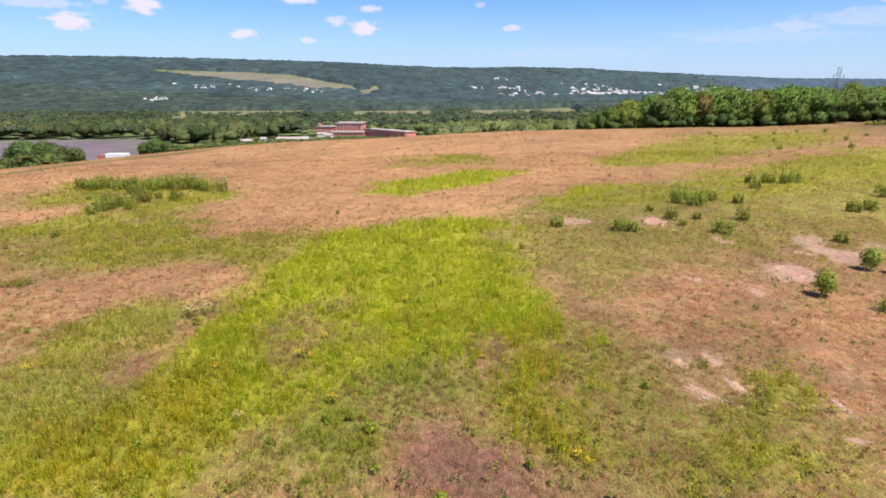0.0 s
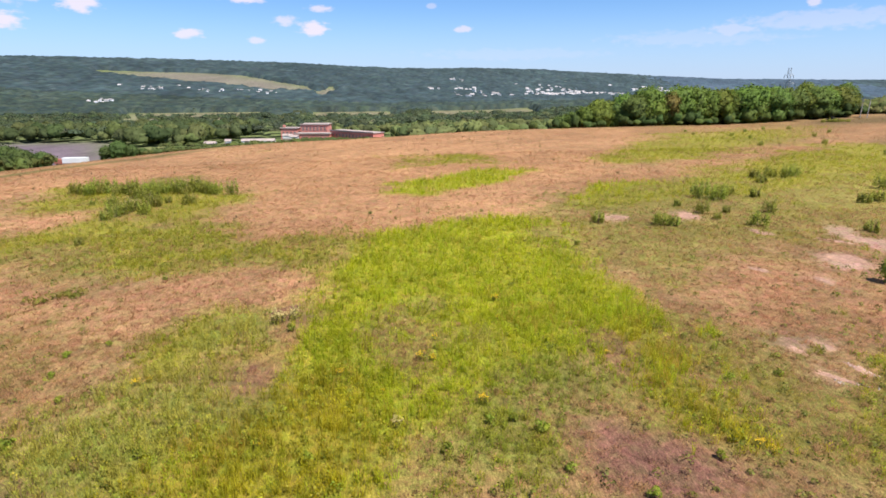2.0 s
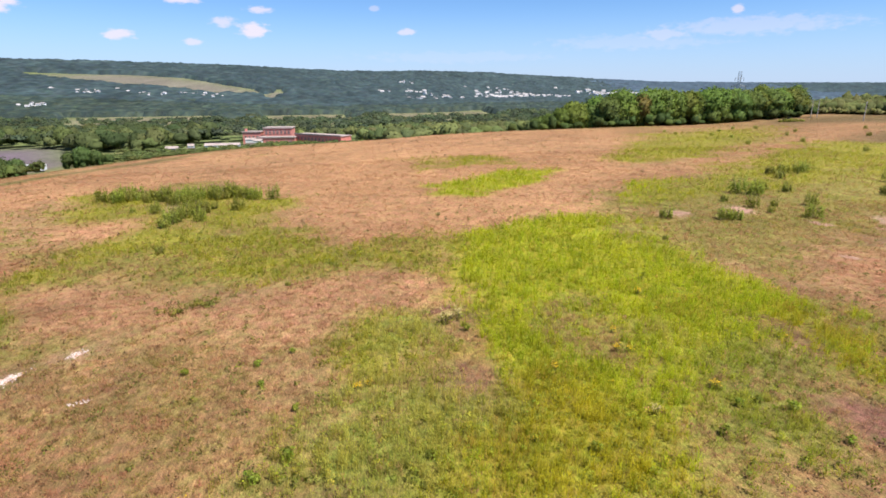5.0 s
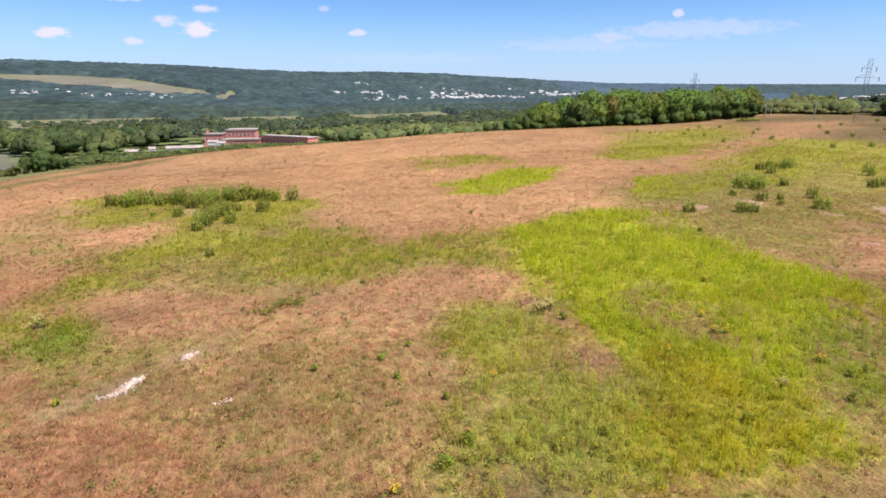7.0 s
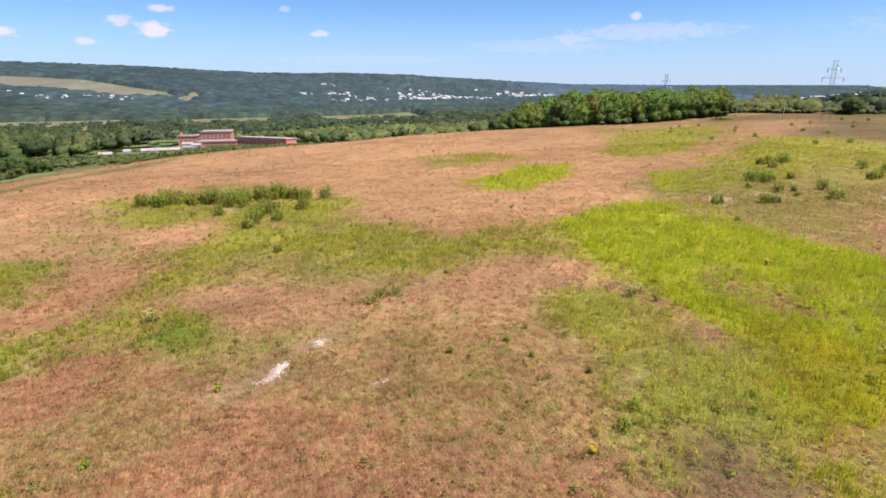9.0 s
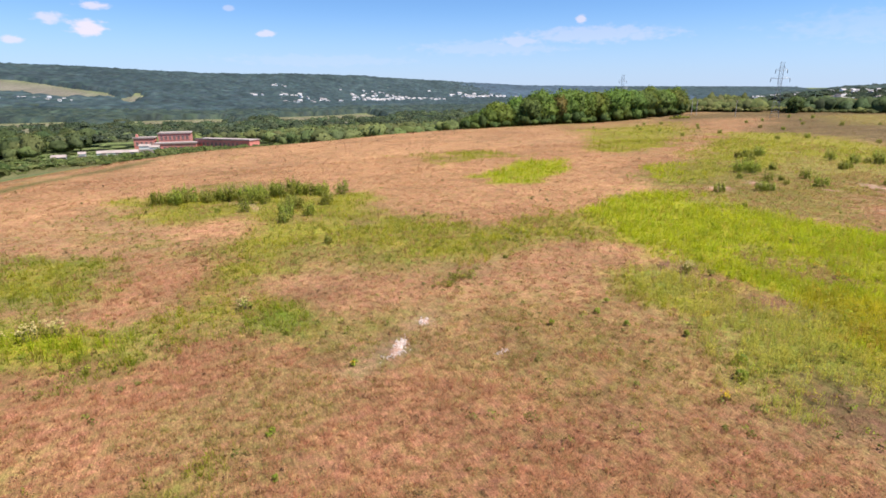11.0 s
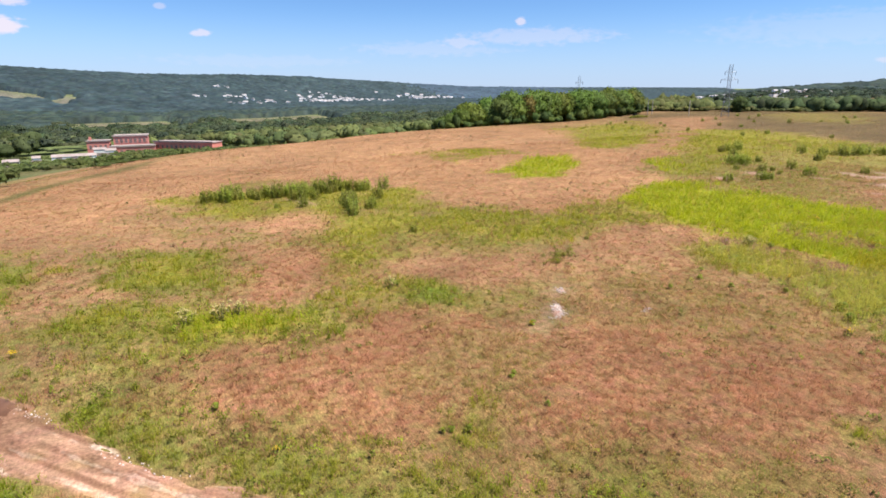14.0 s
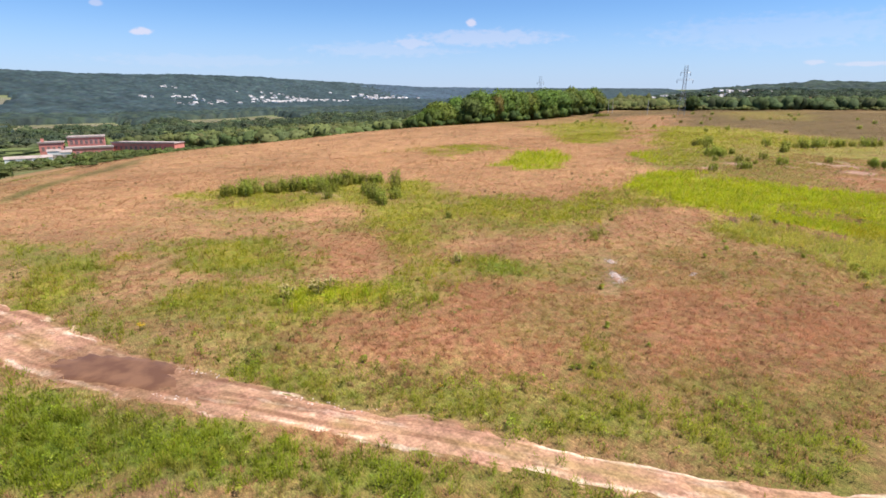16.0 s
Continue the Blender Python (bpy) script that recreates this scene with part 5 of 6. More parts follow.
# ---- shrubs in the field ----
def make_shrub(tall, wide, colour, count=330, stems=7):
    shrub = empty_at("shrub", (0, 0, -60))
    bm = bmesh.new()
    for i in range(stems):
        a = i * 2.4
        beam(bm, (math.cos(a) * 0.1, math.sin(a) * 0.1, -0.1), (math.cos(a) * wide * 0.3, math.sin(a) * wide * 0.3, tall * rng.uniform(0.6, 0.85)), 0.025, 0.01, 5)
    part("trunk", bm, M_STEM, shrub)
    # slender leafy stems of uneven height
    n = 24
    ang = rng.uniform(0, math.tau, n)
    rad = np.sqrt(rng.uniform(0, 1, n)) * 0.42 * wide
    hs = tall * rng.uniform(0.5, 1.2, n) * (1 - 0.3 * rad / (0.42 * wide))
    centres = np.stack([np.cos(ang) * rad, np.sin(ang) * rad, hs * 0.5], 1)
    radii = np.stack([wide * rng.uniform(0.08, 0.13, n), wide * rng.uniform(0.08, 0.13, n), hs * 0.52], 1)
    v, f, c, nn = crown_cards(centres, radii, count // n + 20, 0.15, shades(n, [colour], 0.12), -0.9, 0.9, 0, 0.4)
    crown = bulk("foliage", v, f, c, M_LEAF, nn)
    crown.parent = shrub
    return shrub


SHRUB_GREENS = ((0.268, 0.298, 0.042), (0.288, 0.306, 0.046), (0.243, 0.275, 0.042), (0.30, 0.308, 0.053))
shrubs = [make_shrub(t, w, c) for (t, w), c in zip(((1.9, 2.3), (1.5, 2.3), (2.2, 2.3), (1.4, 1.6)), SHRUB_GREENS)]


def make_round_shrub(tall, wide, colour):
    shrub = empty_at("shrub", (0, 0, -60))
    bm = bmesh.new()
    for i in range(6):
        a = i * 2.4
        beam(bm, (math.cos(a) * 0.08, math.sin(a) * 0.08, -0.1), (math.cos(a) * wide * 0.3, math.sin(a) * wide * 0.3, tall * 0.7), 0.03, 0.012, 5)
    part("trunk", bm, M_STEM, shrub)
    v, f, c, nn = crown_cards(np.array([(0, 0, tall * 0.5), (0, 0, tall * 0.5)]), np.array([(wide / 2, wide / 2, tall / 2), (wide * 0.36, wide * 0.36, tall * 0.38)]), 420, 0.17, shades(2, [colour], 0.1), -0.9, 0.45)
    leaves = bulk("foliage", v, f, c, M_LEAF, nn)
    leaves.parent = shrub
    return shrub


shrubs.append(make_round_shrub(1.75, 1.7, (0.25, 0.30, 0.042)))


def plant(x, y, size, which=None, label="bushy green shrub growing in the dry field", squash=1.0):
    base = shrubs[int(rng.integers(0, 4)) if which is None else which]
    s = copy_thing(base, Matrix.LocRotScale(on_ground(x, y), Euler((0, 0, rng.uniform(0, 6.28))), None))
    s.scale = (size * 0.95, size * 0.95, size * squash * 1.15)
    return tagged(s, label, "shrub", group="shrubs in the field")


for x, y, size in ((12.0, 56.4, 1.0), (18.4, 55.1, 0.9), (19.7, 54.8, 0.95), (28.2, 53.4, 1.0), (27.1, 36.4, 1.0), (37.8, 50.0, 0.9), (34.5, 42.0, 1.0), (36.0, 41.0, 0.8)):
    plant(x, y, size, 4 if y < 50 else None, "round dense green shrub beside bare soil")
for x, y, size in ((32.2, 67.2, 1.1), (29.7, 67.9, 1.2), (31, 66, 1.0), (25.5, 59.6, 0.8), (28.3, 59.3, 0.7), (36.9, 67.1, 1.0), (33.2, 59.0, 0.9), (24.6, 63.4, 0.7), (25.5, 56.6, 0.5), (48.1, 62.7, 1.1), (50.5, 63.5, 1.0),
                   (57.6, 70.8, 1.1), (46.0, 81.3, 1.1), (48.5, 81.6, 1.2), (51.0, 81.0, 1.1), (53.2, 82.0, 1.0), (29.6, 33.9, 0.6), (44.5, 77.3, 1.0), (33.9, 69.0, 1.1), (39.4, 43.2, 0.9), (40.4, 44.4, 0.8)):
    plant(x, y, size)
for i in range(16):
    plant(57 + i * 1.35 + rng.uniform(-0.6, 0.6), 67 - i * 0.75 + rng.uniform(-1.5, 1.5), rng.uniform(0.8, 1.25), None, "green shrub in a loose thicket on the field")
for i in range(34):
    x, y = rng.uniform(75, 230), rng.uniform(70, 190)
    plant(x, y, rng.uniform(0.5, 0.95), None, "scattered green shrub on the far side of the field")
for x, y, size in ((-40.8, 55.6, 0.62), (7.4, 48.8, 0.4), (-28.0, 43.8, 0.3)):
    plant(x, y, size, 3, "small lone green shrub among dry grass")
# the thicket on the shoulder of the hill
for i in range(38):
    f = i / 37
    x, y = -58.3 + 20.5 * f + rng.uniform(-0.7, 0.7), 86.8 - 2.3 * f + rng.uniform(-1.6, 1.9)
    plant(x, y, rng.uniform(0.7, 1.1) * (0.6 if i < 2 else 1), None, "dark green sapling in a dense thicket", 1.15)
for x, y, size in ((-39.4, 85.3, 1.15), (-38.4, 84.6, 1.1), (-37.5, 83.4, 1.0), (-36.4, 83.0, 0.9), (-35.6, 82.5, 1.1), (-33.4, 81.7, 1.0), (-43.5, 66.3, 0.85), (-43.0, 67.6, 0.95), (-42.8, 69.5, 0.9), (-42.6, 71.4, 0.95), (-41.5, 73.4, 0.9),
                   (-40.9, 74.2, 1.05), (-41.5, 75.4, 0.9), (-40.0, 76.0, 0.7), (-40.1, 69.0, 0.95), (-36.8, 74.7, 1.00), (-44.6, 83.4, 0.80), (-47.2, 75.3, 0.75), (-45.8, 80.7, 0.9), (-46.9, 81.3, 0.8), (-44.2, 79.6, 0.8), (-50.2, 76.4, 0.4)):
    plant(x, y, size, None, "dark green sapling beside a dense thicket", 1.1)
for x, y, size in ((160.5, 211.5, 1.2), (162.5, 211, 1.4), (164.5, 210.4, 1.4), (167, 210, 1.2), (169, 209.4, 1.0)):
    plant(x, y, size, 1, "low spreading bush beside a parked pickup", 0.7)
for m in shrubs:
    for o in list(m.children_recursive) + [m]:
        bpy.data.objects.remove(o)


# ---- flowers ----
def flower_clump(x, y, size, bloom, label, name="flower_clump"):
    clump = empty_at(name, on_ground(x, y), rng.uniform(0, 360), size)
    bm, bb = bmesh.new(), bmesh.new()
    for i in range(16):
        a, r = rng.uniform(0, 6.28), rng.uniform(0.05, 0.42)
        top = Vector((math.cos(a) * r, math.sin(a) * r, rng.uniform(0.38, 0.72)))
        beam(bm, (top.x * 0.3, top.y * 0.3, -0.03), top, 0.012, 0.006, 4)
        for _ in range(4):
            p = top + Vector(rng.normal(0, 0.045, 3).tolist())
            bmesh.ops.create_icosphere(bb, subdivisions=1, radius=rng.uniform(0.025, 0.05), matrix=Matrix.Translation(p) @ Matrix.Diagonal((1, 1, 0.55, 1)))
    tagged(part("stem", bm, M_STEM, clump), kind="stuff")
    tagged(part("blossom", bb, bloom, clump), "small yellow blossoms" if bloom is M_PETAL else "pale cream seed heads", kind="stuff")
    v, f, c, nn = crown_cards(np.array([(0, 0, 0.25)]), np.array([(0.42, 0.42, 0.3)]), 70, 0.12, shades(1, [(0.25, 0.26, 0.04)]), -0.6, 0.7)
    leaves = bulk("foliage", v, f, c, M_LEAF, nn)
    leaves.parent = clump
    return tagged(clump, label, "wildflowers", group="wildflower clumps")


for x, y, size in ((-12.5, 27.0, 0.8), (-2.6, 36.1, 1.0), (-7.3, 30.6, 0.8), (-8.2, 28.3, 1.0), (-7.5, 28.1, 0.8), (-5.4, 23.5, 0.9), (5.5, 19.0, 0.8), (5.9, 18.6, 0.7), (14.7, 18.5, 0.6), (-15.5, 21.4, 0.6), (-23.1, 27.2, 0.8), (-29.7, 20.0, 0.9),
                   (-22.5, 27.5, 0.7), (-44.9, 30.7, 0.6), (-61.8, 25.9, 0.6), (-72.8, 41.9, 0.9), (-3.0, 33.0, 0.6), (-10.2, 25.0, 0.5), (2.2, 27.5, 0.5)):
    flower_clump(x, y, size * 0.68, M_PETAL, "clump of yellow wildflowers on leafy green stems")
for x, y, size in ((-49.6, 41.5, 1.3), (-61.7, 41.6, 1.6), (-60.6, 41.9, 1.4), (-63.8, 42.1, 1.4), (-17.2, 34.3, 1.3), (-16.2, 34.8, 1.1), (-9.5, 22.0, 0.7)):
    flower_clump(x, y, size, M_PALE, "clump of pale seeding weeds in the grass", "weed_clump")

# ---- low leafy weeds dotted through the grass ----
x, y = strew(-92, 36, 12, 66, 0.75)
thick = fractal(x, y, 9, 91) + 0.4 * value_noise(x, y, 2, 92)
ok = (thick > 0.16) & (rng.random(len(x)) < 0.26) & (track_gap(x, y) > 1.15) & (x < 10 + 0.8 * y)
x, y = x[ok], y[ok]
r = rng.uniform(0.12, 0.34, len(x)) * (0.8 + 0.5 * rng.random(len(x)) ** 3)
v, f, col, nn = crown_cards(np.stack([x, y, height(x, y) + r * 0.55], 1), np.stack([r * 1.3, r * 1.3, r * 0.8], 1), 30, 0.10, shades(len(x), ((0.21, 0.225, 0.045), (0.25, 0.25, 0.055), (0.18, 0.20, 0.04))), -0.3, 0.8)
tagged(bulk("leafy_weeds", v, f, col, M_LEAF, nn), "low leafy green weeds dotted through dry grass", "weeds", kind="stuff")

# broad leaves on the lush strip beside the track, bushy stalks where the field is green and golden
def clumps(x0, x1, y0, y1, per_m2, kinds_, r0, r1, tall, cards, card, greens, label):
    x, y = strew(x0, x1, y0, y1, per_m2)
    k = cover_at(x, y)
    ok = np.isin(k, [KINDS.index(q) for q in kinds_]) & (track_gap(x, y) > 1.0) & (fractal(x, y, 3.0, 95) > -0.25)
    x, y = x[ok], y[ok]
    r = rng.uniform(r0, r1, len(x))
    h = tall * rng.uniform(0.6, 1.2, len(x))
    v, f, col, nn = crown_cards(np.stack([x, y, height(x, y) + h * 0.5], 1), np.stack([r, r, h * 0.5], 1), cards, card, shades(len(x), greens, 0.16), -0.5, 0.9, 0, 0.5)
    tagged(bulk("leafy_weeds", v, f, col, M_LEAF, nn), label, "weeds", kind="stuff")


clumps(-92, -30, 11, 46, 1.0, ("lush", "verge"), 0.14, 0.34, 0.5, 26, 0.09, ((0.285, 0.322, 0.028), (0.245, 0.292, 0.028), (0.31, 0.32, 0.036)), "broad-leaved green weeds beside the dirt track")
clumps(-30, 30, 11, 34, 2.6, ("gold", "fern", "lime", "brush"), 0.10, 0.24, 0.55, 14, 0.085, ((0.36, 0.35, 0.03), (0.27, 0.30, 0.028), (0.38, 0.31, 0.04), (0.20, 0.23, 0.025)), "bushy yellow-green stalks in the field")
clumps(-30, 45, 34, 60, 0.9, ("gold", "fern", "lime", "brush"), 0.14, 0.3, 0.55, 14, 0.12, ((0.36, 0.36, 0.03), (0.27, 0.31, 0.028), (0.38, 0.32, 0.04), (0.20, 0.23, 0.025)), "bushy yellow-green stalks in the field")
clumps(-85, 40, 14, 90, 0.35, ("lime", "olive", "mixed", "verge"), 0.14, 0.32, 0.42, 18, 0.11, ((0.29, 0.31, 0.045), (0.24, 0.27, 0.04), (0.19, 0.225, 0.035)), "leafy green stalks scattered in the field")
clumps(-70, 34, 12, 32, 1.5, ("russet", "rust", "sere", "mixed", "olive", "plum", "umber"), 0.07, 0.17, 0.24, 12, 0.075, ((0.30, 0.155, 0.085), (0.37, 0.20, 0.11), (0.23, 0.125, 0.068), (0.24, 0.19, 0.06)), "knotty brown tufts of dead weeds")
clumps(-80, 45, 32, 62, 0.55, ("russet", "rust", "sere", "mixed", "tan", "olive"), 0.10, 0.22, 0.28, 12, 0.10, ((0.30, 0.155, 0.085), (0.37, 0.20, 0.11), (0.23, 0.125, 0.068), (0.24, 0.19, 0.06)), "knotty brown tufts of dead weeds")


# single leafy weeds that stand out from the ground
def leafy_weed(x, y, size):
    weed = empty_at("leafy_weed", on_ground(x, y), rng.uniform(0, 360), size)
    bm = bmesh.new()
    for i in range(6):
        a = i * 1.05 + rng.uniform(0, 0.5)
        beam(bm, (0.04 * math.cos(a), 0.04 * math.sin(a), -0.05), (0.36 * math.cos(a), 0.36 * math.sin(a), rng.uniform(0.45, 0.8)), 0.022, 0.008, 4)
    tagged(part("stem", bm, M_STEM, weed), kind="stuff")
    n = 7
    a = rng.uniform(0, math.tau, n)
    hub = np.stack([0.34 * np.cos(a), 0.34 * np.sin(a), rng.uniform(0.25, 0.7, n)], 1)
    hub[0] = (0, 0, 0.75)
    v, f, c, nn = crown_cards(hub, np.stack([rng.uniform(0.22, 0.36, n)] * 2 + [rng.uniform(0.25, 0.38, n)], 1), 34, 0.19, shades(n, ((0.29, 0.33, 0.036), (0.24, 0.285, 0.034)), 0.14), -0.5, 0.7)
    leaves = bulk("foliage", v, f, c, M_LEAF, nn)
    leaves.parent = weed
    return tagged(weed, "low bushy green weed standing in dry grass", "weed", group="leafy weeds in the field")


for x, y, size in ((-2.7, 18.3, 0.50), (-0.1, 16.7, 0.55), (3.5, 18.4, 0.50), (-3.2, 20.9, 0.70), (-7.4, 19.9, 0.60), (-5.3, 21.7, 0.55), (-4.3, 21.8, 0.50), (10.3, 24.6, 0.50), (7.5, 24.4, 0.45), (-13.2, 20.2, 0.60), (-28.5, 30.9, 0.50), (-26.0, 25.8, 0.50), (-26.1, 22.1, 0.70), (-27.4, 21.0, 0.70), (-26.7, 32.1, 0.45), (-28.0, 28.6, 0.45), (-32.3, 30.6, 0.50), (-20.2, 21.0, 0.55), (-16.1, 32.9, 0.60), (-54.2, 23.2, 0.45), (-49.7, 26.1, 0.45), (-44.8, 30.7, 0.45), (-56.6, 35.1, 0.40), (-54.8, 23.6, 0.35), (-49.9, 23.0, 0.35), (-63.6, 30.5, 0.50), (-55.2, 23.7, 0.35)):
    leafy_weed(x, y, size * 0.8)
# a line of leafy weeds beside the old trail
f_ = np.sort(rng.uniform(0, 1, 90))
x, y = -38.6 + 5.7 * f_ + rng.normal(0, 0.45, 90), 37.7 + 3.3 * f_ + rng.normal(0, 0.45, 90)
ok = fractal(x, y, 2.4, 96) > -0.3
x, y = x[ok], y[ok]
r = rng.uniform(0.16, 0.40, len(x))
v, f, col, nn = crown_cards(np.stack([x, y, height(x, y) + r * 0.6], 1), np.stack([r, r, r * 0.9], 1), 34, 0.10, shades(len(x), ((0.26, 0.265, 0.04), (0.30, 0.27, 0.05), (0.22, 0.24, 0.036)), 0.16), -0.5, 0.8)
tagged(bulk("leafy_weeds", v, f, col, M_LEAF, nn), "line of leafy green weeds beside an old trail", "weeds", kind="stuff")
# dark stalks standing here and there in the far part of the field
x, y = strew(-90, 110, 55, 190, 0.012)
ok = (beyond(x, y) < 0) & (fractal(x, y, 14, 93) > 0.0)
x, y = x[ok], y[ok]
r = rng.uniform(0.14, 0.38, len(x))
v, f, col, nn = crown_cards(np.stack([x, y, height(x, y) + r * 0.8], 1), np.stack([r, r, r * 1.3], 1), 16, 0.17, shades(len(x), ((0.16, 0.13, 0.05), (0.14, 0.145, 0.04), (0.19, 0.13, 0.07))), -0.5, 0.8)
tagged(bulk("dry_stalks", v, f, col, M_LEAF, nn), "dark dry stalks scattered over the tan field", "weeds", kind="stuff")

# ---- white gravel lying in the field ----
def gravel(cx, cy, ux, uy, count, spread_u, spread_v, label):
    bm = bmesh.new()
    for _ in range(count):
        u, v = rng.normal(0, spread_u), rng.normal(0, spread_v)
        x, y = cx + ux * u - uy * v, cy + uy * u + ux * v
        r = rng.uniform(0.022, 0.075)
        m = Matrix.LocRotScale((x, y, float(height(x, y)) + r * 0.3), Euler(rng.uniform(0, 6, 3).tolist()), (r, r * rng.uniform(0.6, 1), r * rng.uniform(0.4, 0.8)))
        bmesh.ops.create_icosphere(bm, subdivisions=1, radius=1, matrix=m)
    tagged(part("gravel_patch", bm, M_WHITE_STONE), label, "gravel", kind="stuff")


gravel(-41.7, 32.0, 0.55, 0.83, 240, 0.42, 0.2, "scatter of whitish stones on bare ground")
gravel(-42.5, 30.9, 0.9, 0.4, 70, 0.35, 0.15, "scatter of whitish stones on bare ground")
gravel(-39.3, 34.4, 0.55, 0.83, 90, 0.28, 0.16, "scatter of whitish stones on bare ground")
gravel(-36.7, 28.7, 0.9, 0.2, 40, 0.3, 0.12, "scatter of whitish stones on bare ground")
gravel(13.4, 23.4, 0.8, -0.5, 20, 0.6, 0.14, "scatter of whitish stones on bare ground")
gravel(15.0, 24.4, 0.2, -0.9, 20, 0.55, 0.14, "scatter of whitish stones on bare ground")
gravel(18.9, 22.5, 0.2, -0.9, 30, 0.5, 0.12, "scatter of whitish stones on bare ground")
gravel(-71.1, 34.4, 0.6, -0.8, 40, 0.7, 0.14, "whitish stones along the edge of the track")
gravel(-72.4, 32.4, 0.75, -0.65, 45, 0.9, 0.16, "whitish stones along the edge of the track")
gravel(-66.9, 27.9, 0.65, -0.75, 45, 1.6, 0.16, "whitish stones along the edge of the track")
gravel(-58.5, 16.5, 0.65, -0.75, 45, 1.6, 0.16, "whitish stones along the edge of the track")

# ---- woods of the valley and the far hills ----
def woods(name, x, y, tall, wide, greens, label, level=2, lumps=13, cards=110, card=0.2, low=-0.4, sink=0.0):
    n = len(x)
    t = tall * rng.uniform(0.7, 1.2, n)
    w = wide * rng.uniform(0.75, 1.25, n)
    centres = np.stack([x, y, height(x, y) + t * (0.5 - sink)], 1)
    radii = np.stack([w / 2, w / 2, t * 0.47], 1)
    col = shades(n, greens, 0.22) * (1 + 0.22 * fractal(x, y, 90, 81))[:, None]
    v, f, c, nn = crowns([crown_shape(level, lumps, cards, card, low, 0.75) for _ in range(5)], centres, radii, np.clip(col, 0, 1))
    return tagged(bulk(name, v, f, c, M_CROWNS, nn), label, "woods", kind="stuff")


def canopy_sheet(name, gx, gy, tall, greens, label, mask):
    """A far forest seen from above its tree tops: one uneven roof of crowns; mask gives 0 where it is open."""
    X, Y = np.meshgrid(gx, gy)
    X = X + rng.uniform(-2.2, 2.2, X.shape)
    Y = Y + rng.uniform(-2.2, 2.2, Y.shape)
    x, y = X.ravel(), Y.ravel()
    grown = mask(x, y)
    rim = np.zeros(X.shape, bool)
    rim[0], rim[-1], rim[:, 0], rim[:, -1] = True, True, True, True
    grown &= ~rim.ravel()
    z = height(x, y) + np.where(grown, tall * (0.8 + 0.15 * rng.normal(size=len(x)).clip(-1.6, 1.6) + 0.15 * value_noise(x, y, 21, 82)), -3.0)
    col = shades(len(x), greens, 0.3) * (1 + 0.22 * fractal(x, y, 120, 81) + 0.12 * value_noise(x, y, 22, 83))[:, None]
    nx = len(gx)
    i0 = (np.arange(len(gy) - 1)[:, None] * nx + np.arange(nx - 1)[None]).ravel()
    keep = (np.stack([grown[i0], grown[i0 + 1], grown[i0 + nx], grown[i0 + nx + 1]], 1)).any(1)
    i0 = i0[keep]
    ob = bulk(name, np.stack([x, y, z], 1), np.concatenate([np.stack([i0, i0 + 1, i0 + nx + 1], 1), np.stack([i0, i0 + nx + 1, i0 + nx], 1)]), np.clip(col, 0, 1), M_WOODS)
    ob.data.polygons.foreach_set("use_smooth", [True] * len(ob.data.polygons))
    return tagged(ob, label, "woods", kind="stuff")


def clear_of(x, y, names, pad=0.0):
    ok = np.ones(len(x), bool)
    for kind, poly in PATCHES:
        if kind in names:
            ok &= signed(x, y, poly) < pad
    return ok


WOOD_GREENS = ((0.142, 0.170, 0.062), (0.158, 0.182, 0.064), (0.122, 0.154, 0.060), (0.168, 0.184, 0.068))
# hillside leaf colour with a bluish tint put in for aerial haze
FAR_HAZE_GREENS = ((0.042, 0.063, 0.068), (0.050, 0.073, 0.072), (0.036, 0.056, 0.063))
# farthest woods: stronger haze blue painted into the leaf colour
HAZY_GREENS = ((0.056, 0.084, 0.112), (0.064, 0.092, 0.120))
MID_WARM = ((0.094, 0.121, 0.063), (0.11, 0.134, 0.066), (0.076, 0.102, 0.060))
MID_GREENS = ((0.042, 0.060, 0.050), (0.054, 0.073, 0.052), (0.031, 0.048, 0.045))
MILL = (-56.0, 345.0)


def keep_mill(x, y):
    """No tree round the mill or across the camera's line of sight to it."""
    return ~((x > -128 + (345 - y) * 0.25) & (x < -10 + (345 - np.minimum(y, 345)) * 0.05) & (y > 180) & (y < 425))


# trees of the valley floor
x, y = strew(-420, 330, 170, 560, 0.019)
s = beyond(x, y)
def sight_gap(x, y):
    """Outside the gap kept free of bushes so the camera sees the lot and lorry."""
    return ~((x > -0.65 * y) & (x < -0.50 * y) & (y < 254))


def lot_view(x, y):
    """Outside the slope cleared to fit the camera's view of the lot."""
    return ~((x < -98) & (x > -250) & (y > 172) & (y < 300))


ok = (s > 62) & lot_view(x, y) & keep_mill(x, y) & clear_of(x, y, ("lot", "meadow"), -2) & ((y + 0.35 * x) > 175)
ok &= ~((x > 45) & (x < 215) & (s < 75)) & (s < np.where(abs(x + 90) < 170, 255, 200))
x, y = x[ok], y[ok]
woods("valley_woods", x, y, 9.0, 10.0, WOOD_GREENS, "broadleaf woods on the valley floor", 2, 13, 60, 0.24, -0.8)
x, y = strew(-760, 760, 250, 720, 0.0085)
s = beyond(x, y)
ok = (s > np.where(abs(x + 90) < 170, 250, 195)) & (abs(x) < y * 1.02 + 30) & clear_of(x, y, ("stubble", "lot"), -4) & (fractal(x, y * 2.2, 110, 86) > -0.42) & (x < 0.6 * y)
woods("valley_woods", x[ok], y[ok], 10, 14.5, MID_WARM, "broadleaf woods on the valley floor", 2, 11, 50, 0.24, 0.05)
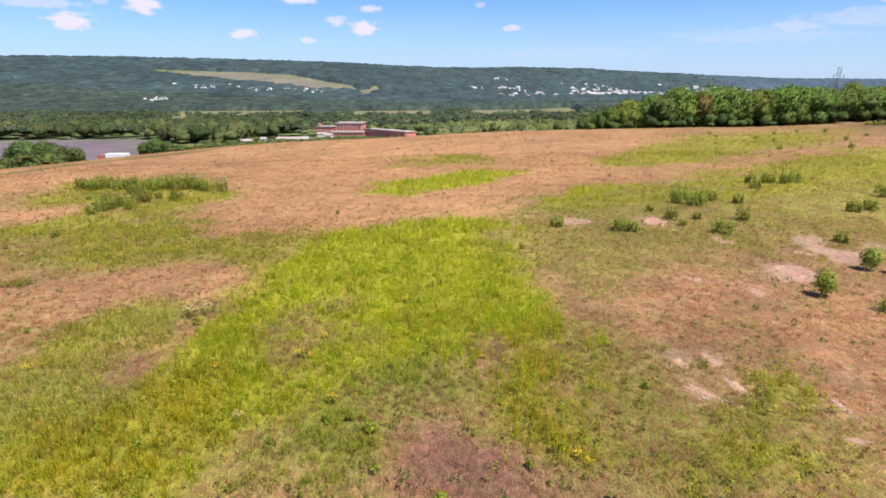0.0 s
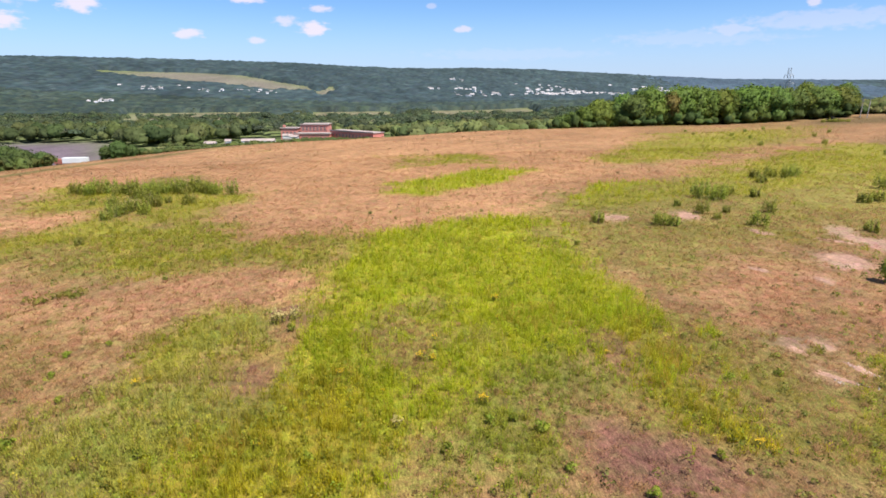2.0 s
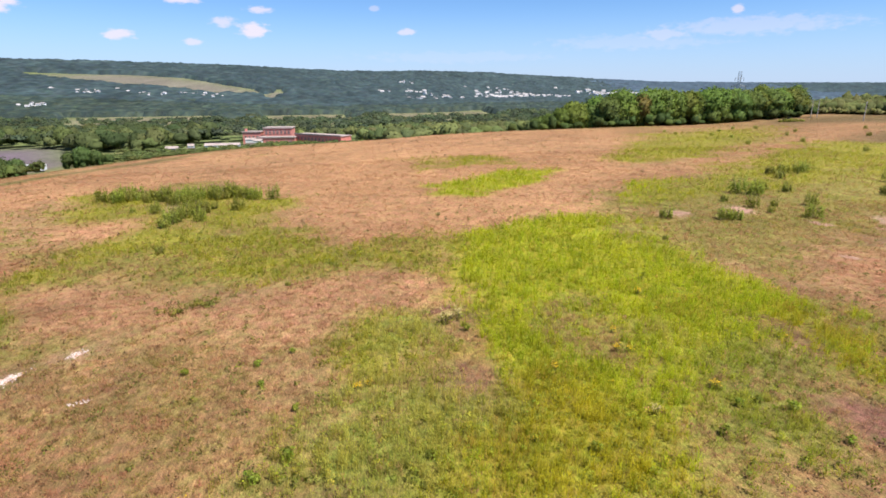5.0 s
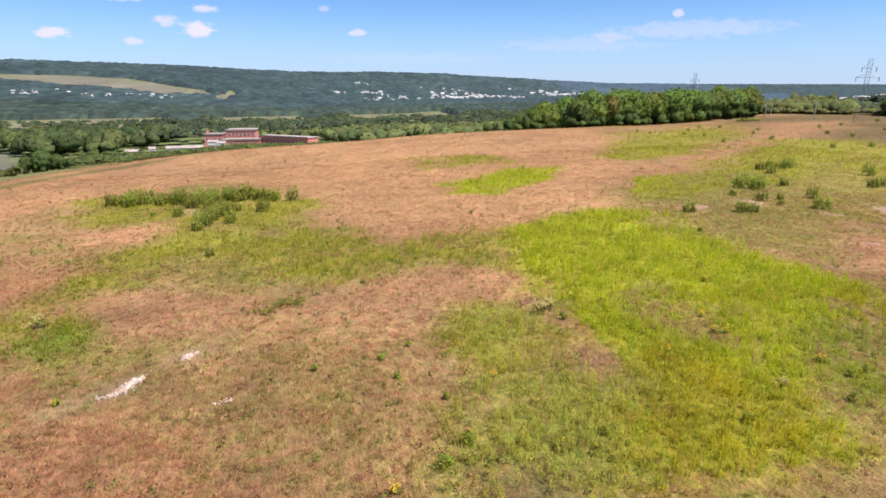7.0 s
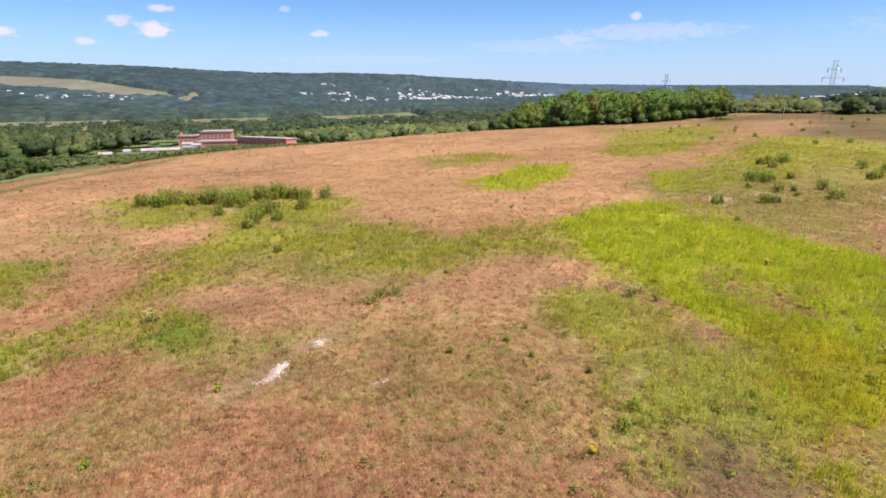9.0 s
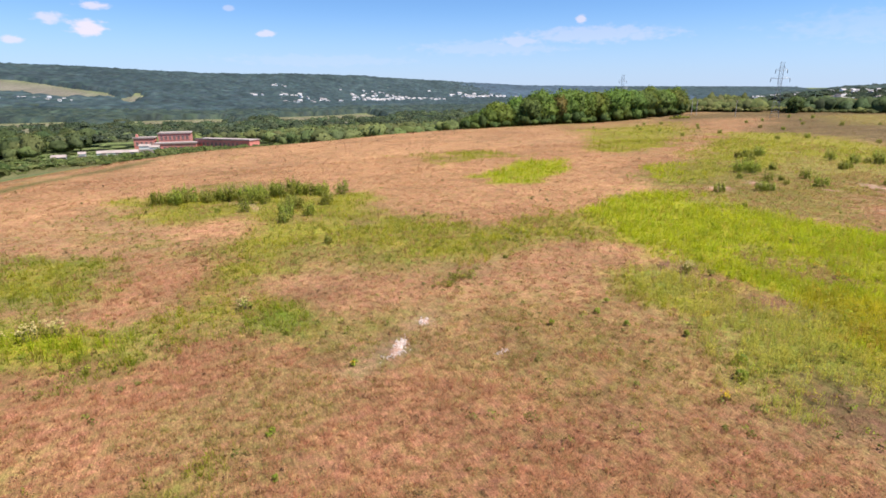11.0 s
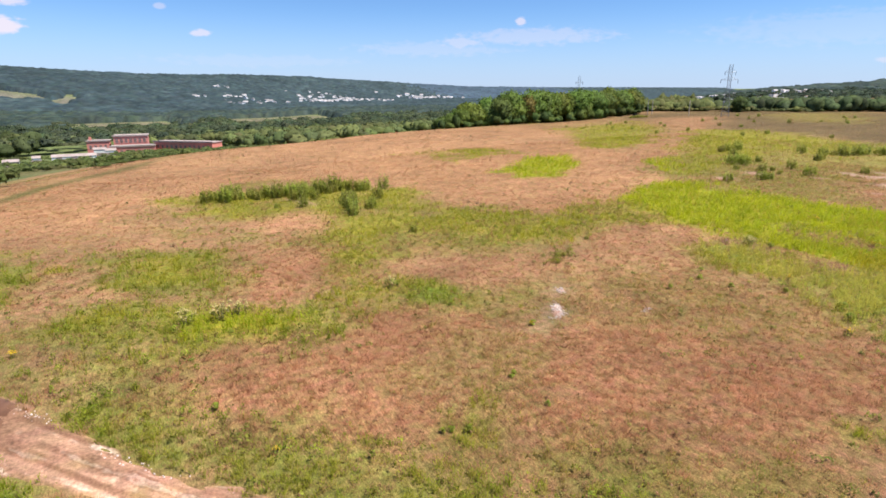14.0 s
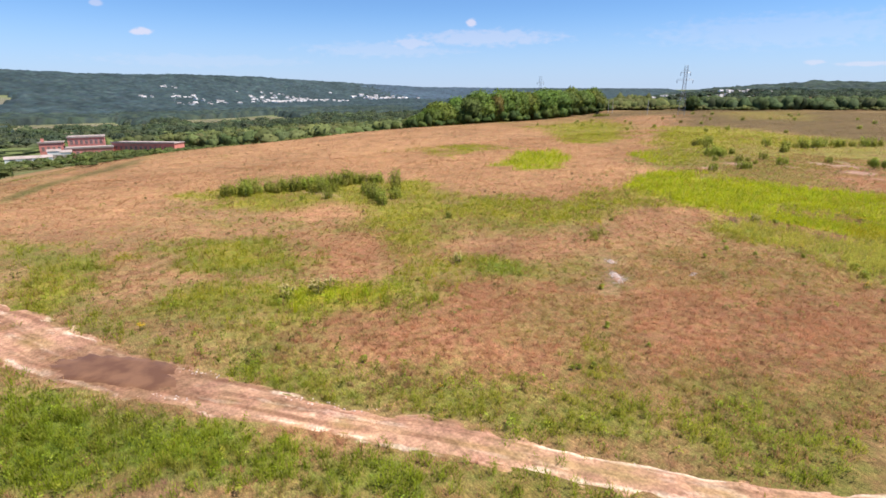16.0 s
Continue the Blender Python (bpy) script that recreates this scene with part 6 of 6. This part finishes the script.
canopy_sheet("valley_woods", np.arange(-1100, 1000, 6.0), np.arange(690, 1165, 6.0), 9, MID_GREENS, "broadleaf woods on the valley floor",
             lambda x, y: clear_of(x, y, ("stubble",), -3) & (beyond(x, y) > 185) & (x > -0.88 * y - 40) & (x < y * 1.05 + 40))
# big trees behind the lot
x, y = strew(-420, -100, 335, 470, 0.011)
ok = clear_of(x, y, ("lot", "meadow"), -6) & (y > 300 - 0.5 * (x + 160)) & (x < -118 - np.clip(400 - y, 0, 99) * 0.25)
woods("lot_trees", x[ok], y[ok], 12.5, 12.0, ((0.120, 0.140, 0.050), (0.134, 0.150, 0.054), (0.100, 0.124, 0.048), (0.080, 0.110, 0.042)), "tall pale green trees behind the lot", 2, 18, 220, 0.17, -0.85)
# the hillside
canopy_sheet("hill_woods", np.arange(-1900, 2300, 8.5), np.arange(1100, 2700, 8.5), 11, FAR_HAZE_GREENS, "dense broadleaf forest on the far ridge",
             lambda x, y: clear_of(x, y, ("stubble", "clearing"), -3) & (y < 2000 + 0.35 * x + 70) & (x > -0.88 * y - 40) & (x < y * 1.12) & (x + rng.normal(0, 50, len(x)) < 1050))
# ridge beyond x of about 1050: its colour carries painted aerial haze
canopy_sheet("backdrop", np.arange(640, 2300, 12.0), np.arange(1500, 2900, 12.0), 8, HAZY_GREENS, "distant wooded ridge, tinted blue for haze",
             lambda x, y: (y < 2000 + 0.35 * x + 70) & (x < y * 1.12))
# the wooded rise to the east
x, y = strew(330, 820, -60, 640, 0.0085)
ok = (np.hypot(x, y) > 410) & (x > 0.5 * y)
woods("hill_woods", x[ok], y[ok], 8, 13, ((0.064, 0.090, 0.058), (0.076, 0.102, 0.060), (0.052, 0.076, 0.053)), "dense broadleaf forest on a nearby rise", 2, 11, 50, 0.24, 0.05)
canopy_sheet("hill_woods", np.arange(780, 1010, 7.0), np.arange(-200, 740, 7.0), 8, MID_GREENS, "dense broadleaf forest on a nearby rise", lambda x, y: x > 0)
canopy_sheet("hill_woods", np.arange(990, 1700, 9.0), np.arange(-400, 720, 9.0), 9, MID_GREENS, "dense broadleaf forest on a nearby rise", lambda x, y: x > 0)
canopy_sheet("hill_woods", np.arange(280, 4100, 17.0), np.arange(710, 3500, 17.0), 10, FAR_HAZE_GREENS, "distant woods beyond the nearby rise",
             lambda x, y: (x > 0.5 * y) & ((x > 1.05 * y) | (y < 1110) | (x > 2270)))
# haze is in the colour of these hills as well
canopy_sheet("hill_woods", np.arange(300, 4300, 22.0), np.arange(2300, 4600, 22.0), 11, HAZY_GREENS, "distant wooded hills, tinted blue for haze", lambda x, y: y > 2000 + 0.35 * x + 40)
# scrub along the far edge of the field
SCRUB_GREENS = ((0.165, 0.182, 0.062), (0.178, 0.188, 0.066), (0.145, 0.172, 0.055))
x, y = strew(190, 420, 90, 330, 0.12)
line = (x - 235) * 0.62 + (y - 225) * 0.78
ok = (line > 3 + 4 * fractal(x, y, 40, 83)) & (line < 17) & (x < 244 + 8 * fractal(x, y, 30, 88))
woods("edge_scrub", x[ok], y[ok], 9.5, 9.5, SCRUB_GREENS, "pale green scrub along the far edge of the field", 2, 20, 120, 0.11, -0.95, 0.2)
x, y = strew(190, 420, 90, 330, 0.04)
line = (x - 235) * 0.62 + (y - 225) * 0.78
ok = (line > 16) & (line < 45) & (x < 244 + 8 * fractal(x, y, 30, 88))
woods("edge_scrub", x[ok], y[ok], 13.0, 8.5, SCRUB_GREENS, "pale green scrub along the far edge of the field", 2, 20, 170, 0.13, -0.95, 0.22)
x, y = strew(190, 420, 60, 330, 0.2)
line = (x - 235) * 0.62 + (y - 225) * 0.78
ok = (line > -5 + 5 * fractal(x, y, 40, 83)) & (line < 7) & (x < 258 + 20 * fractal(x, y, 20, 90))
woods("edge_scrub", x[ok], y[ok], 3.6, 5.0, ((0.20, 0.20, 0.072), (0.18, 0.19, 0.06)), "low pale green scrub at the edge of the field", 1, 8, 44, 0.26, -0.3, 0.15)
x, y = strew(236, 470, 60, 235, 0.034)
line = (x - 235) * 0.62 + (y - 225) * 0.78
ok = (line > 3 + 5 * fractal(x, y, 40, 83)) & (line < 45) & (x > 244 + 8 * fractal(x, y, 30, 88))
woods("edge_woods", x[ok], y[ok], 10.0, 9.0, ((0.098, 0.132, 0.052), (0.112, 0.145, 0.056), (0.084, 0.116, 0.050)), "dark green trees along the far edge of the field", 2, 16, 90, 0.16, -0.95, 0.2)
x, y = strew(250, 470, 60, 225, 0.12)
line = (x - 235) * 0.62 + (y - 225) * 0.78
ok = (line > -4 + 5 * fractal(x, y, 40, 83)) & (line < 5) & (fractal(x, y, 16, 94) > -0.2)
woods("edge_bushes", x[ok], y[ok], 2.6, 4.5, ((0.105, 0.13, 0.044), (0.13, 0.145, 0.05)), "low green bushes at the edge of the field", 1, 8, 44, 0.26, -0.3, 0.15)
# undergrowth along the foot of the trees
f_ = rng.uniform(0, 1, 60)
x, y = 44 + 146 * f_ + rng.normal(0, 2, 60), 226 + rng.normal(0, 1.6, 60) - 9 * np.exp(-((f_ - 0.4) / 0.3) ** 2) + 3 * f_
woods("edge_bushes", x, y, rng.uniform(2.5, 7.0, 60), 4.5, ((0.080, 0.115, 0.03), (0.066, 0.100, 0.028), (0.10, 0.130, 0.033)), "green undergrowth along the foot of the trees", 2, 16, 160, 0.2, -0.9)
# bushes on the slope below the crest
x, y = strew(-260, 60, 95, 330, 0.04)
s = beyond(x, y)
ok = (s > 30 + 10 * fractal(x, y, 25, 84)) & (s < 120) & sight_gap(x, y) & lot_view(x, y) & clear_of(x, y, ("lot", "meadow"), -1) & (fractal(x, y, 22, 85) > -0.15) & (keep_mill(x, y) | ((s > 46) & (y < 315) & (y > 190)))
woods("slope_bushes", x[ok], y[ok], 3.2, 4.8, ((0.15, 0.182, 0.055), (0.132, 0.166, 0.052), (0.168, 0.19, 0.06)), "green bushes on the slope below the field", 1, 8, 44, 0.34, -0.3)

x, y = strew(-175, -60, 180, 320, 0.028)
ok = sight_gap(x, y) & ~clear_of(x, y, ("meadow",), 3) & clear_of(x, y, ("lot",), -2) & (fractal(x, y, 18, 87) > -0.35)
woods("slope_bushes", x[ok], y[ok], 1.5, 3.4, ((0.18, 0.195, 0.065), (0.155, 0.185, 0.055), (0.20, 0.19, 0.08)), "low olive brush on rough ground beside the lot", 1, 8, 44, 0.34, -0.3)

x, y = strew(-150, -8, 240, 372, 0.05)
ok = (fractal(x, y, 14, 89) > -0.35) & (beyond(x, y) > 45) & ~((abs(x + 98) < 26) & (y > 326) & (y < 352)) & ~((x < -50) & (y > 366)) & (y < 374 - 0.8 * np.maximum(x + 50, 0)) & clear_of(x, y, ("lot",), -2)
woods("slope_bushes", x[ok], y[ok], 3.0, 5.0, ((0.145, 0.175, 0.06), (0.16, 0.186, 0.062), (0.126, 0.16, 0.055)), "green bushes in front of the white sheds", 1, 8, 44, 0.34, -0.3)


# bushes crowding the western rim of the field
x, y = strew(-112, -58, 96, 178, 0.16)
s = beyond(x, y)
ok = (s > 3 + 2 * fractal(x, y, 12, 97)) & (s < 13) & sight_gap(x, y)
x, y = x[ok], y[ok]
woods("slope_bushes", x, y, (0.6 + 2.2 * step01(-60, -84, x)) * (1 - 0.4 * step01(125, 150, y)), 3.0, ((0.13, 0.16, 0.046), (0.11, 0.14, 0.042), (0.15, 0.17, 0.05)), "green bushes crowding the rim of the field", 1, 8, 60, 0.3, -0.4)


# ---- the brick mill ----
def block(parent, name, x0, y0, z0, x1, y1, z1, mat, label=""):
    bm = box(bmesh.new(), x0, y0, z0, x1, y1, z1)
    return part(name, bm, mat, parent, label)


def windows(parent, x0, x1, y, z, count, w, h):
    """A row of windows set 8 cm into the wall, each with its frame."""
    for i in range(count):
        cx = x0 + (i + 0.5) * (x1 - x0) / count
        bm = bmesh.new()
        for a, b_, c, d in ((-w / 2, -w / 2 + 0.12, 0, h), (w / 2 - 0.12, w / 2, 0, h), (-w / 2, w / 2, h - 0.12, h), (-w / 2, w / 2, 0, 0.12), (-0.05, 0.05, 0, h)):
            box(bm, cx + a, y - 0.1, z + c, cx + b_, y + 0.02, z + d)
        win = part("window", bm, M_ROOF, parent)
        part("pane", box(bmesh.new(), cx - w / 2 + 0.05, y - 0.03, z + 0.05, cx + w / 2 - 0.05, y + 0.03, z + h - 0.05), M_DUSTY, win)


def coped_roof(parent, x0, y0, x1, y1, z, mat=None):
    bm = box(bmesh.new(), x0 - 0.4, y0 - 0.4, z, x1 + 0.4, y1 + 0.4, z + 0.35, 0.05)
    box(bm, x0 - 0.4, y0 - 0.4, z + 0.35, x1 + 0.4, y0, z + 0.75)
    return part("roof", bm, mat or M_ROOF, parent, "flat grey roof with a low parapet")


def building(x, y, turn, label):
    ob = empty_at("mill_building", on_ground(x, y), turn, 1.15)
    return tagged(ob, label, "building", group="old mill buildings")


mill = building(-66.0, 394.2, -4, "tall red brick mill block with rows of windows")
block(mill, "wall", -8.5, 0, -4, 7.5, 14, 9.4, M_BRICK)
coped_roof(mill, -8.5, 0, 7.5, 14, 9.4)
for z in (1.2, 6.2):
    windows(mill, -8, 7, 0, z, 7, 1.3, 2.2)
wing = building(-54.5, 386.5, -40, "long low red brick mill wing with grey roof")
block(wing, "wall", 0, 0, -4, 34, 9, 5.9, M_BRICK)
coped_roof(wing, 0, 0, 34, 9, 5.9)
windows(wing, 1, 33, 0, 2.8, 12, 1.3, 1.7)
front = building(-68.2, 378.2, -4, "low red brick annex in front of the mill")
block(front, "wall", -8, 0, -4, 12, 10, 4.2, M_BRICK)
coped_roof(front, -8, 0, 12, 10, 4.2)
windows(front, -7, 11, 0, 1.0, 7, 1.3, 1.8)
left = building(-84.0, 396.0, -4, "small red brick mill house with a chimney stub")
block(left, "wall", -5, 0, -4, 5, 10, 7.4, M_BRICK)
coped_roof(left, -5, 0, 5, 10, 7.4)
windows(left, -4.5, 4.5, 0, 3.6, 4, 1.2, 2.0)
bm = box(bmesh.new(), -4.2, 3, 7.4, -3.0, 4.2, 9.4, 0.06)
part("chimney", bm, M_BRICK, left)


def shed(x, y, turn, long, deep, tall, label):
    ob = empty_at("shed", on_ground(x, y), turn)
    block(ob, "wall", -long / 2, 0, -2, long / 2, deep, tall, M_WHITE)
    bm = bmesh.new()
    prism = [(-long / 2 - 0.3, -0.3, tall), (long / 2 + 0.3, -0.3, tall), (long / 2 + 0.3, deep + 0.3, tall), (-long / 2 - 0.3, deep + 0.3, tall), (-long / 2 - 0.3, deep / 2, tall + 1.1), (long / 2 + 0.3, deep / 2, tall + 1.1)]
    v = [bm.verts.new(p) for p in prism]
    for face in ((0, 1, 5, 4), (2, 3, 4, 5), (0, 4, 3), (1, 2, 5), (3, 2, 1, 0)):
        bm.faces.new([v[i] for i in face])
    part("roof", bm, M_ROOF, ob)
    for i in range(3):
        cx = -long / 2 + (i + 0.5) * long / 3
        part("door", box(bmesh.new(), cx - 1.2, -0.06, 0, cx + 1.2, 0.02, 2.3), M_ROOF, ob)
    return tagged(ob, label, "shed", group="white sheds by the mill")


shed(-92.5, 341, 2, 19, 6, 2.3, "long low white shed with a grey roof")
shed(-117, 330, 2, 6, 4, 2.5, "low white shed with a grey roof")
shed(-77.4, 373.6, -4, 5, 5.5, 3.4, "small white lean-to shed beside brick walls")
shed(-83.0, 382, -4, 6, 4.5, 4.2, "white rendered lean-to in front of brick walls")
shed(-107, 331, 4, 3, 3, 3.2, "small white shed among bushes")

# ---- lorry in the lot ----
lorry = tagged(empty_at("lorry", on_ground(-149.5, 254), 4, 1.15), "parked lorry with a white box body and rusty red cab", "lorry")
bm = box(bmesh.new(), -4.5, -1.25, 0.9, 4.0, 1.25, 2.9, 0.08)
part("box_body", bm, M_WHITE, lorry)
bm = box(bmesh.new(), -7.4, -1.15, 0.6, -4.7, 1.15, 2.5, 0.2)
cab = part("cab", bm, M_RED_PAINT, lorry)
part("windscreen", box(bmesh.new(), -7.46, -0.95, 1.6, -7.3, 0.95, 2.3), M_GLASS, cab)
for wx in (-6.3, 1.2, 2.6):
    for wy in (-1.05, 1.05):
        part("wheel", beam(bmesh.new(), (wx, wy - 0.15, 0.48), (wx, wy + 0.15, 0.48), 0.48, 0.48, 16), M_TYRE, lorry)

# ---- pickup parked at the end of the field ----
pickup = tagged(empty_at("pickup_truck", on_ground(167.3, 215.3), 20), "dark pickup truck parked at the far edge of the field", "car")
bm = box(bmesh.new(), -2.6, -0.95, 0.45, 2.6, 0.95, 1.05, 0.12)
box(bm, 0.6, -0.9, 1.0, 2.55, -0.82, 1.25)
box(bm, 0.6, 0.82, 1.0, 2.55, 0.9, 1.25)
part("body", bm, M_DARK_PAINT, pickup)
bm = box(bmesh.new(), -1.2, -0.82, 1.0, 0.6, 0.82, 1.75, 0.18)
cabin = part("cabin", bm, M_DARK_PAINT, pickup)
part("window", box(bmesh.new(), -0.9, -0.85, 1.2, 0.35, 0.85, 1.58), M_GLASS, cabin)
part("windscreen", box(bmesh.new(), -1.24, -0.65, 1.2, -1.15, 0.65, 1.6), M_GLASS, cabin)
for wx in (-1.65, 1.6):
    for wy in (-0.85, 0.85):
        part("wheel", beam(bmesh.new(), (wx, wy - 0.12, 0.38), (wx, wy + 0.12, 0.38), 0.38, 0.38, 16), M_TYRE, pickup)


# ---- lattice pylons and poles ----
def pylon(x, y, tall, turn, label):
    ob = empty_at("pylon", on_ground(x, y), turn)
    wide = tall * 0.07

    def half(z):
        f = z / tall
        return wide * (1 - f / 0.62) + 0.75 * f / 0.62 if f < 0.62 else 0.75
    levels = [0, 0.11, 0.21, 0.3, 0.38, 0.45, 0.52, 0.57, 0.62, 0.66, 0.72, 0.79, 0.85, 0.92, 1.0]
    for sx in (-1, 1):
        for sy in (-1, 1):
            bm = bmesh.new()
            for p, q in zip(levels, levels[1:]):
                a_, b_ = half(p * tall), half(q * tall)
                beam(bm, (sx * a_, sy * a_, p * tall), (sx * b_, sy * b_, q * tall), 0.06, 0.05, 4)
            part("leg", bm, M_STEEL, ob)
    for face in range(4):
        bm = bmesh.new()
        for p, q in zip(levels, levels[1:]):
            a_, b_ = half(p * tall), half(q * tall)
            m = Matrix.Rotation(face * math.pi / 2, 4, "Z")
            beam(bm, m @ Vector((-a_, a_, p * tall)), m @ Vector((b_, b_, q * tall)), 0.026, 0.026, 4)
            beam(bm, m @ Vector((a_, a_, p * tall)), m @ Vector((-b_, b_, q * tall)), 0.026, 0.026, 4)
            beam(bm, m @ Vector((-b_, b_, q * tall)), m @ Vector((b_, b_, q * tall)), 0.026, 0.026, 4)
        part("bracing", bm, M_STEEL, ob)
    for f, reach in ((0.71, 3.7), (0.86, 2.3)):
        z = f * tall
        bm = bmesh.new()
        for sx in (-1, 1):
            for sy in (-0.75, 0.75):
                beam(bm, (sx * 0.75, sy, z), (sx * reach, 0, z + 0.2), 0.08, 0.07, 4)
                beam(bm, (sx * 0.75, sy, z + 1.3), (sx * reach, 0, z + 0.2), 0.035, 0.035, 4)
        beam(bm, (-0.9, 0, z), (0.9, 0, z), 0.06, 0.06, 4)
        arm = part("crossarm", bm, M_STEEL, ob)
        for sx in (-1, 1):
            part("insulator", beam(bmesh.new(), (sx * reach, 0, z + 0.2), (sx * reach, 0, z - 1.4), 0.13, 0.13, 6), M_GLASS, arm)
    return tagged(ob, label, "pylon", group="power line pylons")


pylon(189.4, 179.6, 24.3, -52, "grey steel lattice pylon standing beside the field")
pylon(213, 309.4, 29.8, -44, "grey steel lattice pylon rising behind trees")


def utility_pole(x, y, tall, label, arm=True):
    ob = empty_at("utility_pole", on_ground(x, y), 30)
    part("shaft", beam(bmesh.new(), (0, 0, -0.3), (0, 0, tall), 0.2, 0.14, 10), M_POLE, ob)
    if arm:
        part("crossarm", box(bmesh.new(), -1.1, -0.06, tall - 0.8, 1.1, 0.06, tall - 0.65), M_POLE, ob)
    return tagged(ob, label, "utility pole", group="utility poles")


utility_pole(187.6, 225.3, 7.6, "short weathered wooden pole standing in a pair", False)
utility_pole(189.6, 223.9, 7.6, "short weathered wooden pole standing in a pair", False)
utility_pole(188.5, 199.3, 7.8, "weathered wooden utility pole at the field edge")


# ---- houses on the far slopes ----
house_model = empty_at("house", (0, 0, -90))
block(house_model, "wall", -5, -4, -26, 5, 4, 5.5, M_SIDING)
bm = bmesh.new()
v = [bm.verts.new(p) for p in ((-5.4, -4.4, 5.4), (5.4, -4.4, 5.4), (5.4, 4.4, 5.4), (-5.4, 4.4, 5.4), (-5.4, 0, 8.6), (5.4, 0, 8.6))]
for face in ((0, 1, 5, 4), (2, 3, 4, 5), (0, 4, 3), (1, 2, 5), (3, 2, 1, 0)):
    bm.faces.new([v[i] for i in face])
part("roof", bm, M_SHINGLE, house_model)
for i in (-3, 0, 3):
    part("window", box(bmesh.new(), i - 0.6, -4.06, 2.6, i + 0.6, -3.98, 4.2), M_GLASS, house_model)


def hamlet(x, y, count, spread_x, spread_y, size=1.0, lift=6.5):
    for _ in range(count):
        hx, hy = x + rng.normal(0, spread_x), y + rng.normal(0, spread_y)
        h = copy_thing(house_model, Matrix.LocRotScale(on_ground(hx, hy, lift), Euler((0, 0, rng.choice([0.0, 1.57]) + rng.normal(0, 0.3))), None))
        k = size * rng.uniform(0.65, 1.05)
        h.scale = (k * 1.2, k, k)
        tagged(h, "small pale house with a gabled roof among woods", "house", group="houses on the far slopes")


hamlet(-452, 1225, 12, 48, 20, 0.55, 6.5)
hamlet(-500, 1205, 8, 24, 20, 0.55, 6.5)
hamlet(-500, 985, 9, 31, 16, 0.55, 6.5)
hamlet(-283, 1221, 9, 42, 20, 0.55, 6.5)
hamlet(-358, 1208, 6, 30, 18, 0.55, 6.5)
hamlet(420, 1630, 50, 34, 75, 0.75, 7)
hamlet(520, 1710, 64, 48, 85, 0.75, 7)
hamlet(600, 1720, 36, 45, 75, 0.75, 7)
hamlet(255, 1470, 10, 22, 25, 0.85)
hamlet(180, 1370, 7, 22, 14, 0.85)
hamlet(167, 1530, 8, 22, 25, 0.85)
hamlet(165, 1750, 5, 22, 10, 0.85)
hamlet(85, 1460, 6, 30, 18, 0.85)
hamlet(930, 1910, 46, 60, 40, 1.1)
hamlet(440, 372, 36, 38, 20, 0.32, 6.6)
hamlet(480, 322, 34, 38, 20, 0.32, 5.4)
for o in list(house_model.children_recursive) + [house_model]:
    bpy.data.objects.remove(o)
